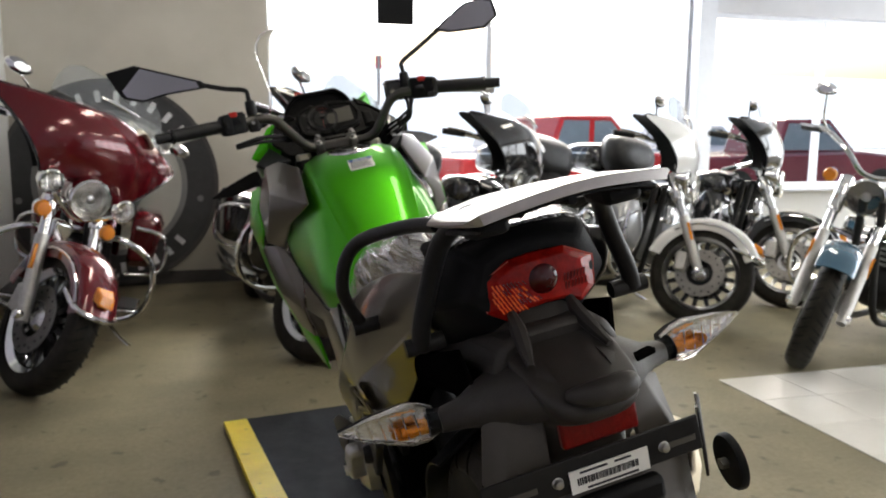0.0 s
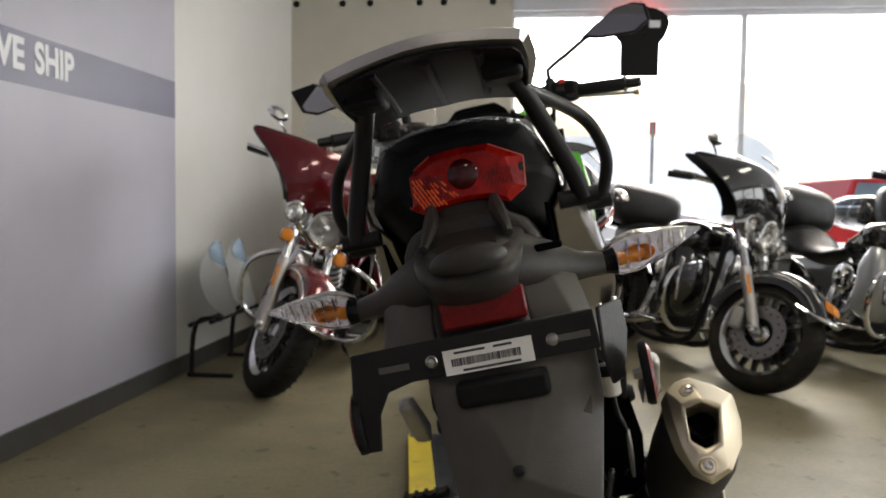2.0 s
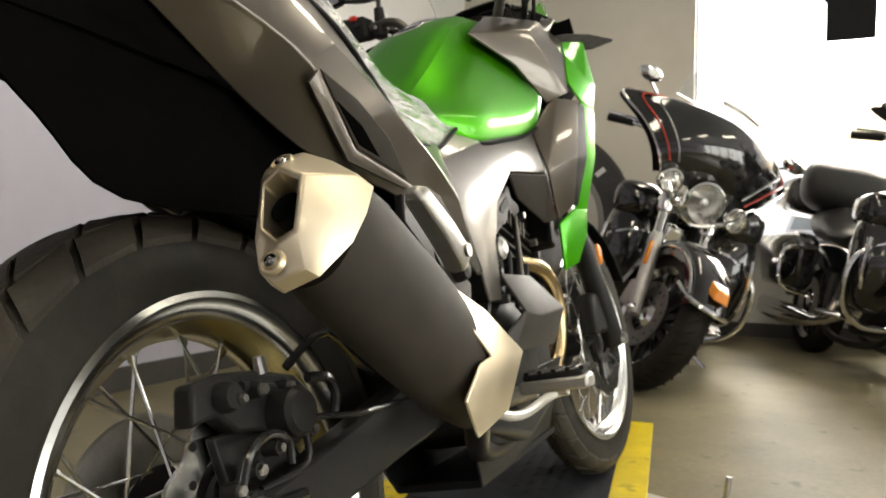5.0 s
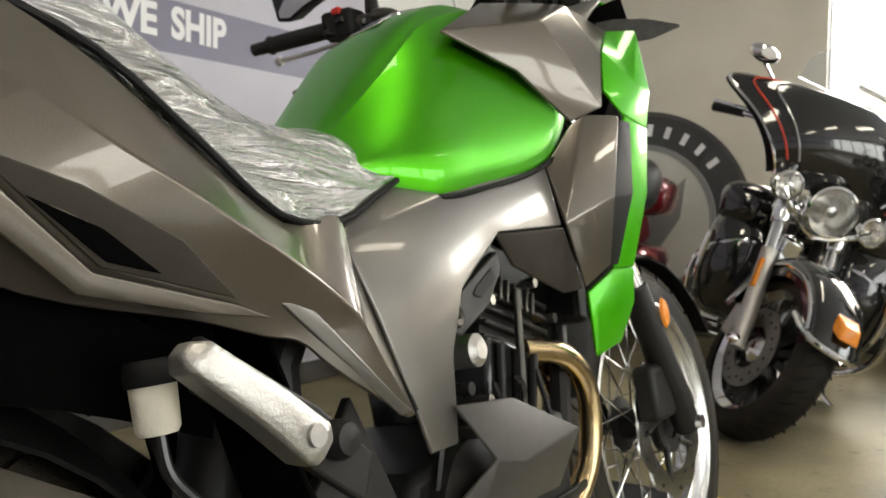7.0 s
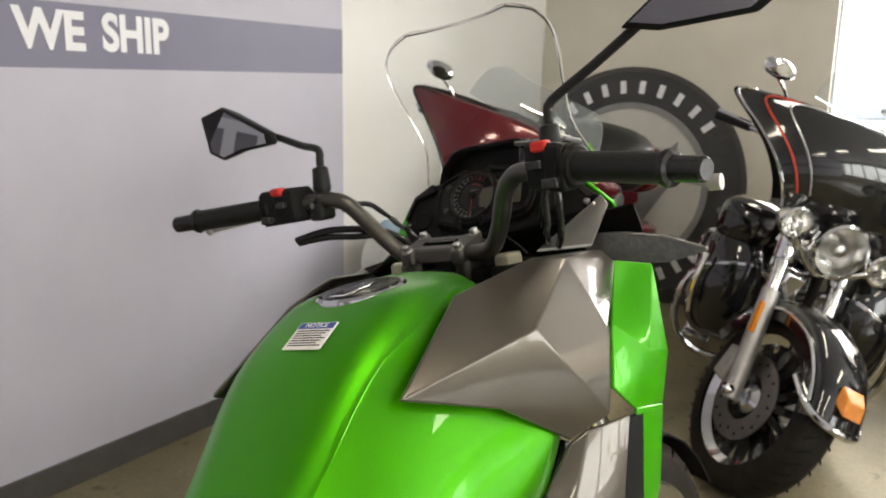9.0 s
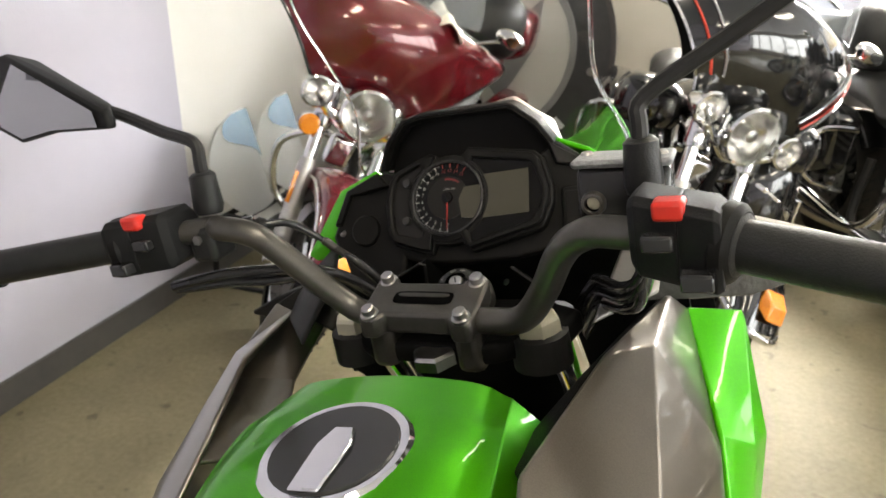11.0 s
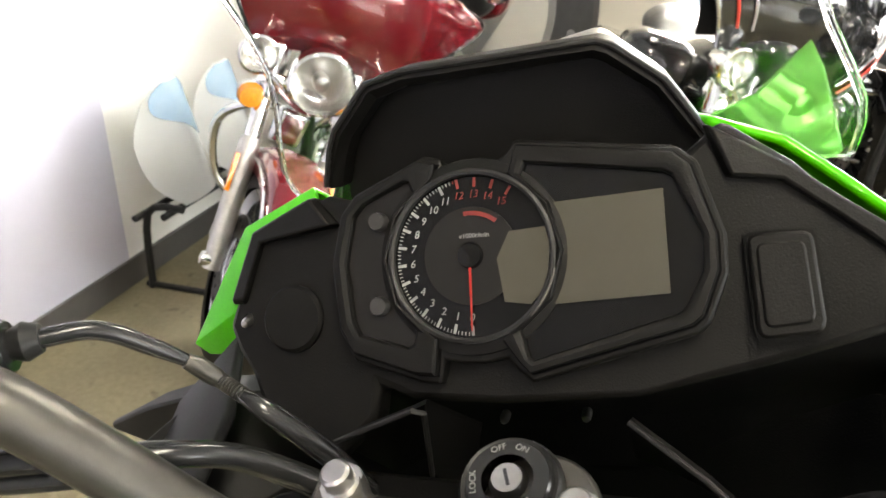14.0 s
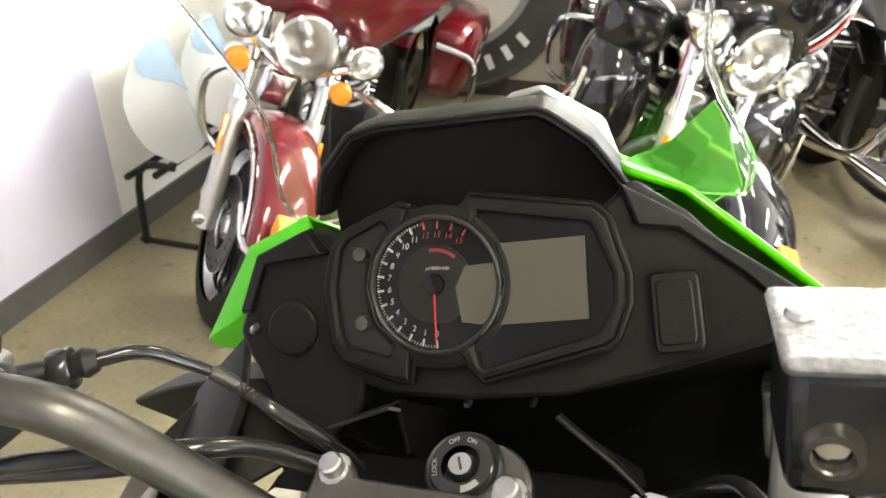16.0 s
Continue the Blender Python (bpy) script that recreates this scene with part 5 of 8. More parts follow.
panel("mid_cover", [(.128, .50, .79), (.124, .56, .8), (.152, .65, .786), (.177, .893, .832), (.19, .888, .738), (.165, .749, .735), (.165, .64, .668), (.165, .6, .60), (.162, .585, .5), (.16, .535, .5), (.162, .515, .56), (.16, .48, .66), (.155, .455, .73)],
      [(0, 1, 2, 12), (2, 3, 4, 5), (2, 5, 6, 12), (12, 6, 11), (11, 6, 7, 10), (10, 7, 8, 9)], M["silvergrey"], bike, "silver-grey mid side cover", bevel=0.004)

U = [(.11, -.23, 1.015), (.122, -.1, .995), (.14, .08, .945), (.148, .2, .887), (.148, .29, .82), (.15, .384, .752), (.152, .455, .76), (.152, .468, .72), (.155, .49, .65), (.16, .522, .548)]
Mi = [(.12, -.21, .978), (.145, -.08, .935), (.174, .08, .872), (.19, .2, .798), (.194, .28, .75), (.194, .35, .708), (.188, .42, .66), (.183, .44, .64), (.175, .47, .6), (.165, .515, .546)]
Lo = [(.098, -.19, .93), (.103, -.06, .85), (.114, .05, .765), (.13, .15, .705), (.148, .27, .672), (.156, .335, .65), (.162, .37, .64), (.165, .4, .615), (.165, .45, .58), (.162, .505, .544)]
Ml = [(.118, -.2, .955), (.143, -.07, .885), (.178, .06, .816), (.178, .15, .758), (.168, .23, .715), (.166, .3, .69), (.168, .36, .667), (.17, .42, .62), (.169, .46, .588), (.164, .51, .545)]
both("side_cover", Geo().sheet([U, Mi, Ml, Lo], 4, 1, 0.005, (0, 0.2, 0.75)), M["graphite"], bike, "graphite metallic rear side cover", bevel=0.002)
# flat patches on the cover: recess and slot shade put into dark colours
panel("recess_shade_patch", [(.185, .0982, .7941), (.162, .189, .7175), (.1669, .3031, .685), (.1811, .2471, .7322), (.1862, .1698, .7702)], [(0, 1, 2, 3, 4)], M["muffler"], bike, "darker patch in place of a shaded recess", thick=.003, bevel=.0015)
panel("slot_shade_patch", [(.1785, .1348, .7641), (.1664, .1922, .7203), (.1686, .234, .7091), (.1768, .1865, .742)], [(0, 1, 2, 3)], M["liner"], bike, thick=.003, bevel=.001)
panel("lower_strip", [(.1866, .0916, .7908), (.1633, .183, .7136), (.1684, .3016, .6797), (.1677, .337, .6654), (.1645, .27, .676), (.156, .172, .7), (.178, .08, .775)], [(0, 1, 5, 6), (1, 2, 4, 5), (2, 3, 4)], M["graphite"], bike, "graphite lower edge strip", thick=.004, bevel=.0015)
panel("side_trim", [(.168, .345, .678), (.174, .37, .68), (.17, .48, .572), (.165, .51, .552), (.164, .49, .55)], [(0, 1, 2, 3, 4)], M["silvergrey"], bike)

# seat
SS = ((-.13, ((0, 1.035), (.06, 1.03), (.085, 1.015), (.095, .98))), (0, ((0, 1.03), (.08, 1.022), (.112, .998), (.12, .955))), (.13, ((0, 1.012), (.085, 1.005), (.13, .975), (.138, .925))),
      (.22, ((0, .985), (.083, .98), (.13, .945), (.142, .893))), (.3, ((0, .928), (.078, .93), (.13, .895), (.143, .832))), (.38, ((0, .882), (.07, .884), (.126, .855), (.146, .765))),
      (.46, ((0, .87), (.065, .872), (.12, .845), (.146, .757))), (.53, ((0, .892), (.055, .882), (.11, .852), (.14, .785))), (.585, ((0, .9), (.04, .89), (.09, .85), (.135, .81))))
rows = []
for y, prof in SS:
    half = [Vector((x, y, z)) for x, z in prof]
    rows.append([Vector((-p.x, p.y, p.z)) for p in half[:0:-1]] + half)
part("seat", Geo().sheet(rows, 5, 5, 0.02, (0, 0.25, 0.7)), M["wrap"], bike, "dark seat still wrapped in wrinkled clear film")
rim_low = [Vector((x, y, z)) for y, z, x in ((-.13, .975, .1), (0, .95, .125), (.13, .92, .142), (.22, .887, .146), (.3, .826, .147), (.38, .76, .15), (.46, .752, .15), (.53, .78, .145), (.585, .804, .138))]
both("seat_base", Geo().tube(rim_low, 0.0038, 8, 3), M["black_plastic"], bike)

# tail
tl = new("tail_section")
tl.parent = bike
ring = lambda y, hw, zt, zb, k=0.6: [(-hw * k, y, zb), (-hw, y, zb + (zt - zb) * 0.4), (-hw * 0.8, y, zt - 0.012), (-hw * 0.4, y, zt), (hw * 0.4, y, zt), (hw * 0.8, y, zt - 0.012), (hw, y, zb + (zt - zb) * 0.4), (hw * k, y, zb)]
part("tail_cowl", Geo().loft([ring(-.268, .07, 1.03, .95), ring(-.25, .092, 1.042, .935), ring(-.2, .112, 1.05, .91), ring(-.1, .12, 1.042, .87), ring(.05, .125, 1.0, .82)]), M["black_plastic"], tl, bevel=0.006)
part("tail_trim", Geo().sheet([[(-.11, -.2, .985), (-.075, -.235, 1.037), (0, -.25, 1.048), (.075, -.235, 1.037), (.11, -.2, .985)], [(-.122, -.05, 1.0), (-.085, -.1, 1.05), (0, -.12, 1.056), (.085, -.1, 1.05), (.122, -.05, 1.0)]], 5, 4, 0.004, (0, 0, .9)),
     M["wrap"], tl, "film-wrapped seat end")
lamp_ob = new("tail_lamp")
lamp_ob.parent = tl
LX, SAG = .0065, lambda u: -.279 + 2.2 * (u - .0065) ** 2
half = [(.0, 1.0165), (.0325, 1.0145), (.068, .9945), (.0645, .961), (.044, .948), (.0265, .956), (.0, .958)]
face = [(.0, 1.009), (.029, 1.0075), (.0475, .9965), (.053, .966), (.041, .9545), (.0255, .9615), (.0, .9635)]
full = lambda poly: [(LX + u, v) for u, v in poly] + [(LX - u, v) for u, v in poly[-2:0:-1]]
lens = Geo()
rim0, rim1 = full(half), full(face)
n = len(rim0)
lens.add([(u, SAG(u) + .02, v) for u, v in rim0] + [(u, SAG(u) + .006, v) for u, v in rim0] + [(u, SAG(u), v) for u, v in rim1] + [(LX, -.281, .987)],
         [(k * n + i, k * n + (i + 1) % n, k * n + n + (i + 1) % n, k * n + n + i) for k in (0, 1) for i in range(n)] + [(2 * n + i, 2 * n + (i + 1) % n, 3 * n) for i in range(n)])
part("lens", lens, M["red_lens"], lamp_ob, "faceted red tail lamp lens", bevel=0.0012, sharp=12)
part("bulb_window", Geo().lathe([(0, -0.0015), (0.0125, -0.0012), (0.0165, 0.0015)], (LX, -.281, .987), "y", 28), M["dark_red"], lamp_ob, "dark round bulb window")
random.seed(11)
# orange bars, thickest at lower left, put the lens glints into colour
fl, fd = Geo(), Geo()
for row in range(6):
    for col in range(13):
        u, v = LX - .058 + col * .0041 + (row % 2) * .002 + row * .0012, .988 - row * .0066
        if v < .9555 + max(0, abs(u - LX) - .041) * .55 or (v < .965 and abs(u - LX) < .024) or abs(u - LX) > .0565 or math.hypot(u - LX, v - .987) < .0195:
            continue
        glow = .95 - col * .09 + row * .06 - (.5 if row == 0 and col > 3 else 0)
        (fl if random.random() < glow else fd).box((u, SAG(u) - .0002, v), (.0015 + .0007 * random.random(), .0012, .0062 + .002 * random.random()), pose(0, 0, 0, 0, -18 - 2.6 * col, 0).to_3x3())
for i in range(14):
    u, v = LX + .025 + (i % 7) * .0042, .982 - (i // 7) * .0095
    fd.box((u, SAG(u) - .0002, v), (.0014, .0012, .008), pose(0, 0, 0, 0, 14, 0).to_3x3())
tagged(part("lens_glint", fl, M["hot_lens"], lamp_ob), kind="stuff")
tagged(part("lens_rib", fd, M["red_reflector"], lamp_ob), kind="stuff")
for sg in (-1, 1):
    part("clear_edge", Geo().tube([(LX + sg * .0325, SAG(.039) + .0045, 1.0135), (LX + sg * .067, SAG(.0735) + .0055, .9945), (LX + sg * .0635, SAG(.07) + .0055, .962)], .0009, 6, 0), M["pale_red"], lamp_ob, "pale moulded lens edge")


def rounded(cx, cy, hx, hy, place, n=28, e=3.0):
    """Rounded outline round (cx, cy), put into space by place(u, v)."""
    out = []
    for k in range(n):
        c, q = math.cos(k * math.tau / n), math.sin(k * math.tau / n)
        out.append(place(cx + hx * math.copysign(abs(c) ** (2 / e), c), cy + hy * math.copysign(abs(q) ** (2 / e), q)))
    return out


part("under_tail", Geo().loft([rounded(0, yr + .06, w, .06, lambda u, v, z=z: (u, v, z + (v - yr - .06) * .12)) for z, yr, w in zip(
     spline([.968, .945, .93, .918, .906, .895, .884, .874, .862, .835, .795], 3), spline([-.268, -.286, -.312, -.35, -.386, -.402, -.4, -.386, -.362, -.352, -.352], 3),
     spline([.044, .047, .053, .058, .056, .052, .048, .046, .05, .052, .052], 3))]), M["tail_plastic"], tl, "charcoal under-tail body", sharp=50)
for s in (-1, 1):
    part("rib", Geo().tube([(s * .034, -.274, .958), (s * .036, -.296, .94), (s * .044, -.335, .918)], [.005, .009, .004], 8), M["tail_plastic"], tl)
    part("shoulder", Geo().loft([rounded(yy, zz, hy, hz, lambda u, v, x=x: (s * x, u, v), 20, 2.6) for x, yy, zz, hy, hz in
         ((.03, -.31, .888, .06, .03), (.06, -.302, .884, .052, .028), (.085, -.29, .877, .036, .022), (.11, -.278, .868, .02, .0145), (.135, -.27, .864, .0135, .012))]), M["tail_plastic"], tl, sharp=50)
part("slot", Geo().box((.078, -.336, .897), (.028, .012, .007), pose(0, 0, 0, 0, 0, 18).to_3x3()), M["liner"], tl, bevel=.002)
panel("tail_flank", [(.045, -.345, .865), (.072, -.328, .876), (.1, -.31, .862), (.112, -.312, .80), (.1, -.345, .79), (.05, -.355, .8)], [(0, 1, 4, 5), (1, 2, 3, 4)], M["grey_plastic"], tl)
part("boss", Geo().tube([(-.03, -.386, .9), (-.02, -.398, .902), (.0, -.406, .9035), (.022, -.404, .9035), (.034, -.392, .902)], [.006, .011, .0135, .0125, .007], 14), M["tail_plastic"], tl)
part("boss_screw", Geo().lathe([(0, -.003), (.003, -.0025), (.0042, 0), (.0042, .006)], (.029, -.408, .9), "y", 10), M["black_gloss"], tl)
part("under_tail_arm", Geo().loft([ring(-.1, .1, .9, .82), ring(-.2, .085, .94, .86), ring(-.3, .075, .945, .88)]), M["tail_plastic"], tl, bevel=0.008)
part("reflector", Geo().box((0.005, -.36, .852), (.084, .012, .032)), M["red_reflector"], tl, "rectangular red reflector", bevel=0.003)

pb = new("plate_bracket")
pb.parent = bike
yb = lambda u, v, w: (u, -.372 - w, v)
part("plate", Geo().prism([(-.13, .832), (.106, .834), (.108, .796), (-.075, .796), (-.1, .79), (-.112, .77), (-.118, .735), (-.134, .735), (-.136, .79)], yb, 0.004), M["satin_black"], pb, bevel=0.0015)
part("flange", Geo().prism([(-.372, .834), (-.33, .832), (-.328, .8), (-.34, .775), (-.352, .758), (-.368, .758), (-.376, .79)], lambda u, v, w: (.106 + (u + .376) * .62 + w, u, v), .004), M["satin_black"], pb, bevel=.0015)
for dy in (.006, .034):
    part("flange_strip", Geo().box((.1105 + dy * .62, -.368 + dy, .818), (.003, .005, .034), pose(0, 0, 0, 0, 0, -30).to_3x3()), M["alu"], pb, "bright bent edge")
for x in (-.053, .064):
    part("bolt", Geo().lathe([(0, -0.005), (0.0042, -0.0042), (0.005, 0), (0.0062, 0.001)], (x, -.377, .812), "y", 12), M["bolt"], pb)
# pale bars painted in for the bright wall behind the open slots
for x in (-.09, .085):
    part("slot", Geo().box((x, -.3765, .812), (0.03, 0.0012, 0.006)), M["silvergrey"], pb)
label = part("label", Geo().box((.002, -.3775, .808), (.086, .0015, .024)), M["paper"], pb, "white barcode label")
bars = Geo()
random.seed(5)
x = -.033
while x < .034:
    wdt = random.choice((0.0006, 0.001, 0.0015))
    bars.box((x, -.3785, .8075), (wdt, .0006, .0074))
    x += wdt + random.choice((0.0006, 0.0009))
tagged(part("barcode", bars, M["ink"], label), kind="stuff")
for z, a, b in ((.8165, -.03, .0), (.8165, .008, .026), (.799, -.024, .032)):
    part("text_bar", Geo().box(((a + b) / 2, -.3785, z), (b - a, .0006, .0022)), M["ink"], label)
for x, m_ in ((.135, 1), (-.126, -1)):
    rr = new("round_reflector")
    rr.parent, rr.matrix_local = pb, Matrix.Translation((x + 0.012 * m_, -.362, .762)) @ pose(0, 0, 0, 0, 0, 84 * m_)
    part("backing", Geo().lathe([(0, 0.006), (0.0285, 0.006), (0.0305, 0.003), (0.0305, -0.002), (0, -0.002)], (0, 0, 0), "y", 36), M["black_plastic"], rr)
    part("face", Geo().lathe([(0, -0.0055), (0.024, -0.005), (0.0278, -0.002)], (0, 0, 0), "y", 36), M["red_reflector"], rr, "round red reflector")
    part("nut", Geo().cyl((0, 0.006, 0), (0, 0.014, 0), 0.006, n=6), M["bolt"], rr)
fp = [(-.066, -.35, .81), (-.036, -.362, .80), (.055, -.362, .80), (.105, -.348, .81), (.012, -.412, .70), (-.05, -.398, .652), (.08, -.412, .662), (-.06, -.37, .75), (.104, -.35, .75), (-.035, -.41, .638), (.012, -.418, .63), (.036, -.42, .636)]
for nm, vv in (("mud_flap", fp),):
    ob = part(nm, Geo().add(vv, [(1, 2, 4), (0, 1, 4, 5, 7), (2, 3, 8, 6, 4), (5, 4, 6, 11, 10, 9)]), M["grey_plastic"], bike, "dark grey plastic rear mud flap")
    so = ob.modifiers.new("thickness", "SOLIDIFY")
    so.thickness = 0.012
    bv = ob.modifiers.new("edge", "BEVEL")
    bv.width, bv.segments, bv.limit_method, bv.angle_limit = 0.003, 2, "ANGLE", radians(15)
part("flap_box", Geo().box((.01, -.378, .776), (.09, .02, .026)), M["black_plastic"], bike, bevel=0.006)
part("flap_rivet", Geo().lathe([(0, -0.005), (0.004, -0.004), (0.006, 0)], (0.011, -.413, .706), "y", 12), M["satin_black"], bike)
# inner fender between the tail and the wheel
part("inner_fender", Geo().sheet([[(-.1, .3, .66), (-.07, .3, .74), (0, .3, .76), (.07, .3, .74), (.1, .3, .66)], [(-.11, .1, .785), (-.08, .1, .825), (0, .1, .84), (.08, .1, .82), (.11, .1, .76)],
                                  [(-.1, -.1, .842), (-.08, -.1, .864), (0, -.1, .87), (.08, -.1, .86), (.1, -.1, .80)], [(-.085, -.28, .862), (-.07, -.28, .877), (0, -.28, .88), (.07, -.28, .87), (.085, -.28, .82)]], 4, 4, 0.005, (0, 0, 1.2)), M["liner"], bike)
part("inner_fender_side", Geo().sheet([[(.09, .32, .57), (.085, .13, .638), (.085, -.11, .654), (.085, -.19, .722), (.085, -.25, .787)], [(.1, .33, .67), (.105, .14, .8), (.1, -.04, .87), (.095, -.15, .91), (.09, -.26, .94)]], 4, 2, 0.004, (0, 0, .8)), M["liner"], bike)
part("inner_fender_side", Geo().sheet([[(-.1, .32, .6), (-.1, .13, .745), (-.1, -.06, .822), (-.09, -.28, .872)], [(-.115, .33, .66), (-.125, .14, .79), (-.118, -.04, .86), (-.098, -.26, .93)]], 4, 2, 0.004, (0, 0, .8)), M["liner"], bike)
# added black sheet; closes a gap that should read dark
part("gap_sheet", Geo().sheet([[(x, .33 + .02 * (1 - abs(x) * 10), .77) for x in (-.11, -.05, 0, .05, .11)], [(x, .39, .6) for x in (-.12, -.05, 0, .05, .12)], [(x, .4, .42) for x in (-.1, -.05, 0, .05, .1)]], 3, 3, .004, (0, 0, .5)), M["liner"], bike)


def indicator(s, x0, x1, y, z0, z1, rearward=True):
    i = new("indicator")
    i.parent = bike
    part("stalk", Geo().tube([(s * 0.05, y + 0.0, z0 - 0.005), (s * (x0 - 0.03), y, z0), (s * (x0 + 0.01), y, z0 + 0.002)], [0.016, 0.012, 0.014], 10), M["black_plastic"], i)
    rings = []
    for f, h, d in ((0, 0.015, 0.012), (0.14, 0.021, 0.018), (0.3, 0.0225, 0.02), (0.7, 0.0125, 0.013), (1.0, 0.0015, 0.003)):
        xx, zz = x0 + (x1 - x0) * f, z0 + (z1 - z0) * f + 0.003
        rings.append([(s * xx, y - d, zz - h * 0.2), (s * xx, y - d * 0.7, zz + h * 0.8), (s * xx, y + d * 0.2, zz + h), (s * xx, y + d * 0.2, zz - h), (s * xx, y - d * 0.7, zz - h * 0.9)])
    part("lens", Geo().loft(rings), M["clear"], i, "clear wedge-shaped indicator lens", bevel=0.002)
    part("reflector", Geo().loft([[(p[0], y + 0.004 + (p[1] - y) * 0.35, z0 + (p[2] - z0) * .93) for p in r] for r in rings]), M["reflector"], i)
    for k in range(6):
        f = .2 + k * .12
        xx, zz = x0 + (x1 - x0) * f, z0 + (z1 - z0) * f + .003
        part("rib", Geo().cyl((s * xx, y - .012 + f * .006, zz - .017 + .013 * f), (s * (xx + .003), y - .012 + f * .006, zz + .017 - .013 * f), .0012, n=6), M["reflector"], i)
    part("glow_cup", Geo().lathe([(0, 0), (.008, -.003), (.011, -.009)], (0, 0, 0), "y", 16).moved(Matrix.Translation((s * (x0 + .034), y - .002, z0 + .005)) @ Matrix.Diagonal((1.5, 1, .8, 1))), M["amber"], i)
    part("bulb", Geo().tube([(s * (x0 + 0.012), y - 0.006, z0 + 0.002), (s * (x0 + 0.04), y - 0.008, z0 + 0.004)], [0.007, 0.004], 12, 0), M["amber"], i, "amber bulb")
    part("housing", Geo().loft([[(p[0], y + 0.008 if k in (0, 1, 4) else y + 0.016, z0 + (p[2] - z0) * .86) for k, p in enumerate(r)] for r in rings]), M["black_plastic"], i)


indicator(1, .138, .24, -.268, .863, .878)
indicator(-1, .138, .24, -.268, .863, .878)

# rack and grab tubes
rk = new("luggage_rack")
rk.parent = bike
top = [(-.098, -.40, 1.086), (-.09, -.415, 1.094), (-.035, -.425, 1.102), (.0, -.427, 1.104), (.035, -.425, 1.102), (.09, -.415, 1.094), (.098, -.40, 1.086)]
mid = [(-.104, -.335, 1.079), (-.094, -.335, 1.087), (-.04, -.335, 1.095), (0, -.335, 1.095), (.04, -.335, 1.095), (.094, -.335, 1.087), (.104, -.335, 1.079)]
fro = [(-.098, -.245, 1.067), (-.088, -.242, 1.075), (-.038, -.24, 1.083), (0, -.24, 1.083), (.038, -.24, 1.083), (.088, -.242, 1.075), (.098, -.245, 1.067)]
part("plate", Geo().sheet([top, mid, fro], 2, 3, 0.01, (0, -.25, .9)), M["rack"], rk, "silver cast luggage rack plate", bevel=0.003)
# black sheet under the plate: the underside's shade put into the colour
part("underside_shade_sheet", Geo().sheet([[(x * .9, y * .98, z - .0125) for x, y, z in row] for row in (top, mid, fro)], 2, 3, .002, (0, -.25, .9)), M["black_plastic"], rk)
for q in (-.05, 0, .05):
    part("rib", Geo().tube([(q, -.405, 1.085), (q, -.33, 1.079), (q, -.26, 1.07)], .0045, 8, 3), M["black_plastic"], rk)
for s in (-1, 1):
    part("stay", Geo().tube([(s * .066, -.34, 1.08), (s * .074, -.315, 1.078), (s * .091, -.27, 1.052), (s * .107, -.25, 1.012), (s * .124, -.24, .965), (s * .13, -.235, .937)], .0105, 12), M["satin_black"], rk)
    part("grab_rail", Geo().tube([(s * .088, -.25, 1.066), (s * .11, -.19, 1.062), (s * .15, -.11, 1.046), (s * .172, -.085, 1.022), (s * .183, -.072, .985), (s * .178, -.062, .955), (s * .166, -.06, .926)], .0085, 12), M["satin_black"], rk)
    for bx, by, bz in ((.133, -.233, .938), (.166, -.06, .927)):
        part("bolt", Geo().cyl((s * (bx - .03), by, bz), (s * (bx + .014), by, bz), .01, n=12), M["satin_black"], rk)
    part("pad", Geo().box((s * .068, -.345, 1.076), (.04, .05, .026)), M["black_plastic"], rk, bevel=0.006)

# front cowl and screen
panel("nose_cowl", [(.094, 1.252, 1.2235), (.127, 1.246, 1.2115), (.1495, 1.236, 1.1945), (.2, 1.222, 1.15), (.17, 1.4, 1.02), (.1, 1.48, 1.06), (.05, 1.45, 1.17), (.03, 1.38, 1.215)],
      [(0, 1, 6, 7), (1, 2, 5, 6), (2, 3, 4, 5)], M["green_plastic"], bike, "green front cowl side", bevel=0.004, sides=(1,))
panel("nose_cowl", [(-.113, 1.24, 1.2145), (-.1613, 1.236, 1.1961), (-.2251, 1.236, 1.1211), (-.2164, 1.236, 1.1149), (-.178, 1.228, 1.1177), (-.176, 1.228, 1.137), (-.172, 1.228, 1.1513), (-.15, 1.228, 1.19), (-.109, 1.234, 1.209), (-.15, 1.4, 1.05), (-.08, 1.38, 1.1)],
      [(0, 1, 7, 8), (1, 2, 6, 7), (2, 3, 4, 5, 6), (1, 0, 10, 9), (2, 1, 9)], M["green_plastic"], bike, "green front cowl side", thick=.004, bevel=0.0025, sides=(1,))
panel("head_lamp_face", [(0, 1.5, 1.14), (.06, 1.47, 1.16), (.1, 1.49, 1.06), (.08, 1.5, .97), (0, 1.52, .95)], [(0, 1, 2, 3, 4)], M["dash_plastic"], bike)
# see-through green panel in place of the cowl's reflection in the windscreen
panel("screen_reflection", [(.088, 1.3, 1.212), (.1455, 1.3, 1.2463), (.1518, 1.302, 1.23), (.1597, 1.305, 1.186), (.1349, 1.3, 1.173), (.1, 1.31, 1.19), (.118, 1.303, 1.222), (.12, 1.304, 1.195)], [(0, 6, 7, 5), (6, 1, 2), (6, 2, 3, 7), (7, 3, 4, 5)], M["cowl_reflection"], bike, "green sheet painted in for the cowl reflected in the windscreen", thick=.003, bevel=.002, sides=(1,))
panel("chin", [(0, 1.52, .95), (.08, 1.5, .97), (.17, 1.4, 1.01), (.2, 1.2, 1.0), (.1, 1.2, .92), (0, 1.3, .9)], [(0, 1, 2, 3, 4, 5)], M["dash_plastic"], bike)
rows = []
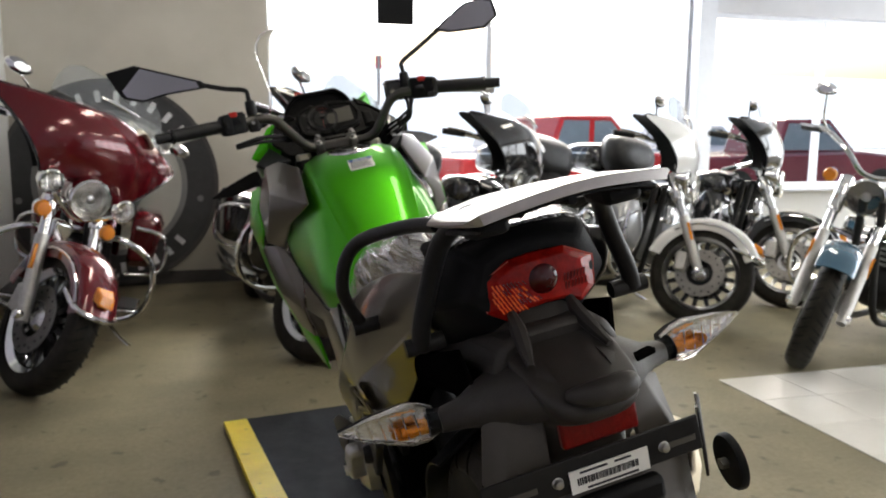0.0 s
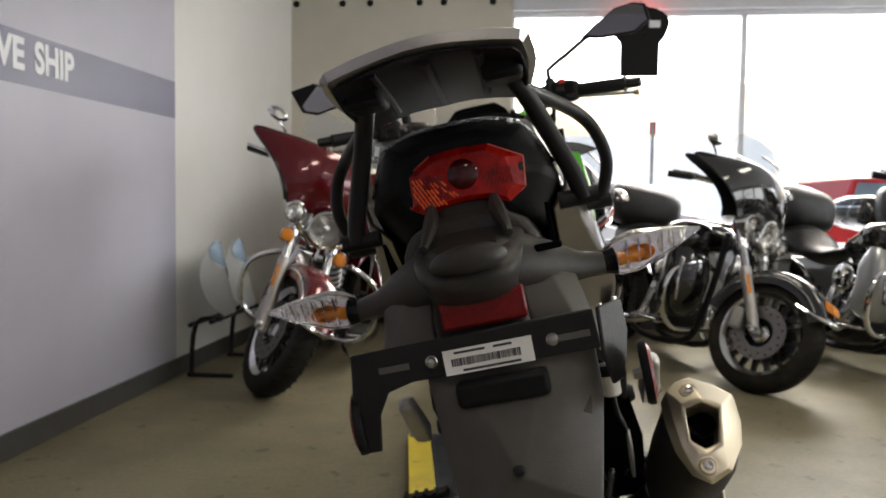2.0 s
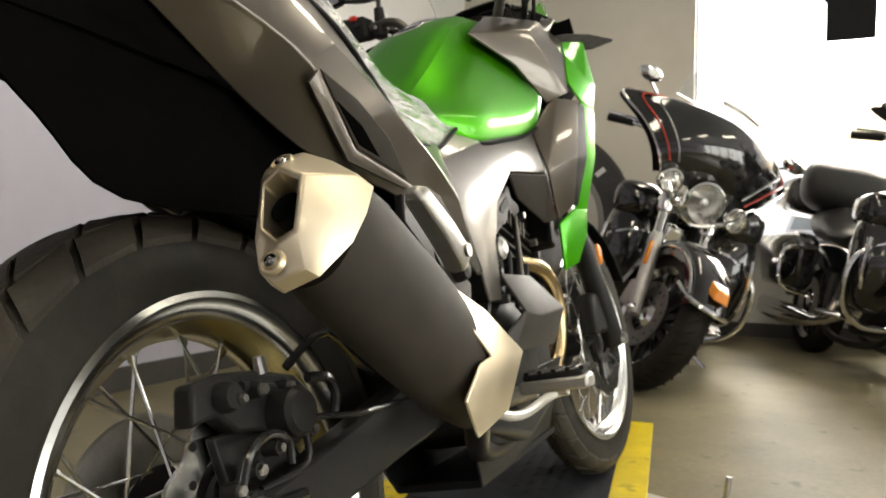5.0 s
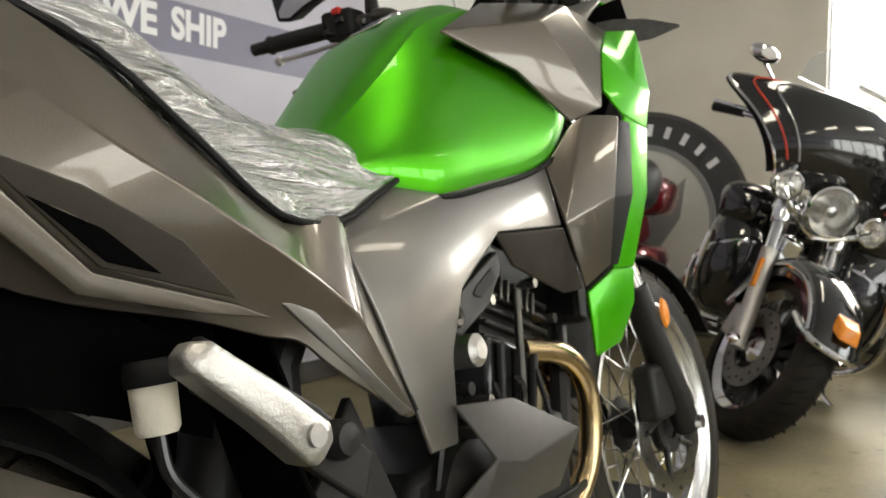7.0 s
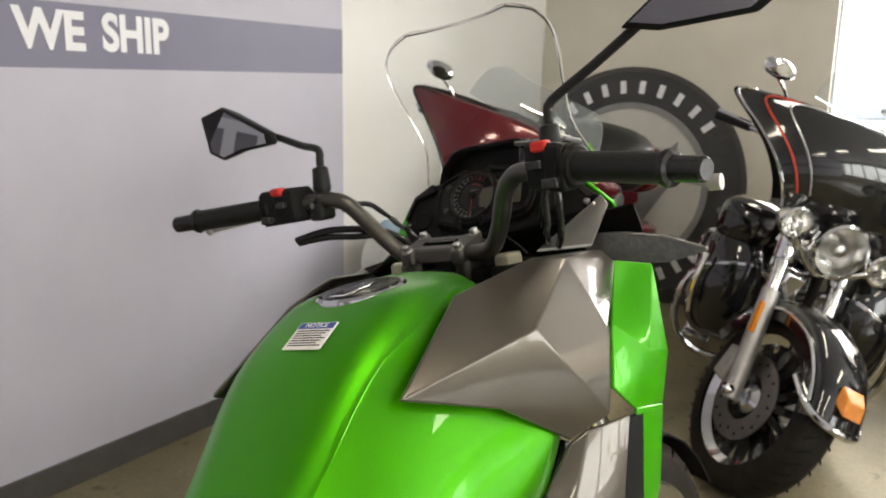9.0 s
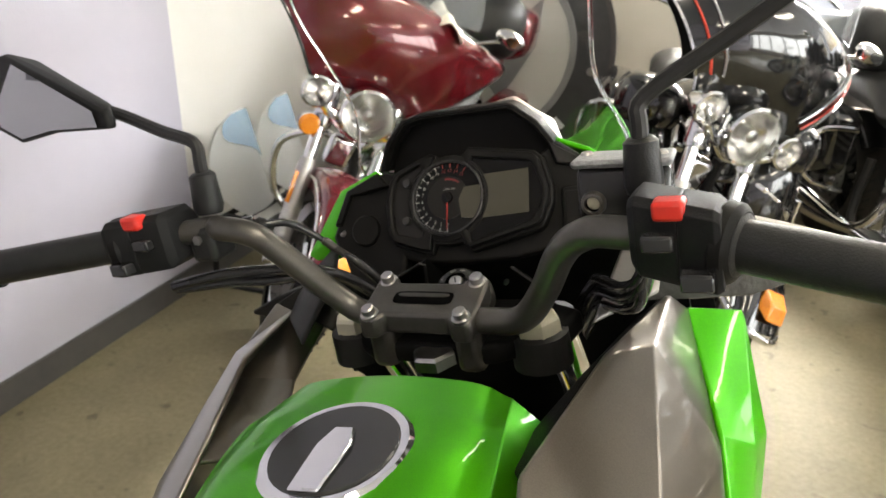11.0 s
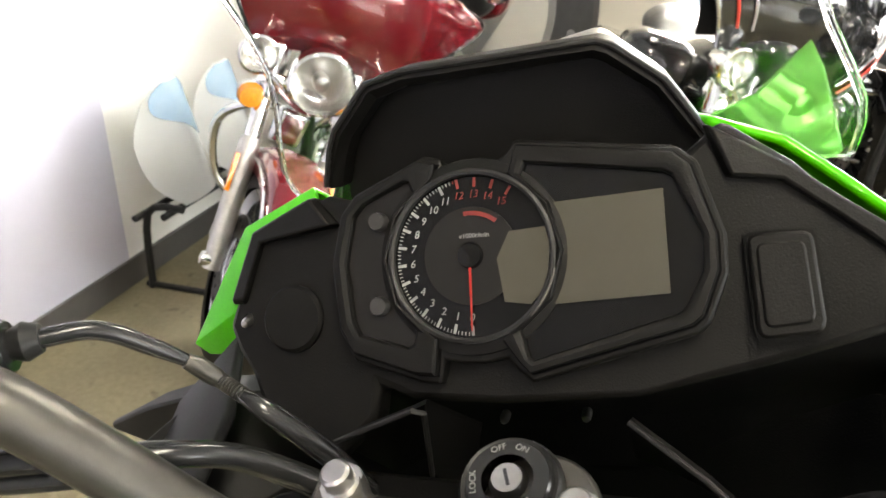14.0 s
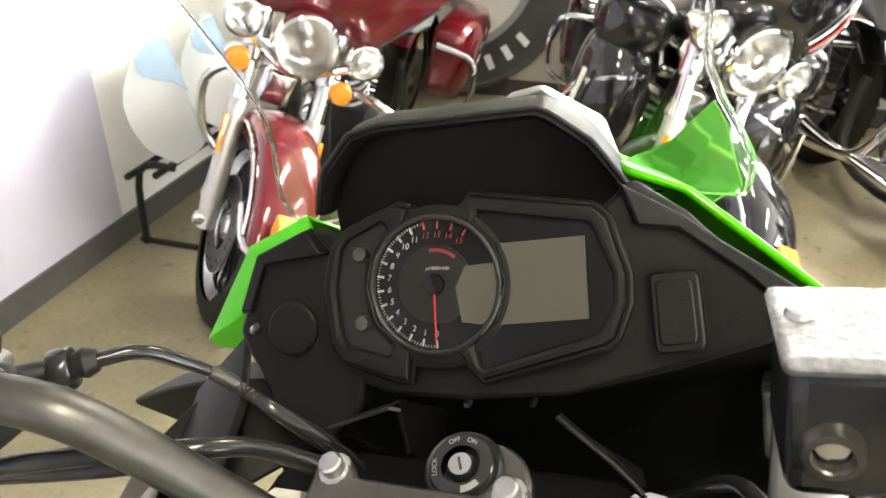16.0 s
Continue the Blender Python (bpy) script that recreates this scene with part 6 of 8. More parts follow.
for z, hw, y in ((1.19, .153, 1.295), (1.22, .156, 1.282), (1.28, .136, 1.262), (1.34, .142, 1.237), (1.385, .15, 1.218), (1.42, .148, 1.203), (1.445, .128, 1.195), (1.46, .09, 1.19)):
    rows.append([(0.007 + f * hw, y + 0.028 * (1 - f * f) - 0.01, z) for f in (-1, -0.6, -0.2, 0.2, 0.6, 1)])
part("windscreen", Geo().sheet(rows, 4, 4, 0.004, (0, 0.5, 1.2)), M["screen"], bike, "clear plastic windscreen")
edge = [Vector(r[0]) for r in rows] + [Vector(p) for p in rows[-1][1:-1]] + [Vector(r[-1]) for r in rows[::-1]]
part("screen_edge", Geo().tube(edge, 0.002, 6, 3), M["lens"], bike)
ind_f = new("front_indicator")
ind_f.parent = bike
for s, spans, mm in ((1, ((.16, 1.2, 1.09, .024, .014), (.22, 1.215, 1.085, .024, .018), (.27, 1.228, 1.076, .02, .016), (.322, 1.232, 1.068, .003, .004)), "smoke_lens"),
                     (-1, ((.17, 1.235, 1.075, .02, .014), (.24, 1.25, 1.062, .022, .016), (.3, 1.262, 1.046, .018, .014), (.36, 1.27, 1.034, .003, .004)), "fascia")):
    part("body", Geo().loft([[(s * x, y - d, z - h), (s * x, y + d, z - h * .6), (s * x, y + d, z + h * .8), (s * x, y - d, z + h)] for x, y, z, h, d in spans]), M[mm], ind_f, bevel=0.003)
# added black sheet; the dark beside the dash is put into its colour
panel("dark_fill", [(-.232, 1.265, 1.075), (-.2157, 1.268, 1.07), (-.1853, 1.27, 1.045), (-.12, 1.27, 1.045), (-.12, 1.26, .95), (-.22, 1.255, .95)], [(0, 1, 2, 5), (2, 3, 4, 5)], M["dash_plastic"], bike, sides=(1,))

# instrument panel
DP = Vector((0, 1.19, 1.19))
eu, ev, ew = Vector((1, 0, 0)), Vector((0, 0.5, 0.866)), Vector((0, -0.866, 0.5))
on_dash = lambda u, v, w: DP + eu * u + ev * v + ew * w
DM = Matrix(((1, 0, 0, DP.x), (0, ev.y, ew.y, DP.y), (0, ev.z, ew.z, DP.z), (0, 0, 0, 1)))
cl = new("instrument_panel")
cl.parent = bike
cov = [(-.163, -.028), (-.146, .012), (-.12, .028), (-.09, .036), (-.06, .028), (.05, .02), (.075, .03), (.1, .052), (.128, .032), (.158, .0), (.19, -.017), (.165, -.04), (.12, -.052), (.06, -.066), (0, -.069), (-.045, -.067), (-.062, -.06), (-.064, -.076), (-.09, -.099), (-.127, -.086), (-.1365, -.071), (-.144, -.055), (-.155, -.042)]
part("panel", Geo().prism(cov, lambda u, v, w: on_dash(u, v, -0.02 + w - 1.1 * max(0, abs(u) - .09) ** 1.0 * 0.25), 0.018), M["fascia"], cl, "charcoal plastic dash panel", bevel=0.004)
for wing in ([(.092, .05), (.1257, .03), (.1455, .0145), (.186, -.0145), (.172, -.019), (.1559, -.0035), (.1215, .0235), (.1, .026)], [(-.0975, .036), (-.1417, .0225), (-.1595, -.016), (-.1485, -.0165), (-.135, .0155), (-.0835, .0197)]):
    part("wing", Geo().loft([[on_dash(wcx + (u - wcx) * f, wcv + (v - wcv) * f, w - .27 * max(0, abs(u) - .09)) for u, v in wing] for f, w in ((1, -.012), (1.0, -.002), (.93, .003)) for wcx, wcv in [(sum(p[0] for p in wing) / len(wing), sum(p[1] for p in wing) / len(wing))]]), M["fascia"], cl, "creased dash shoulder", bevel=.0015, sharp=20)
part("wing_screw", Geo().lathe([(0, .004), (.0028, .0045), (.0046, .003), (.0052, 0)], (.171, -.0245, -.02), "z", 16).moved(DM), M["bolt"], cl)
part("screen_mount", Geo().loft([[(.02, 1.29, 1.2), (.085, 1.29, 1.2), (.075, 1.29, 1.245), (.046, 1.29, 1.272), (.02, 1.29, 1.268)], [(.03, 1.34, 1.19), (.085, 1.34, 1.19), (.075, 1.34, 1.23), (.046, 1.34, 1.25), (.03, 1.34, 1.25)]]), M["alu"], bike, "pale screen mount behind the hood", bevel=.004)
part("panel_lower", Geo().sheet([[(x, 1.178 + abs(x) * .12, 1.132 + max(0, x - .1) * .1) for x in (-.14, -.07, 0, .08, .17, .235)], [(x, 1.222 + abs(x) * .05, 1.085) for x in (-.15, -.07, 0, .08, .17, .235)], [(x, 1.24, 1.03) for x in (-.15, -.07, 0, .08, .17, .235)]], 3, 3, .004, (0, 1.3, 1.2)), M["dash_plastic"], cl, "black plate under the dash")
# added black baffle; hides the lit chin so the hollow reads dark
part("dash_baffle", Geo().sheet([[(x, 1.262 - abs(x) * .2, 1.085) for x in (-.17, -.08, 0, .1, .21)], [(x, 1.25 - abs(x) * .3, 1.0) for x in (-.17, -.08, 0, .1, .21)], [(x, 1.22 - abs(x) * .3, .9) for x in (-.15, -.08, 0, .08, .15)]], 3, 2, .004, (0, 1.5, 1.0)), M["dash_plastic"], cl, "black baffle added to keep the space under the dash dark")
hood = [(-.109, 1.214), (-.1015, 1.234), (-.0955, 1.2445), (-.0715, 1.2665), (-.05, 1.27), (.0485, 1.2695), (.0552, 1.2665), (.0775, 1.247), (.0945, 1.2185)]
hood_in = [(-.0995, 1.21), (-.0935, 1.2245), (-.087, 1.235), (-.0685, 1.2525), (-.054, 1.2575), (.041, 1.2575), (.0475, 1.255), (.0685, 1.239), (.0855, 1.2145)]
hood_in = [(q + (u - q) * .45, r + (v - r) * .45) for (u, v), (q, r) in zip(hood, hood_in)]
part("hood", Geo().sheet([[(u, 1.247, v) for u, v in hood], [(u * .98, 1.275, 1.19 + (v - 1.19) * .99) for u, v in hood], [(u * .88, 1.3, 1.19 + (v - 1.19) * .72) for u, v in hood]], 1, 2, 0.004, (0, 1.27, 1.15)), M["fascia"], cl, "matt black instrument hood", bevel=0.0015)
part("hood_lip", Geo().sheet([[(u, 1.2455, v) for u, v in hood], [(u * .6 + q * .4, 1.2465, v * .6 + r * .4) for (u, v), (q, r) in zip(hood, hood_in)], [(u, 1.252, v) for u, v in hood_in], [(u * .99, 1.262, v - .001) for u, v in hood_in]], 1, 1, 0.002, (0, 1.3, 1.2)), M["fascia"], cl, "broad slanted hood lip", sharp=20)
part("hood_back", Geo().prism(hood_in + [(.09, 1.19), (-.105, 1.19)], lambda u, v, w: (u, 1.262 + w + (v - 1.19) * .1, v), 0.004), M["fascia"], cl)
part("hood_bead", Geo().tube([(u, 1.2455, v) for u, v in hood], 0.0016, 8, 0), M["satin_black"], cl, "thin bead round the hood")
GC = (-.0105, -.0017)
ga = lambda r, d: (GC[0] + r * math.cos(radians(d)), GC[1] + r * math.sin(radians(d)))
skirt = [(-.0835, -.0015), (-.0785, .0228), (-.0705, .0325), (-.0335, .048), (-.0245, .0455), *[ga(.0462, d) for d in (108, 96, 84, 72)], (.0085, .0475), (.0112, .0507), (.081, .0397), (.0897, .0322), (.0992, 0),
         (.0988, -.0158), (.091, -.0352), (.086, -.0402), (.0155, -.0592), (.0085, -.0535), *[ga(.049, d) for d in (288, 276, 264, 252)], (-.0275, -.0595), (-.0375, -.0585), (-.0715, -.0478), (-.0795, -.0335)]
part("bezel", Geo().prism(skirt, lambda u, v, w: on_dash(u, v, -.008 + w), 0.0135), M["fascia"], cl, "stepped dash bezel", bevel=0.0024)
LO = [(-.0797, -.0015), (-.0751, .0212), (-.0678, .0296), (-.0332, .0443), (-.0265, .0424), ga(.041, 116), ga(.041, 150), ga(.041, 180), ga(.041, 210), ga(.041, 246), (-.029, -.0555), (-.0375, -.0548), (-.0692, -.0444), (-.076, -.0319)]
LI = [(-.0732, -.0019), (-.0689, .0207), (-.0637, .0266), (-.043, .0355), (-.0402, .0345), (-.0378, .029), ga(.0428, 150), ga(.0428, 180), ga(.0428, 210), (-.0375, -.0345), (-.0385, -.0405), (-.0418, -.0425), (-.0662, -.036), (-.0695, -.0295)]
RO = [ga(.041, 62), (.0129, .0469), (.0799, .0362), (.0866, .0299), (.0953, -.0001), (.0951, -.0148), (.0879, -.0332), (.0837, -.0366), (.0157, -.055), (.0114, -.0505), ga(.041, 290), ga(.041, 330), ga(.041, 0), ga(.041, 30)]
RI = [(.0143, .033), (.0163, .0385), (.0752, .0286), (.0792, .0263), (.09, .0003), (.0893, -.0145), (.0819, -.0288), (.079, -.0315), (.0172, -.0495), (.0148, -.048), (.0125, -.036), ga(.0428, 330), ga(.0428, 0), ga(.0428, 30)]
for outer, inner in ((LO, LI), (RO, RI)):
    mix_ = lambda k: [(u * (1 - k) + q * k, v * (1 - k) + r * k) for (u, v), (q, r) in zip(outer, inner)]
    part("bezel_frame", Geo().loft([[on_dash(u, v, w) for u, v in mix_(k)] for k, w in ((0, .004), (0, .0095), (.1, .0108), (.55, .0112), (.9, .0104), (1, .0092), (1, .0045))], False), M["fascia"], cl, "raised frame round the gauge windows", sharp=25)
    part("frame_groove", Geo().tube([on_dash(u, v, .0058) for u, v in outer + outer[:1]], .0011, 6, 0), M["liner"], cl)
part("gauge_collar", Geo().lathe([(.0395, .004), (.0395, .0085), (.0448, .0075), (.0452, .004)], (GC[0], GC[1], 0), "z", 64).moved(DM), M["fascia"], cl)
# thin grey arc standing in for a glint on the ring
part("gauge_glint", Geo().tube([on_dash(-.0105 + .0398 * math.cos(radians(a)), -.0017 + .0398 * math.sin(radians(a)), .0112) for a in range(-46, -10, 5)], [.0003] + [.0006] * 6 + [.0003], 8, 0), M["bar"], cl, "grey sliver put in for the glint on the gauge ring")
part("left_window", Geo().prism(LI, lambda u, v, w: on_dash(u, v, .005 + w), .0012), M["dial_in"], cl)
part("right_window", Geo().prism(RI, lambda u, v, w: on_dash(u, v, .005 + w), .0012), M["dial"], cl)
part("display", Geo().prism([(.027, .0195), (.0753, .0212), (.0757, -.0232), (.0245, -.0255), (.031, -.0017)], lambda u, v, w: on_dash(u, v, .007 + w), .0006), M["lcd"], cl, "unlit grey-green display")
circ = lambda r, k=48, c=GC: [(c[0] + r * math.cos(i * math.tau / k), c[1] + r * math.sin(i * math.tau / k)) for i in range(k)]
part("gauge_ring", Geo().lathe([(.0372, .004), (.0372, .0108), (.0384, .0114), (.0398, .0108), (.0402, .004)], (GC[0], GC[1], 0), "z", 56).moved(DM), M["satin_black"], cl)
part("dial_face", Geo().prism(circ(.038), lambda u, v, w: on_dash(u, v, .007 + w), .0008), M["dial"], cl)
part("dial_inner", Geo().prism(circ(.0225), lambda u, v, w: on_dash(u, v, .0078 + w), .0006), M["dial_in"], cl)
part("small_display", Geo().prism([(.002, -.004), (.008, .008), (.0245, .009), (.0265, 0), (.024, -.018), (.017, -.025), (.005, -.0235)], lambda u, v, w: on_dash(u, v, .0084 + w), .0006), M["lcd"], cl)
for v in (.0175, -.0228):
    part("button", Geo().lathe([(0, .0115), (.004, .0113), (.0046, .009), (.0046, .006)], (-.0562, v, 0), "z", 20).moved(DM), M["knob"], cl)
tick = Geo()
tred = Geo()
for i in range(0, 76):
    a = radians(270 - i * 14.2 / 5)
    big = i % 5 == 0
    g = tred if i >= 59 else tick
    if i >= 60 and not big:
        continue
    r0, r1, hw = (.0318, .0362, .0007) if big else (.0346, .0362, .00025)
    c, s = math.cos(a), math.sin(a)
    g.add([on_dash(GC[0] + r * c - q * s, GC[1] + r * s + q * c, .0081) for r, q in ((r0, -hw), (r1, -hw), (r1, hw), (r0, hw))], [(0, 1, 2, 3)])
tagged(part("tick_mark", tick, M["dwhite"], cl), kind="stuff")
tagged(part("red_tick_mark", tred, M["dimred"], cl), kind="stuff")
SLANT = Matrix(((1, .22, 0, 0), (0, 1, 0, 0), (0, 0, 1, 0), (0, 0, 0, 1)))
for i in range(16):
    a = radians(270 - i * 14.2)
    lettering("numeral", str(i), .0049, DM @ Matrix.Translation((GC[0] + .0283 * math.cos(a), GC[1] + .0283 * math.sin(a), .0082)) @ SLANT, M["dimred"] if i >= 12 else M["dwhite"], cl, .0001)
lettering("unit_text", "x1000r/min", .0031, DM @ Matrix.Translation((GC[0] + .002, GC[1] + .009, .0086)), M["dwhite"], cl, .0001)
pa = [(GC[0] + r * math.cos(radians(a)), GC[1] + r * math.sin(radians(a))) for r, seq in ((.0205, range(98, 44, -6)), (.0185, range(50, 104, 6))) for a in seq]
part("red_arc", Geo().prism(pa, lambda u, v, w: on_dash(u, v, .0086 + w), .0003), M["dimred"], cl)
part("needle", Geo().prism([(GC[0] - .0006, GC[1] - .004), (GC[0] + .0006, GC[1] - .004), (GC[0] + .0004, GC[1] - .034), (GC[0] - .0002, GC[1] - .034)], lambda u, v, w: on_dash(u, v, .0095 + w), .0005), M["dred"], cl)
part("needle_hub", Geo().lathe([(0, .0115), (.0055, .011), (.0062, .0085)], (GC[0], GC[1], 0), "z", 24).moved(DM), M["dial"], cl)
part("blank_cover", Geo().lathe([(0, .0022), (.0155, .0022), (.0172, .0005), (.0172, -.004)], (-.112, -.026, -.006), "z", 32).moved(DM), M["fascia"], cl)
so = lambda f, g: [(.119 + (u - .119) * f, -.021 + (v + .021) * g) for u, v in ((.1065, -.003), (.108, -.0005), (.111, 0), (.1275, 0), (.1305, -.001), (.1315, -.004), (.1335, -.036), (.1325, -.04), (.1295, -.0415), (.112, -.043), (.109, -.042), (.108, -.039))]
part("socket_recess", Geo().prism(so(1.1, 1.06), lambda u, v, w: on_dash(u, v, -.0068 + w), .005), M["dash_plastic"], cl)
part("socket_frame", Geo().prism(so(1, 1), lambda u, v, w: on_dash(u, v, -.005 + w), .006), M["fascia"], cl, bevel=0.0016)
part("socket_cover", Geo().prism(so(.74, .8), lambda u, v, w: on_dash(u, v, .0 + w), .0025), M["fascia"], cl, "closed socket cover", bevel=0.001)
for p in ((-.023, 1.219, 1.078), (.023, 1.217, 1.081), (.182, 1.19, 1.154), (-.146, 1.19, 1.16)):
    part("screw", Geo().lathe([(0, -.004), (.002, -.0036), (.0028, -.001), (.0028, .004)], p, "y", 10), M["bolt"], cl)

# ignition
ig = new("ignition_switch")
ig.parent = bike
IM = Matrix.Translation((0.014, 1.106, 1.125)) @ pose(0, 0, 0, 22) @ Matrix.Scale(.86, 4)
part("outer_ring", Geo().lathe([(.0245, -.03), (.0245, .003), (.0225, .007), (.0205, .006)], (0, 0, 0), "z", 36).moved(IM), M["satin_black"], ig)
part("barrel", Geo().lathe([(.021, -.03), (.021, .006), (.019, .01), (.012, .0105)], (0, 0, 0), "z", 32).moved(IM), M["black_gloss"], ig)
part("key_slot", Geo().lathe([(.009, .007), (.007, .0115), (0, .0115)], (0, 0, 0), "z", 24).moved(IM), M["bolt"], ig)
part("keyway", Geo().box((0, 0, .0118), (.0016, .008, .0008), pose(0, 0, 0, 0, 0, 20).to_3x3()).moved(IM), M["ink"], ig)
part("collar", Geo().lathe([(.0, -.026), (.027, -.02), (.028, -.003), (.026, .0), (.0, .0)], (.013, -.008, 0), "z", 36).moved(IM), M["bar"], ig, "grey cast collar", bevel=0.001)
for txt, a, r in (("OFF", 112, .0155), ("ON", 70, .0155), ("LOCK", 190, .0155)):
    lettering("switch_text", txt, .0042, IM @ Matrix.Translation((r * math.cos(radians(a)), r * math.sin(radians(a)), .0112)) @ pose(0, 0, 0, 0, 0, a - 90), M["dwhite"], ig, .0001)
part("lock_mark", Geo().prism([(r * math.cos(radians(a)), r * math.sin(radians(a))) for r, q in ((.0175, range(280, 325, 8)), (.0135, range(320, 275, -8))) for a in q], lambda u, v, w: IM @ Vector((u, v, .0105 + w)), .0006), M["dwhite"], ig)

for sx, pts in ((-1, ((-.09, 1.151, 1.111), (-.036, 1.138, 1.139), (-.0315, 1.139, 1.137), (-.047, 1.163, 1.083))), (1, ((.055, 1.15, 1.125), (.063, 1.144, 1.122), (.085, 1.131, 1.111), (.1, 1.122, 1.1)))):
    lug = new("key_guard_bracket")
    lug.parent = bike
    part("edge", Geo().tube(pts, .0014, 8, 0), M["satin_black"], lug)
    part("plate", Geo().sheet([[(x, y + .003, z - .001) for x, y, z in pts], [(x * .9, 1.19, z - .05) for x, y, z in pts]], 2, 1, .002, (0, 1.3, 1.2)), M["dash_plastic"], lug)

# handlebar and controls
hb = new("handlebar")
hb.parent, hb.matrix_local = bike, Matrix.Translation((0, 0, 1.19)) @ pose(0, 0, 0, 0, 1.6, 0) @ Matrix.Translation((0, 0, -1.2)) @ STEER
left = [(.0, 1.055, 1.128), (.06, 1.055, 1.13), (.09, 1.052, 1.15), (.125, 1.037, 1.195), (.147, 1.027, 1.22), (.18, 1.022, 1.229), (.214, 1.018, 1.228), (.43, .921, 1.222)]
right = [(.0, 1.055, 1.128), (.065, 1.052, 1.129), (.1, 1.042, 1.137), (.127, 1.028, 1.168), (.15, 1.012, 1.206), (.17, 1.002, 1.224), (.2, .99, 1.231), (.3, .962, 1.227), (.43, .922, 1.212)]
part("bar", Geo().tube([(-x, y, z) for x, y, z in left[:0:-1]] + right, .0118, 16, 5), M["bar"], hb, "grey anodised handlebar tube")
part("clamp", Geo().prism([(-.057, -.024), (-.053, -.028), (-.038, -.028), (-.032, -.02), (.032, -.02), (.038, -.028), (.053, -.028), (.057, -.024), (.057, .024), (.053, .028), (.038, .028), (.032, .02), (-.032, .02), (-.038, .028), (-.053, .028), (-.057, .024)], lambda u, v, w: (u, 1.058 + v, 1.126 + v * .35 + w), .02), M["bar"], hb, "grey cast bar clamp", bevel=0.006)
# dark patch on the clamp, its colour the shade of the open slot
part("clamp_slot_shade", Geo().prism(rounded(0, 0, .03, .0075, lambda u, v: (u, v), 28, 5.0), lambda u, v, w: (u, 1.058 + v, 1.1445 + v * .35 + w), .0022), M["liner"], hb, "dark rounded patch for the open slot in the clamp")
part("slot_bar", Geo().prism(rounded(0, .0028, .026, .0022, lambda u, v: (u, v), 20, 4.0), lambda u, v, w: (u, 1.058 + v, 1.1462 + v * .35 + w), .001), M["bar"], hb)
for s in (-1, 1):
    part("riser", Geo().box((s * .044, 1.062, 1.105), (.026, .044, .05)), M["bar"], hb, bevel=0.008)
    for y, z in ((1.037, 1.139), (1.08, 1.153)):
        part("bolt", Geo().lathe([(0, .008), (.005, .008), (.0062, .0068), (.0064, .001), (.0088, .0005), (.0092, -.002)], (0, 0, 0), "z", 12).moved(Matrix.Translation((s * .046, y, z)) @ pose(0, 0, 0, 18)), M["bolt"], hb)
    run = right if s > 0 else left
    d = (Vector(run[-1]) - Vector(run[-2])).normalized()
    P0 = Vector((.3, .962, 1.227)) if s > 0 else Vector((.3, .979, 1.2256))
    flip = lambda p: (s * p.x, p.y, p.z)
    at = lambda k: flip(P0 + d * k)
    ks = [-.02, -.018] + [-.012 + k * .0035 for k in range(31)] + [.1, .102]
    gp = Geo().tube([at(k) for k in ks], [.02, .0168] + [.0168 if k % 2 else .0165 for k in range(31)] + [.0172, .0195], 20, 0)
    part("grip", gp, M["grip"], hb, "black rubber grip with a fine pattern")
    part("bar_end", Geo().tube([at(.1), at(.106), at(.108), at(.141), at(.144)], [.0195, .0185, .0135, .0128, .0105], 18, 0), M["black_gloss"], hb)
    ring = lambda k, f: [Vector(at(k)) + Vector((0, y * f, z * f)) for y, z in ((-.026, -.02), (-.022, -.027), (.016, -.027), (.023, -.02), (.023, .016), (.014, .026), (-.02, .027), (-.026, .022))]
    sw_ = part("switch_housing", Geo().loft([ring(k, f) for k, f in ((-.092, .8), (-.086, 1), (-.0585, 1.0), (-.0575, .96), (-.0565, 1.0), (-.034, 1), (-.03, .9))]), M["black_plastic"], hb, "boxy black switch housing", bevel=0.003)
    part("housing_collar", Geo().tube([at(-.034), at(-.031), at(-.024), at(-.02)], [.024, .0265, .0255, .021], 24, 0), M["fascia"], hb)
    part("rocker", Geo().box(Vector(at(-.062)) + Vector((0, -.021, .023)), (.02, .017, .013)), M["redsw"], hb, "red switch", bevel=0.003)
    part("button", Geo().box(Vector(at(-.07)) + Vector((0, -.029, .002)), (.02, .01, .011)), M["black_gloss"], hb, bevel=0.002)
    part("button", Geo().box(Vector(at(-.045)) + Vector((0, -.029, -.017)), (.02, .014, .012)), M["black_gloss"], hb, bevel=0.002)
    lv = [Vector(at(-.1)) + Vector((0, .03, -.004)), Vector(at(-.05)) + Vector((0, .058, -.006)), Vector(at(.05)) + Vector((0, .062, -.012)), Vector(at(.125)) + Vector((0, .05, -.018))]
    part("lever", Geo().tube(lv, [.008, .0065, .006, .0055], 10, 4, flat=0.7).tube([lv[-1], lv[-1] + Vector((s * .012, 0, 0))], .0085, 12, 0), M["castalu"], hb, "silver lever")
    px, py, pz = (.235, 1.0, 1.226) if s > 0 else (-.2, 1.028, 1.216)
    part("lever_perch", Geo().box((px, py, pz), (.03, .034, .036)), M["satin_black"], hb, bevel=0.006)
    part("perch_bolt", Geo().cyl((px, py - .02, pz + .006), (px, py - .014, pz + .006), .0048, n=6), M["bolt"], hb)
part("perch_arm", Geo().tube([(-.2, 1.032, 1.222), (-.192, 1.05, 1.219), (-.181, 1.061, 1.216)], [.0095, .007, .006], 12), M["satin_black"], hb)
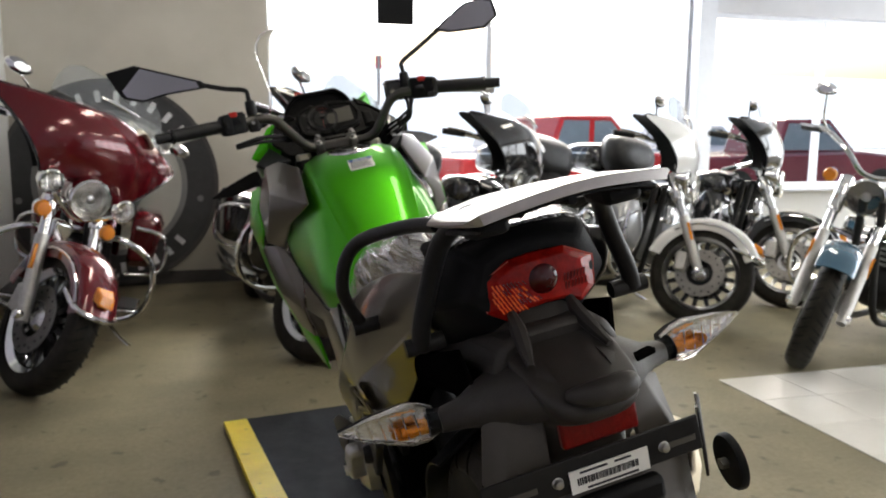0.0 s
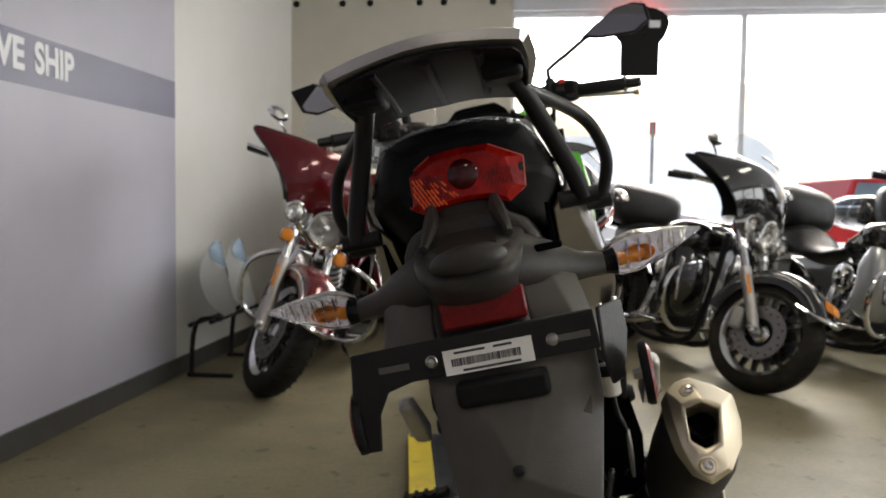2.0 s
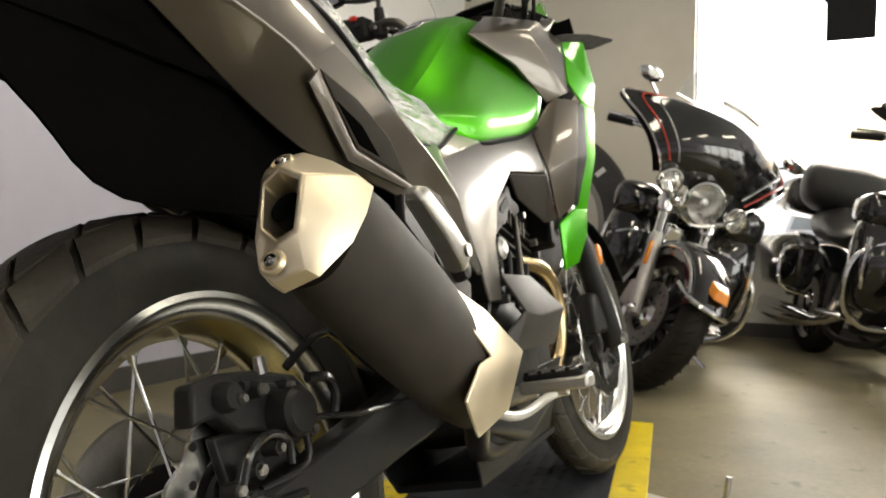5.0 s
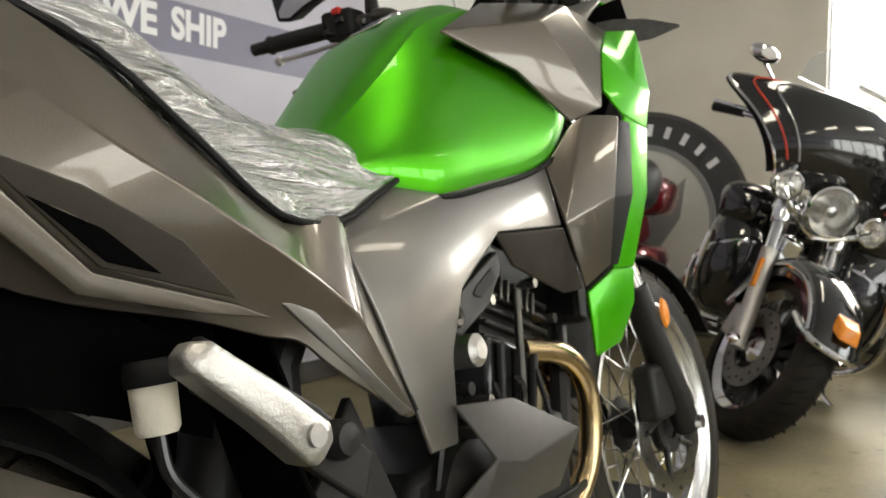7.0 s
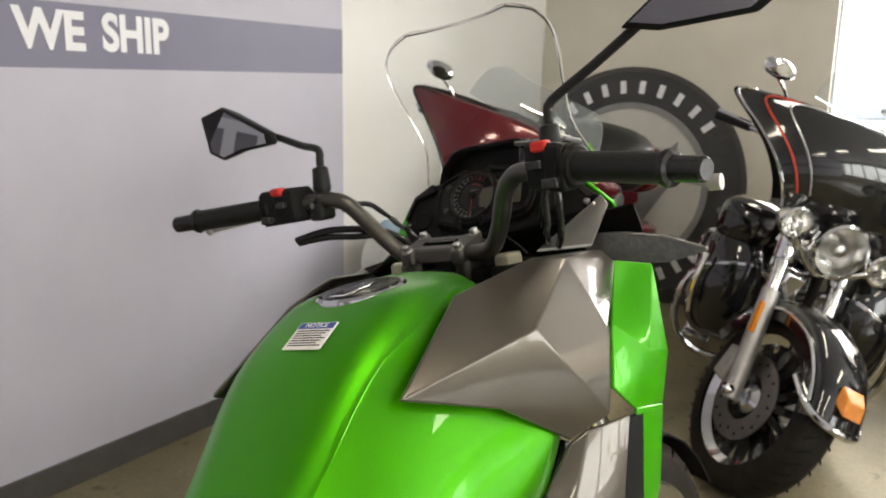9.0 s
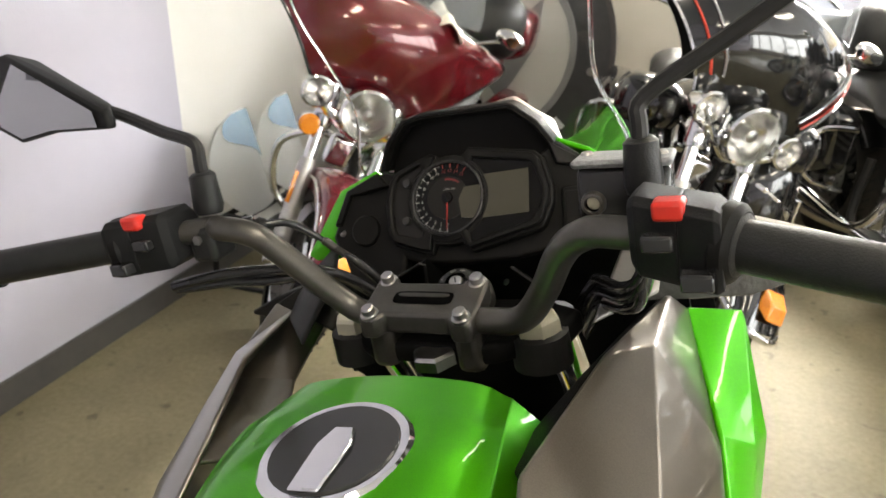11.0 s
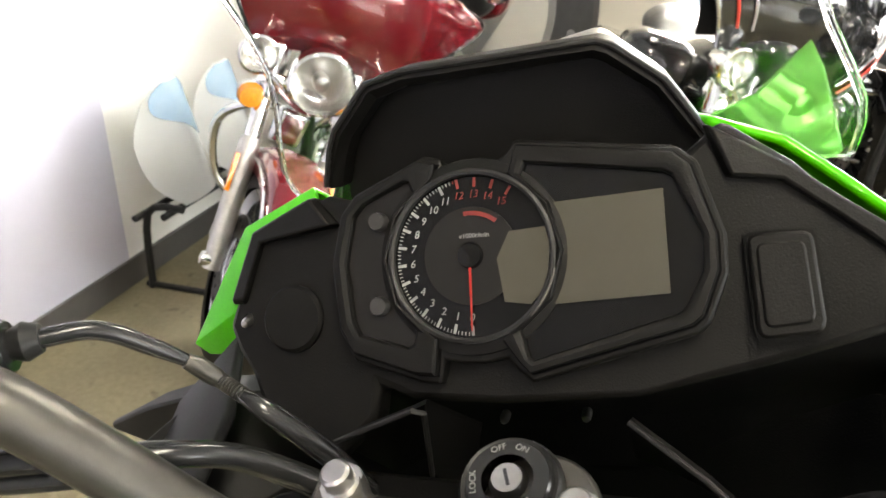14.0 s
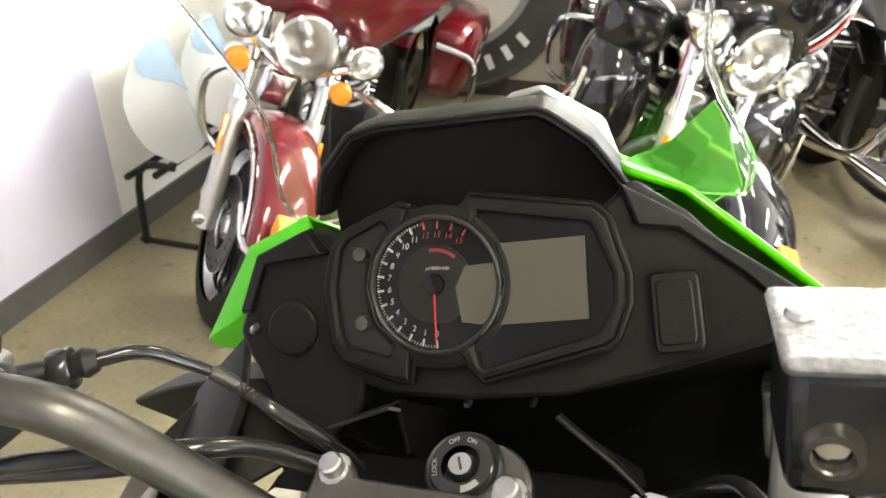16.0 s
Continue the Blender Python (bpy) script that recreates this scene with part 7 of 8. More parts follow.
part("adjuster_nut", Geo().lathe([(.005, -.006), (.0105, -.0055), (.0115, -.004), (.0115, .004), (.0105, .0055), (.005, .006)], (0, 0, 0), "x", 28).moved(Matrix.Translation((-.181, 1.061, 1.216)) @ pose(0, 0, 0, 0, 0, 35)), M["black_gloss"], hb)
for q in (-.17, -.15, -.185):
    part("perch_screw", Geo().cyl((q, 1.034, 1.214), (q, 1.034, 1.226), .005, n=8), M["bar"], hb)


mc = new("brake_reservoir")
mc.parent, mc.matrix_local = bike, STEER
RM = pose(0, 0, 0, -6, 4, 6).to_3x3()
part("tank", Geo().box((.192, 1.064, 1.222), (.068, .048, .046), RM), M["black_gloss"], mc, bevel=0.005)
part("lid", Geo().box((.193, 1.064, 1.2475), (.073, .053, .006), RM), M["lid"], mc, "speckled grey reservoir lid", bevel=0.003)
part("sight_glass", Geo().lathe([(.0055, -.004), (.0062, -.0065), (.0085, -.006), (.0095, -.002), (.0095, .004)], (.173, 1.0395, 1.222), "y", 28), M["bar"], mc, "ringed fluid sight glass")
part("sight_core", Geo().lathe([(0, -.003), (.0045, -.003), (.006, -.001)], (.173, 1.039, 1.222), "y", 20), M["capgold"], mc)
part("sight_window", Geo().lathe([(0, -.0052), (.0058, -.0048)], (.173, 1.039, 1.222), "y", 20), M["lens"], mc)
for q in (-.028, .028):
    part("lid_screw", Geo().lathe([(0, .0085), (.004, .008), (.005, .006)], (.193 + q, 1.064, 1.245 - q * .07), "z", 10), M["bolt"], mc)
part("hose_union", Geo().cyl((.212, 1.03, 1.222), (.226, 1.004, 1.214), .0065, n=6), M["bolt"], mc)

for s in (-1, 1):
    mr = new("mirror")
    mr.parent, mr.matrix_local = bike, Matrix.Translation((.012, 0, -.01) if s > 0 else (.002, 0, -.002)) @ STEER
    part("stalk", Geo().tube([(s * .2, 1.035, 1.245), (s * .2, 1.04, 1.285), (s * .205, 1.045, 1.305), (s * .25 + .01 * (s > 0), 1.055, 1.318 + .017 * (s > 0)), (s * .3 + .02 * (s > 0), 1.062, 1.337 + .031 * (s > 0)), (s * .325 + .012 * (s > 0), 1.061, 1.347 + .03 * (s > 0))], .0062, 10, 4), M["satin_black"], mr)
    part("boot", Geo().tube([(s * .2, 1.034, 1.238), (s * .2, 1.035, 1.245), (s * .2, 1.038, 1.275), (s * .2, 1.038, 1.278)], [.012, .0145, .0125, .009], 16, 0), M["grip"], mr)
    po = [(.286, 1.352), (.33, 1.38), (.395, 1.416), (.45, 1.422), (.487, 1.41), (.494, 1.36), (.445, 1.331), (.33, 1.338)]
    if s < 0:
        po = [(.299, 1.33), (.304, 1.348), (.356, 1.372), (.46, 1.42), (.534, 1.415), (.507, 1.345), (.462, 1.327), (.394, 1.333)]
    else:
        po = [(.306 + (u - .286) * .9, 1.368 + (v - 1.352) * .88) for u, v in po]
    c0 = (sum(p[0] for p in po) / 8, sum(p[1] for p in po) / 8)
    lay = lambda f, y: [(s * (c0[0] + (u - c0[0]) * f), y + (u - .38) * .12 + (.145 * (v - 1.37) if s < 0 else 0), c0[1] + (v - c0[1]) * f) for u, v in po]
    part("shell", Geo().loft([lay(1.0, 1.052), lay(1.02, 1.06), lay(.8, 1.085), lay(.35, 1.098)]), M["black_plastic"], mr, bevel=0.003)
    part("glass", Geo().loft([lay(.88, 1.0515), lay(.88, 1.0505)]), M["mirror"], mr, "mirror glass")

cb = new("control_cables")
cb.parent = bike
part("clutch_cable", Geo().tube([(-.195, 1.066, 1.212), (-.167, 1.086, 1.21), (-.15, 1.1, 1.2055), (-.137, 1.112, 1.19), (-.124, 1.12, 1.175), (-.11, 1.12, 1.163), (-.095, 1.117, 1.154), (-.075, 1.123, 1.127), (-.062, 1.14, 1.08)], [.0042, .0042, .0042, .004, .0026, .0026, .0048, .0056, .0056], 14, 8), M["black_gloss"], cb)
part("cable_collar", Geo().tube([(-.176, 1.08, 1.211), (-.171, 1.0835, 1.2105), (-.166, 1.087, 1.21)], [.006, .0085, .006], 16, 0), M["satin_black"], cb)
part("cable_adjuster", Geo().tube([(-.1275, 1.1175, 1.1795), (-.124, 1.12, 1.175), (-.118, 1.1215, 1.168), (-.1165, 1.1215, 1.1665)], [.0036, .0046, .0044, .0036], 14, 0), M["bar"], cb)
spring = [Vector((-.117, 1.1215, 1.167)).lerp(Vector((-.096, 1.1172, 1.155)), k / 45) for k in range(46)]
part("cable_spring", Geo().tube(spring, [.0038 if k % 3 else .0029 for k in range(46)], 10, 0), M["bar"], cb, "small coil spring on the cable")
for dy, dz, rr, ph in ((0, 0, .0055, 0.0), (.004, -.008, .005, 1.6)):
    part("wire_sleeve", Geo().tube([(x, y + dy, z + dz + .003 * math.sin(ph + k * 1.3)) for k, (x, y, z) in enumerate(((-.26, 1.04, 1.168), (-.2, 1.044, 1.173), (-.157, 1.057, 1.171), (-.132, 1.067, 1.169), (-.111, 1.078, 1.163), (-.095, 1.097, 1.143), (-.07, 1.115, 1.11)))], rr, 14, 8), M["black_gloss"], cb)
for k in range(3):
    part("throttle_cable", Geo().tube([(.214 - k * .004, .985, 1.2), (.2, .99 + k * .003, 1.172 - k * .009), (.185, 1.01 + k * .004, 1.159 - k * .011), (.172, 1.04 + k * .003, 1.149 - k * .012), (.155, 1.08, 1.137 - k * .012), (.141, 1.11, 1.122 - k * .013), (.11, 1.145, 1.075 - k * .015)], .0043, 14, 8), M["black_gloss"], cb)
part("brake_line", Geo().tube([(.2, 1.03, 1.215), (.205, 1.025, 1.175), (.19, 1.05, 1.13), (.15, 1.11, 1.095), (.11, 1.15, 1.04)], .005, 8, 6), M["black_gloss"], cb)


# ---- the other motorcycles ----
def touring_bike(x, y, heading, lean, steer, paint, label, fairing=True, trunk=False, lowers=True, fender="paint", stripes=False, bullets=False, rim="black_gloss", side=None, reach=1.0, shell=None, size=1.0):
    """A big twin with the front tyre's contact at (x, y), facing -Y before it is turned."""
    b = thing("touring_motorcycle" if fairing else "cruiser_motorcycle", pose(x, y, -.00036 * steer, 0, 0, heading) @ pose(0, 0, 0, 0, lean, 0) @ Matrix.Scale(size, 4), label, "motorcycle", "parked motorcycles")
    P, C, K = M[paint], M["chrome"], M["satin_black"]
    F = new("front_end")
    F.parent, F.matrix_local = b, Matrix.Translation((0, .16, .6)) @ Matrix.Rotation(radians(steer), 4, Vector((0, .45, .89))) @ Matrix.Translation((0, -.16, -.6))
    R = .315
    W = .062
    prof = [(R - .085 + .085 * math.sin(math.pi * k / 14) ** .6, -W * math.cos(math.pi * k / 14)) for k in range(15)]

    def wheel(parent, c, name):
        w = new(name)
        w.parent, w.matrix_local = parent, Matrix.Translation(c)
        part("tyre", Geo().lathe(prof, (0, 0, 0), "x", 56), M["rubber"], w)
        g = Geo()
        for i in range(40):
            a = i * math.tau / 40
            for s in (-1, 1):
                q = [(s * .012, R + .0006), (s * .05, R - .013)]
                g.add([(q[0][0], q[0][1] * math.cos(a), q[0][1] * math.sin(a)), (q[0][0], q[0][1] * math.cos(a + .03), q[0][1] * math.sin(a + .03)),
                       (q[1][0], q[1][1] * math.cos(a + .12), q[1][1] * math.sin(a + .12)), (q[1][0], q[1][1] * math.cos(a + .09), q[1][1] * math.sin(a + .09))], [(0, 1, 2, 3)])
        tagged(part("tread", g, M["black_plastic"], w), kind="stuff")
        part("rim", Geo().lathe([(.232, -.05), (.24, -.05), (.24, -.04), (.222, -.03), (.216, 0), (.222, .03), (.24, .04), (.24, .05), (.232, .05), (.205, .03), (.2, 0), (.205, -.03)], (0, 0, 0), "x", 48, True), C, w, "bright wheel rim")
        sp = mesh_of("spoke", Geo().loft([[(-.018, -.016, .05), (.018, -.016, .05), (.018, .016, .05), (-.018, .016, .05)], [(-.012, -.009, .21), (.012, -.009, .21), (.012, .014, .21), (-.012, .014, .21)]]), M[rim])
        for i in range(16):
            o = new("spoke", sp)
            o.parent, o.matrix_local = w, pose(0, 0, 0, i * 22.5)
        part("hub", Geo().lathe([(0, -.07), (.03, -.068), (.05, -.05), (.05, .05), (.03, .068), (0, .07)], (0, 0, 0), "x", 24), C, w)
        for s in (-1, 1):
            part("brake_disc", Geo().lathe([(.08, s * .066), (.148, s * .066), (.148, s * .072), (.08, s * .072)], (0, 0, 0), "x", 40, True), M["disc_steel"], w)
            h = Geo()
            for i in range(20):
                a = i * math.tau / 20
                rr = .115 + .015 * (i % 2)
                h.cyl((s * .0655, rr * math.cos(a), rr * math.sin(a)), (s * .0728, rr * math.cos(a), rr * math.sin(a)), .006, n=8)
            tagged(part("disc_hole", h, M["black_plastic"], w), kind="stuff")
        return w

    wheel(F, (0, 0, R), "front_wheel")
    # fender
    fm = P if fender == "paint" else M[fender]
    rows = []
    a0, a1 = (-166, -24) if fairing else (-160, -50)
    for k in range(9):
        a = radians(a0 + (a1 - a0) * k / 8)
        drop = .075 if fairing else .035
        rows.append([(xx, -math.cos(a + math.pi) * rr * -1, R - math.sin(a) * rr) for xx, rr in ((-.09, R + .03 - drop), (-.086, R + .02), (-.05, R + .042), (0, R + .048), (.05, R + .042), (.086, R + .02), (.09, R + .03 - drop))])
    part("fender", Geo().sheet(rows, 3, 3, .004, (0, 0, R)), fm, F, "deep painted front fender")
    if fairing:
        for s in (-1, 1):
            part("fender_rail", Geo().tube([(s * .096, R * math.cos(radians(q)) * -1.0, R + .985 * R * math.sin(radians(q))) for q in (32, 50, 75, 105, 130)], .006, 8, 3), C, F)
        part("fender_lamp", Geo().loft([[(-.035, -.335, .5), (.035, -.335, .5), (.03, -.318, .545), (-.03, -.318, .545)], [(-.045, -.285, .515), (.045, -.285, .515), (.04, -.268, .57), (-.04, -.268, .57)]]), M["amber"], F, "amber fender-tip lamp", bevel=.006)
        part("fender_tip", Geo().tube([(-.094, -.16, .5), (-.088, -.29, .46), (0, -.352, .452), (.088, -.29, .46), (.094, -.16, .5)], .011, 8, 4), C, F, "chrome fender tip trim")
    top = Vector((0, .30 * reach, .9))
    for s in (-1, 1):
        lo, hi = Vector((s * .118, .0, R)), Vector((s * .118, top.y, top.z))
        part("fork_leg", Geo().tube([lo + (hi - lo) * -.04, lo + (hi - lo) * .1, lo + (hi - lo) * .55], [.024, .031, .03], 16, 0), M["castalu"], F, "polished fork leg")
        part("fork_tube", Geo().tube([lo + (hi - lo) * .55, hi], .023 if fairing else .026, 16, 0), C, F)
        part("fork_cover", Geo().tube([lo + (hi - lo) * .72, lo + (hi - lo) * .74, hi], [.03, .036, .036], 16, 0), C, F)
        part("fork_reflector", Geo().box(lo + (hi - lo) * .4 + Vector((s * .028, -.02, 0)), (.012, .018, .11), pose(0, 0, 0, -25).to_3x3()), M["amber"], F)
        part("caliper", Geo().box((s * .1, .12, .36), (.05, .07, .12)), M["castalu"], F, bevel=.012)
        part("axle_cap", Geo().lathe([(0, s * .045), (.018, s * .04), (.024, s * .02), (.024, 0)], (s * .115, 0, R), "x", 18), C, F)
    part("fork_brace", Geo().box((0, top.y - .05, .79), (.3, .09, .06)), C, F, bevel=.02)
    hz, hy = .855, .18 * reach + (0 if fairing else .06)
    hl = new("head_lamp")
    hl.parent, hl.matrix_local = F, Matrix.Translation((0, hy, hz))
    part("bucket", Geo().lathe([(.0, .12), (.05, .11), (.082, .06), (.096, .0), (.096, -.022), (.088, -.028), (.086, -.01)], (0, 0, 0), "y", 36), C, hl, "chrome head lamp shell")
    part("reflector", Geo().lathe([(0, .05), (.05, .035), (.086, -.01)], (0, 0, 0), "y", 30), M["reflector"], hl)
    part("bulb", Geo().lathe([(0, -.015), (.02, -.01), (.024, .01), (.02, .045)], (0, 0, 0), "y", 16), M["bolt"], hl)
    part("glass", Geo().lathe([(0, -.034), (.05, -.03), (.086, -.018)], (0, 0, 0), "y", 30), M["lens"], hl)
    if fairing:
        part("lamp_bar", Geo().tube([(-.19, hy + .02, hz + .005), (-.12, hy + .015, hz - .05), (0, hy + .03, hz - .105), (.12, hy + .015, hz - .05), (.19, hy + .02, hz + .005)], .012, 10, 4), C, F)
    for s in (-1, 1):
        if fairing:
            pl = new("passing_lamp")
            pl.parent, pl.matrix_local = F, Matrix.Translation((s * .185, hy + .01, hz + .01))
            part("shell", Geo().lathe([(0, .08), (.035, .065), (.056, .0), (.056, -.014), (.05, -.018)], (0, 0, 0), "y", 28), C, pl)
            part("reflector", Geo().lathe([(0, .03), (.05, -.008)], (0, 0, 0), "y", 24), M["reflector"], pl)
            part("glass", Geo().lathe([(0, -.02), (.05, -.012)], (0, 0, 0), "y", 24), M["lens"], pl)
        if bullets or not fairing:
            tp = Vector((s * (.16 if fairing else .2), hy + .02, hz - (.11 if fairing else -.06)))
            part("turn_signal", Geo().lathe([(0, -.03), (.03, -.026), (.037, -.008), (.036, .0)], tp, "y", 24), M["amber"], F, "amber bullet turn signal")
            part("signal_shell", Geo().lathe([(.038, -.008), (.036, .02), (.02, .04), (0, .045)], tp, "y", 24), C, F)
    part("horn_cover", Geo().box((0, top.y - .02, .66), (.1, .05, .12)), C, F, bevel=.02)
    if fairing:
        fa = new("batwing_fairing")
        fa.parent = F
        wide = 1.2
        FR = ((.9, .15, .235), (.945, .178, .2), (.99, .208, .178), (1.04, .245, .168), (1.09, .29, .17), (1.135, .342, .18), (1.17, .388, .195), (1.195, .407, .21), (1.215, .39, .225), (1.232, .335, .24), (1.245, .24, .265), (1.25, .14, .29))
        fr = [[(f * hw * wide, yy + .02 + 1.25 * (f * hw) ** 2 + .25 * abs(f * hw) ** 3, z - .06 * f * f) for f in (-1, -.75, -.4, 0, .4, .75, 1)] for z, hw, yy in FR]
        part("shell", Geo().sheet(fr, 4, 4, .006, (0, .6, 1.05)), M[shell or paint], fa, "glossy batwing fairing shell")
        part("back", Geo().sheet([[(p[0] * .96, p[1] + .05 + .06 * (1 - abs(p[0])), p[2]) for p in r] for r in fr[1:]], 2, 2, .006, (0, 1, 1.05)), M["black_plastic"], fa)
        part("rim_trim", Geo().tube([Vector(r[0]) for r in fr[1:]] + [Vector(p) for p in fr[-1][1:-1]] + [Vector(r[-1]) for r in fr[:0:-1]], .006, 6, 3), C if stripes else M["black_gloss"], fa)
        if stripes:
            for k, mm in ((.86, "stripe"), (.72, "silver")):
                for s in (-1, 1):
                    part("pinstripe", Geo().tube([(s * k * hw * wide, yy + .0135 + 1.25 * (k * hw) ** 2 + .25 * (k * hw) ** 3, z - .06 * k * k) for z, hw, yy in FR[2:]], .0038, 6, 4), M[mm], fa, "fine red pinstripe" if mm == "stripe" else "")
        wsr = [[(f * hw, .275 + 1.0 * (f * hw) ** 2 + (z - 1.23) * .45, z) for f in (-1, -.5, 0, .5, 1)] for z, hw in ((1.235, .29), (1.3, .28), (1.36, .25), (1.39, .2))]
        part("windscreen", Geo().sheet(wsr, 4, 3, .004, (0, .8, 1.3)), M["tint"], fa, "short smoked windscreen")
        part("vent", Geo().tube([(-.1, .3, 1.296), (0, .29, 1.3), (.1, .3, 1.296)], .01, 8, 4, flat=.6), C, fa)
        for xx in (-.12, 0, .12):
            part("gauge", Geo().lathe([(0, -.005), (.05, -.005), (.055, .01)], (xx, .42, 1.1), "y", 20), M["dial"], fa)
    ht = (.38, .62, 1.06) if fairing else (.4, .62, 1.12)
    part("handlebar", Geo().tube([(-ht[0], ht[1], ht[2] - .02), (-.3, .5, ht[2]), (-.16, .36, 1.06), (-.06, .32, .98), (.06, .32, .98), (.16, .36, 1.06), (.3, .5, ht[2]), (ht[0], ht[1], ht[2] - .02)], .0135, 10, 5), C, F)
    for s in (-1, 1):
        part("grip", Geo().tube([(s * .33, .54, ht[2] - .005), (s * (ht[0] + .03), ht[1] + .03, ht[2] - .025)], .019, 14, 0), M["grip"], F)
        part("lever", Geo().tube([(s * .29, .45, ht[2] + .005), (s * .36, .5, ht[2] + .003), (s * .44, .6, ht[2] - .01)], .007, 8, 3), C, F)
        mr = new("mirror")
        mr.parent = F
        mz = 1.255 if fairing else 1.33
        mx = .43 if fairing else .37
        part("stem", Geo().tube([(s * .3, .47, ht[2] + .01), (s * .33, .43, 1.18), (s * (mx - .01), .42, mz - .02)], .006, 8, 4), C, mr)
        part("shell", Geo().loft([[(s * (mx + (.06 * f) * math.cos(q)), .41 - d, mz + .033 * f * math.sin(q)) for q in [k * math.tau / 20 for k in range(20)]] for f, d in ((.55, .04), (.9, .022), (1, 0), (.97, -.008))]), C, mr, "chrome oval mirror")
        part("glass", Geo().loft([[(s * (mx + .053 * math.cos(q)), .42 + d, mz + .028 * math.sin(q)) for q in [k * math.tau / 20 for k in range(20)]] for d in (0, .001)]), M["mirror"], mr)
    # frame, engine, tank
    part("down_tube", Geo().tube([(.05, .4, .85), (.06, .48, .4), (.08, .62, .17), (.1, 1.2, .17), (.08, 1.3, .5)], .02, 10, 4), K, b)
    part("down_tube", Geo().tube([(-.05, .4, .85), (-.06, .48, .4), (-.08, .62, .17), (-.1, 1.2, .17), (-.08, 1.3, .5)], .02, 10, 4), K, b)
    en2 = new("v_twin_engine")
    en2.parent = b
    part("crankcase", Geo().lathe([(0, -.13), (.1, -.13), (.14, -.1), (.15, 0), (.14, .1), (.1, .13), (0, .13)], (0, .86, .33), "x", 28), K, en2)
    part("cam_cover", Geo().lathe([(0, -.165), (.08, -.16), (.105, -.14), (.11, -.12)], (0, .86, .34), "x", 28), C, en2)
    part("primary_cover", Geo().loft([[(.13, .72, .24), (.13, 1.12, .24), (.13, 1.12, .4), (.13, .72, .42)], [(.19, .75, .26), (.19, 1.1, .26), (.19, 1.1, .38), (.19, .75, .4)]]), C, en2, bevel=.03)
    for tilt in (-23, 23):
        m = Matrix.Translation((0, .86, .4)) @ pose(0, 0, 0, -tilt)
        for k in range(9):
            part("cooling_fin", Geo().lathe([(.0, 0), (.085, 0), (.088, .004), (.085, .008), (0, .008)], (0, 0, .08 + k * .018), "z", 20).moved(m), M["castalu"] if k % 2 else K, en2)
        part("rocker_box", Geo().box((0, 0, .275), (.15, .13, .06)).moved(m), C, en2, bevel=.02)
        part("push_rod_tube", Geo().cyl((-.1, -.02, .02), (-.085, -.01, .25), .011).moved(m), C, en2)
    part("air_cleaner", Geo().lathe([(0, -.2), (.06, -.2), (.085, -.185), (.088, -.13), (0, -.12)], (0, .84, .56), "x", 28), C, en2, "chrome round air cleaner")
    for yy in (0, .16):
        part("exhaust_pipe", Geo().tube([(-.1, .78 + yy, .56 - yy * .4), (-.17, .74 + yy, .48), (-.19, .8 + yy, .3), (-.2, 1.1, .22), (-.22, 1.5, .24 - yy * .3), (-.22, 1.95, .26 - yy * .3)], [.022, .023, .024, .028, .042, .042], 14, 4), C, b)
    prof_t = ((.42, .03, .86, .78), (.5, .1, .9, .74), (.65, .15, .915, .72), (.82, .145, .89, .72), (.96, .09, .83, .72), (1.04, .04, .78, .72))
    part("fuel_tank", Geo().loft([[(hw * math.cos(q), yy, zb + (zt - zb) * (.5 + .5 * math.sin(q))) for q in [k * math.tau / 20 for k in range(20)]] for yy, hw, zt, zb in prof_t]), P, b, "painted teardrop fuel tank")
    part("tank_console", Geo().loft([[(-.035, yy, z), (.035, yy, z), (.03, yy, z + .02), (-.03, yy, z + .02)] for yy, z in ((.5, .895), (.65, .91), (.82, .885), (.96, .825))]), C, b, bevel=.006)
    prof_s = ((.95, .09, .78, .7), (1.08, .16, .73, .66), (1.22, .19, .77, .64), (1.3, .19, .86, .66), (1.38, .19, .9, .68), (1.56, .18, .9, .7), (1.68, .12, .86, .7))
    part("seat", Geo().loft([[(hw * math.cos(q), yy, zb + (zt - zb) * (.5 + .5 * math.sin(q))) for q in [k * math.tau / 20 for k in range(20)]] for yy, hw, zt, zb in prof_s]), M["leather"], b, "stitched black leather seat")
    wheel(b, (0, 1.62, R), "rear_wheel")
    part("rear_fender", Geo().sheet([[(xx, 1.62 - math.cos(radians(a)) * rr, R + math.sin(radians(a)) * rr) for xx, rr in ((-.1, R), (-.085, R + .035), (0, R + .05), (.085, R + .035), (.1, R))] for a in (40, 75, 110, 145, 178)], 3, 3, .004, (0, 1.62, R)), P, b)
    for s in (-1, 1):
        cbm = Geo().tube([(s * .06, .46, .62), (s * .2, .4, .66), (s * .36, .42, .56), (s * .37, .44, .36), (s * .26, .48, .25), (s * .08, .54, .25)], .015, 10, 5)
        part("crash_bar", cbm, C, b, "chrome crash bar")
        if lowers:
            part("leg_shield", Geo().loft([rounded(s * cx, zc, hw, hh, lambda u, v, yy=yy: (u, yy + .25 * abs(v - .55), v), 32, 3.2) for yy, cx, hw, zc, hh in ((.36, .21, .03, .58, .1), (.375, .22, .085, .57, .19), (.41, .23, .12, .56, .235), (.47, .235, .125, .55, .24), (.58, .22, .11, .52, .18))]), M[side or paint], b, "smooth moulded leg shield", sharp=60)
            part("glove_box", Geo().loft([rounded(s * .235, .8, hw, hh, lambda u, v, yy=yy: (u, yy, v), 28, 3.0) for yy, hw, hh in ((.4, .03, .03), (.415, .085, .07), (.45, .115, .09), (.58, .115, .085), (.64, .08, .06))]), P, b, "rounded lidded box on the leg shield", sharp=60)
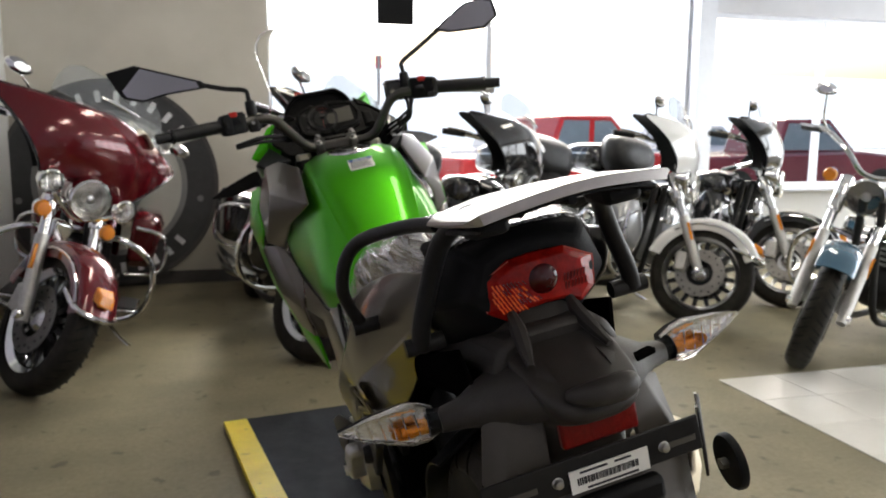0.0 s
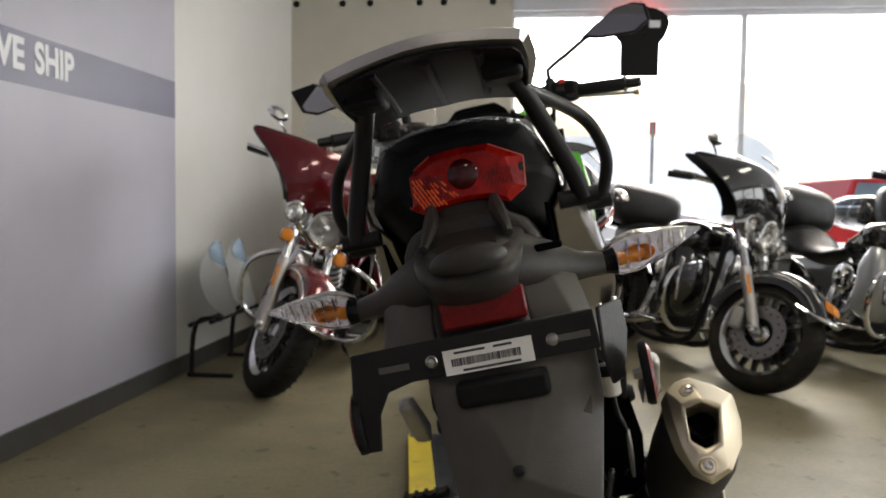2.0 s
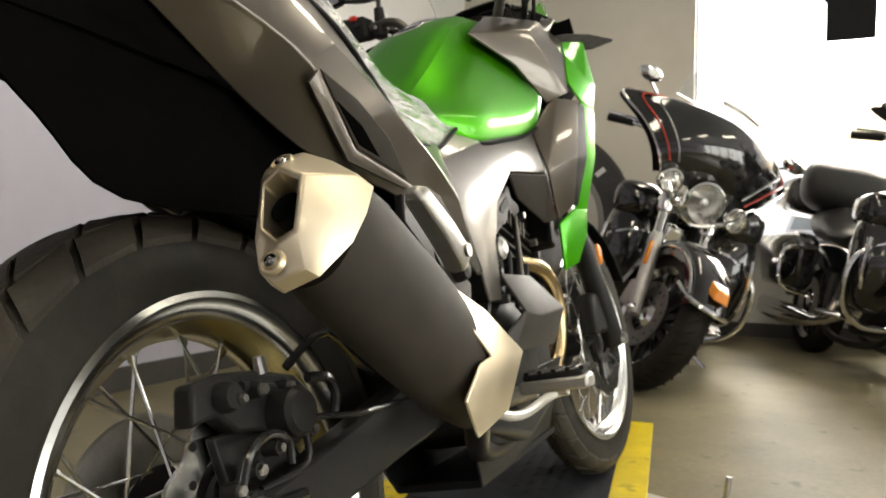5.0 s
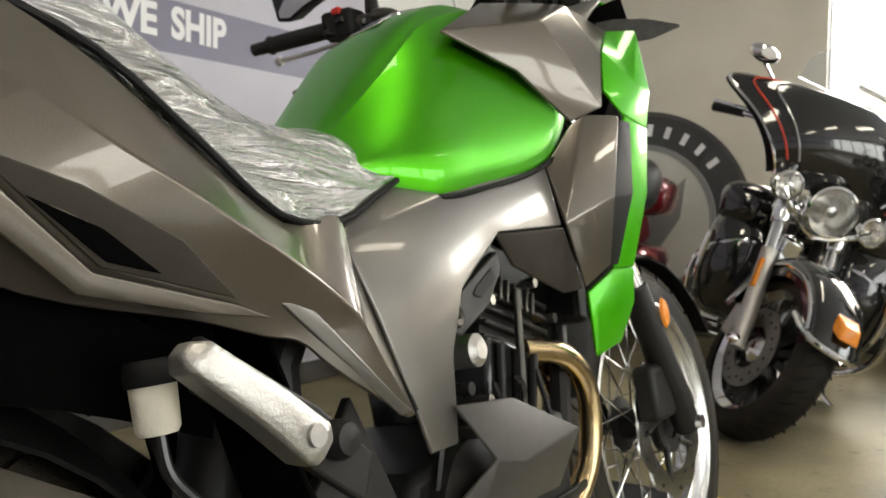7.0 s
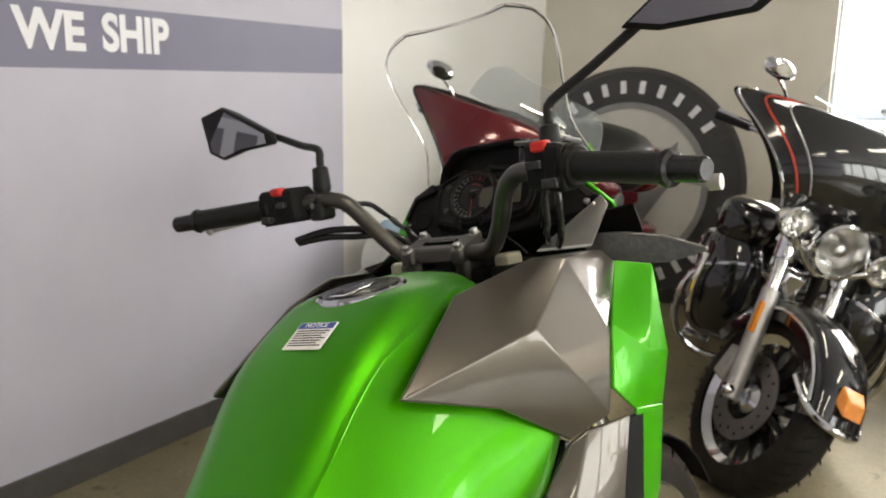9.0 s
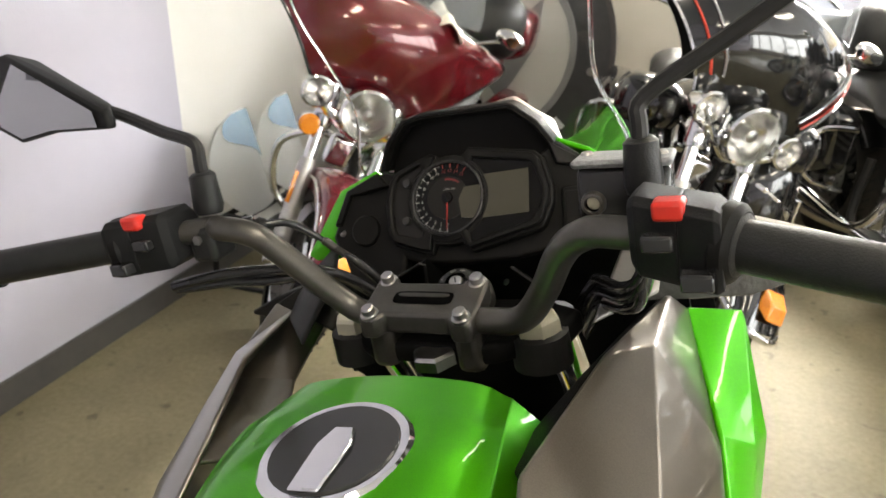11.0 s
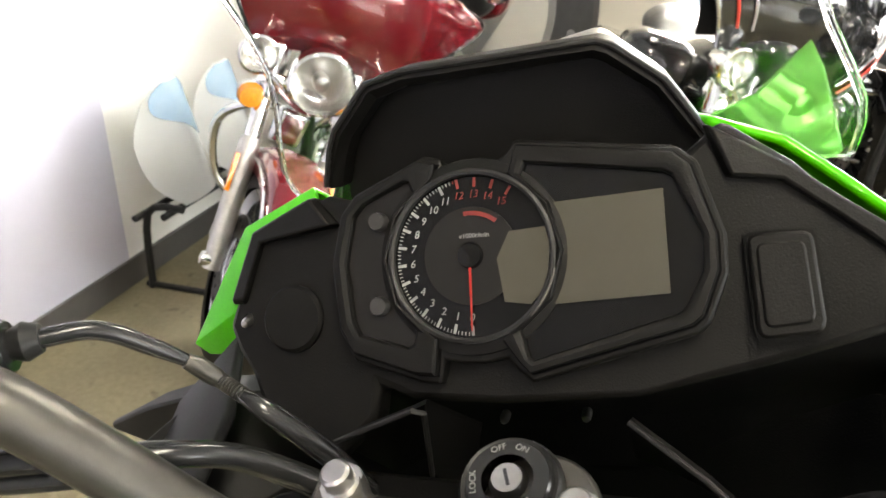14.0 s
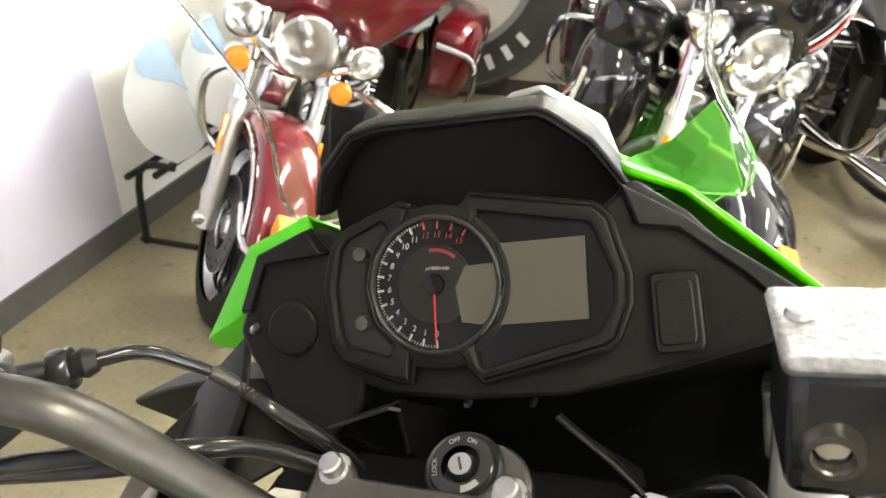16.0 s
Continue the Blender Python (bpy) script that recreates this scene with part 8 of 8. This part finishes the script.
            part("shield_trim", Geo().tube([(s * .33, .375, .42), (s * .345, .365, .52), (s * .335, .365, .66)], .012, 10, 4), C, b)
        if fairing:
            part("saddlebag", Geo().loft([[(s * .19, yy, z0), (s * (.33 + q), yy, z0 + .02), (s * (.36 + q), yy, z1 - .08), (s * .33, yy, z1), (s * .19, yy, z1)] for yy, z0, z1, q in ((1.28, .42, .66, -.04), (1.36, .36, .7, 0), (1.75, .36, .7, 0), (1.95, .42, .64, -.05))]), M[side or paint], b, "hard saddlebag", bevel=.025)
            part("bag_guard", Geo().tube([(s * .2, 1.24, .34), (s * .38, 1.26, .38), (s * .39, 1.27, .58), (s * .22, 1.26, .62)], .012, 8, 4), C, b)
        part("floorboard", Geo().box((s * .27, .72, .27), (.11, .3, .02)), C, b, bevel=.006)
        part("board_pad", Geo().box((s * .27, .72, .284), (.09, .27, .01)), M["grip"], b, bevel=.003)
    part("kick_stand", Geo().tube([(.14, .78, .22), (.24, .7, .12), (.36, .62, .0 + .055 if lean > 0 else .03)], .011, 8, 3), C, b)
    if trunk:
        part("touring_trunk", Geo().loft([rounded(0, zc, w2, hh, lambda u, v, yy=yy: (u, yy, v), 32, 4.0) for yy, w2, zc, hh in ((1.6, .2, .96, .08), (1.63, .26, .965, .115), (1.7, .285, .97, .13), (1.92, .285, .97, .13), (2.03, .26, .965, .115), (2.07, .2, .96, .08))]), P, b, "rounded touring trunk", sharp=50)
        part("trunk_seam", Geo().loft([rounded(0, 1.83, .29, .235, lambda u, v, z=z: (u, v, z), 40, 4.0) for z in (.985, .995)]), C, b, "chrome trim round the trunk")
        part("back_rest", Geo().loft([rounded(0, zc, w2, hh, lambda u, v, yy=yy: (u, yy + .1 * max(0, v - 1.0), v), 32, 3.0) for yy, w2, zc, hh in ((1.38, .1, 1.0, .05), (1.4, .2, 1.0, .115), (1.46, .26, 1.01, .155), (1.54, .275, 1.02, .17), (1.61, .26, 1.02, .16), (1.64, .2, 1.02, .12))]), M["leather"], b, "padded leather back rest", sharp=60)
    return b


touring_bike(-1.41, 2.69, 2, 12, 37, "maroon", "maroon touring motorcycle with chrome lamps and crash bars", trunk=True, lowers=False, bullets=True, size=1.05)
touring_bike(-0.16, 2.87, 8, 15, 32, "gloss_black", "black touring motorcycle with red pinstripes and chrome lamps", stripes=True, size=1.06)
touring_bike(1.13, 3.12, 20, 10, 26, "gloss_black", "black touring motorcycle with a trunk and chrome fork", trunk=True)
touring_bike(2.24, 3.06, 22, 10, 26, "gloss_black", "white touring motorcycle with silver leg shields", trunk=True, side="silver", fender="pearl", shell="pearl")
touring_bike(3.14, 3.36, 22, 10, 26, "gloss_black", "black touring motorcycle with bright wheels, parked in the row", rim="chrome", fender="gloss_black", trunk=True)
touring_bike(2.27, 2.12, -66, 7, 22, "bluegrey", "blue cruiser with a long chrome fork", fairing=False, lowers=False, reach=1.9, rim="chrome", fender="bluegrey")

bag = thing("cream_cloth", pose(-1.02, 3.16, 1.16, 0, 10, 20), "crumpled cream cloth draped over the maroon motorcycle's dash", "cloth")
rows = [[(u * .1, v * .1, .05 * math.exp(-2 * (u * u + v * v)) + .02 * math.sin(5 * u + 3 * v) - .09 * max(0, abs(u) - .6)) for u in (-1.3, -.8, -.3, .2, .7, 1.2)] for v in (-1, -.4, .2, .8)]
part("cloth", Geo().sheet(rows, 4, 4, .004, (0, 0, -1)), M["cloth"], bag)
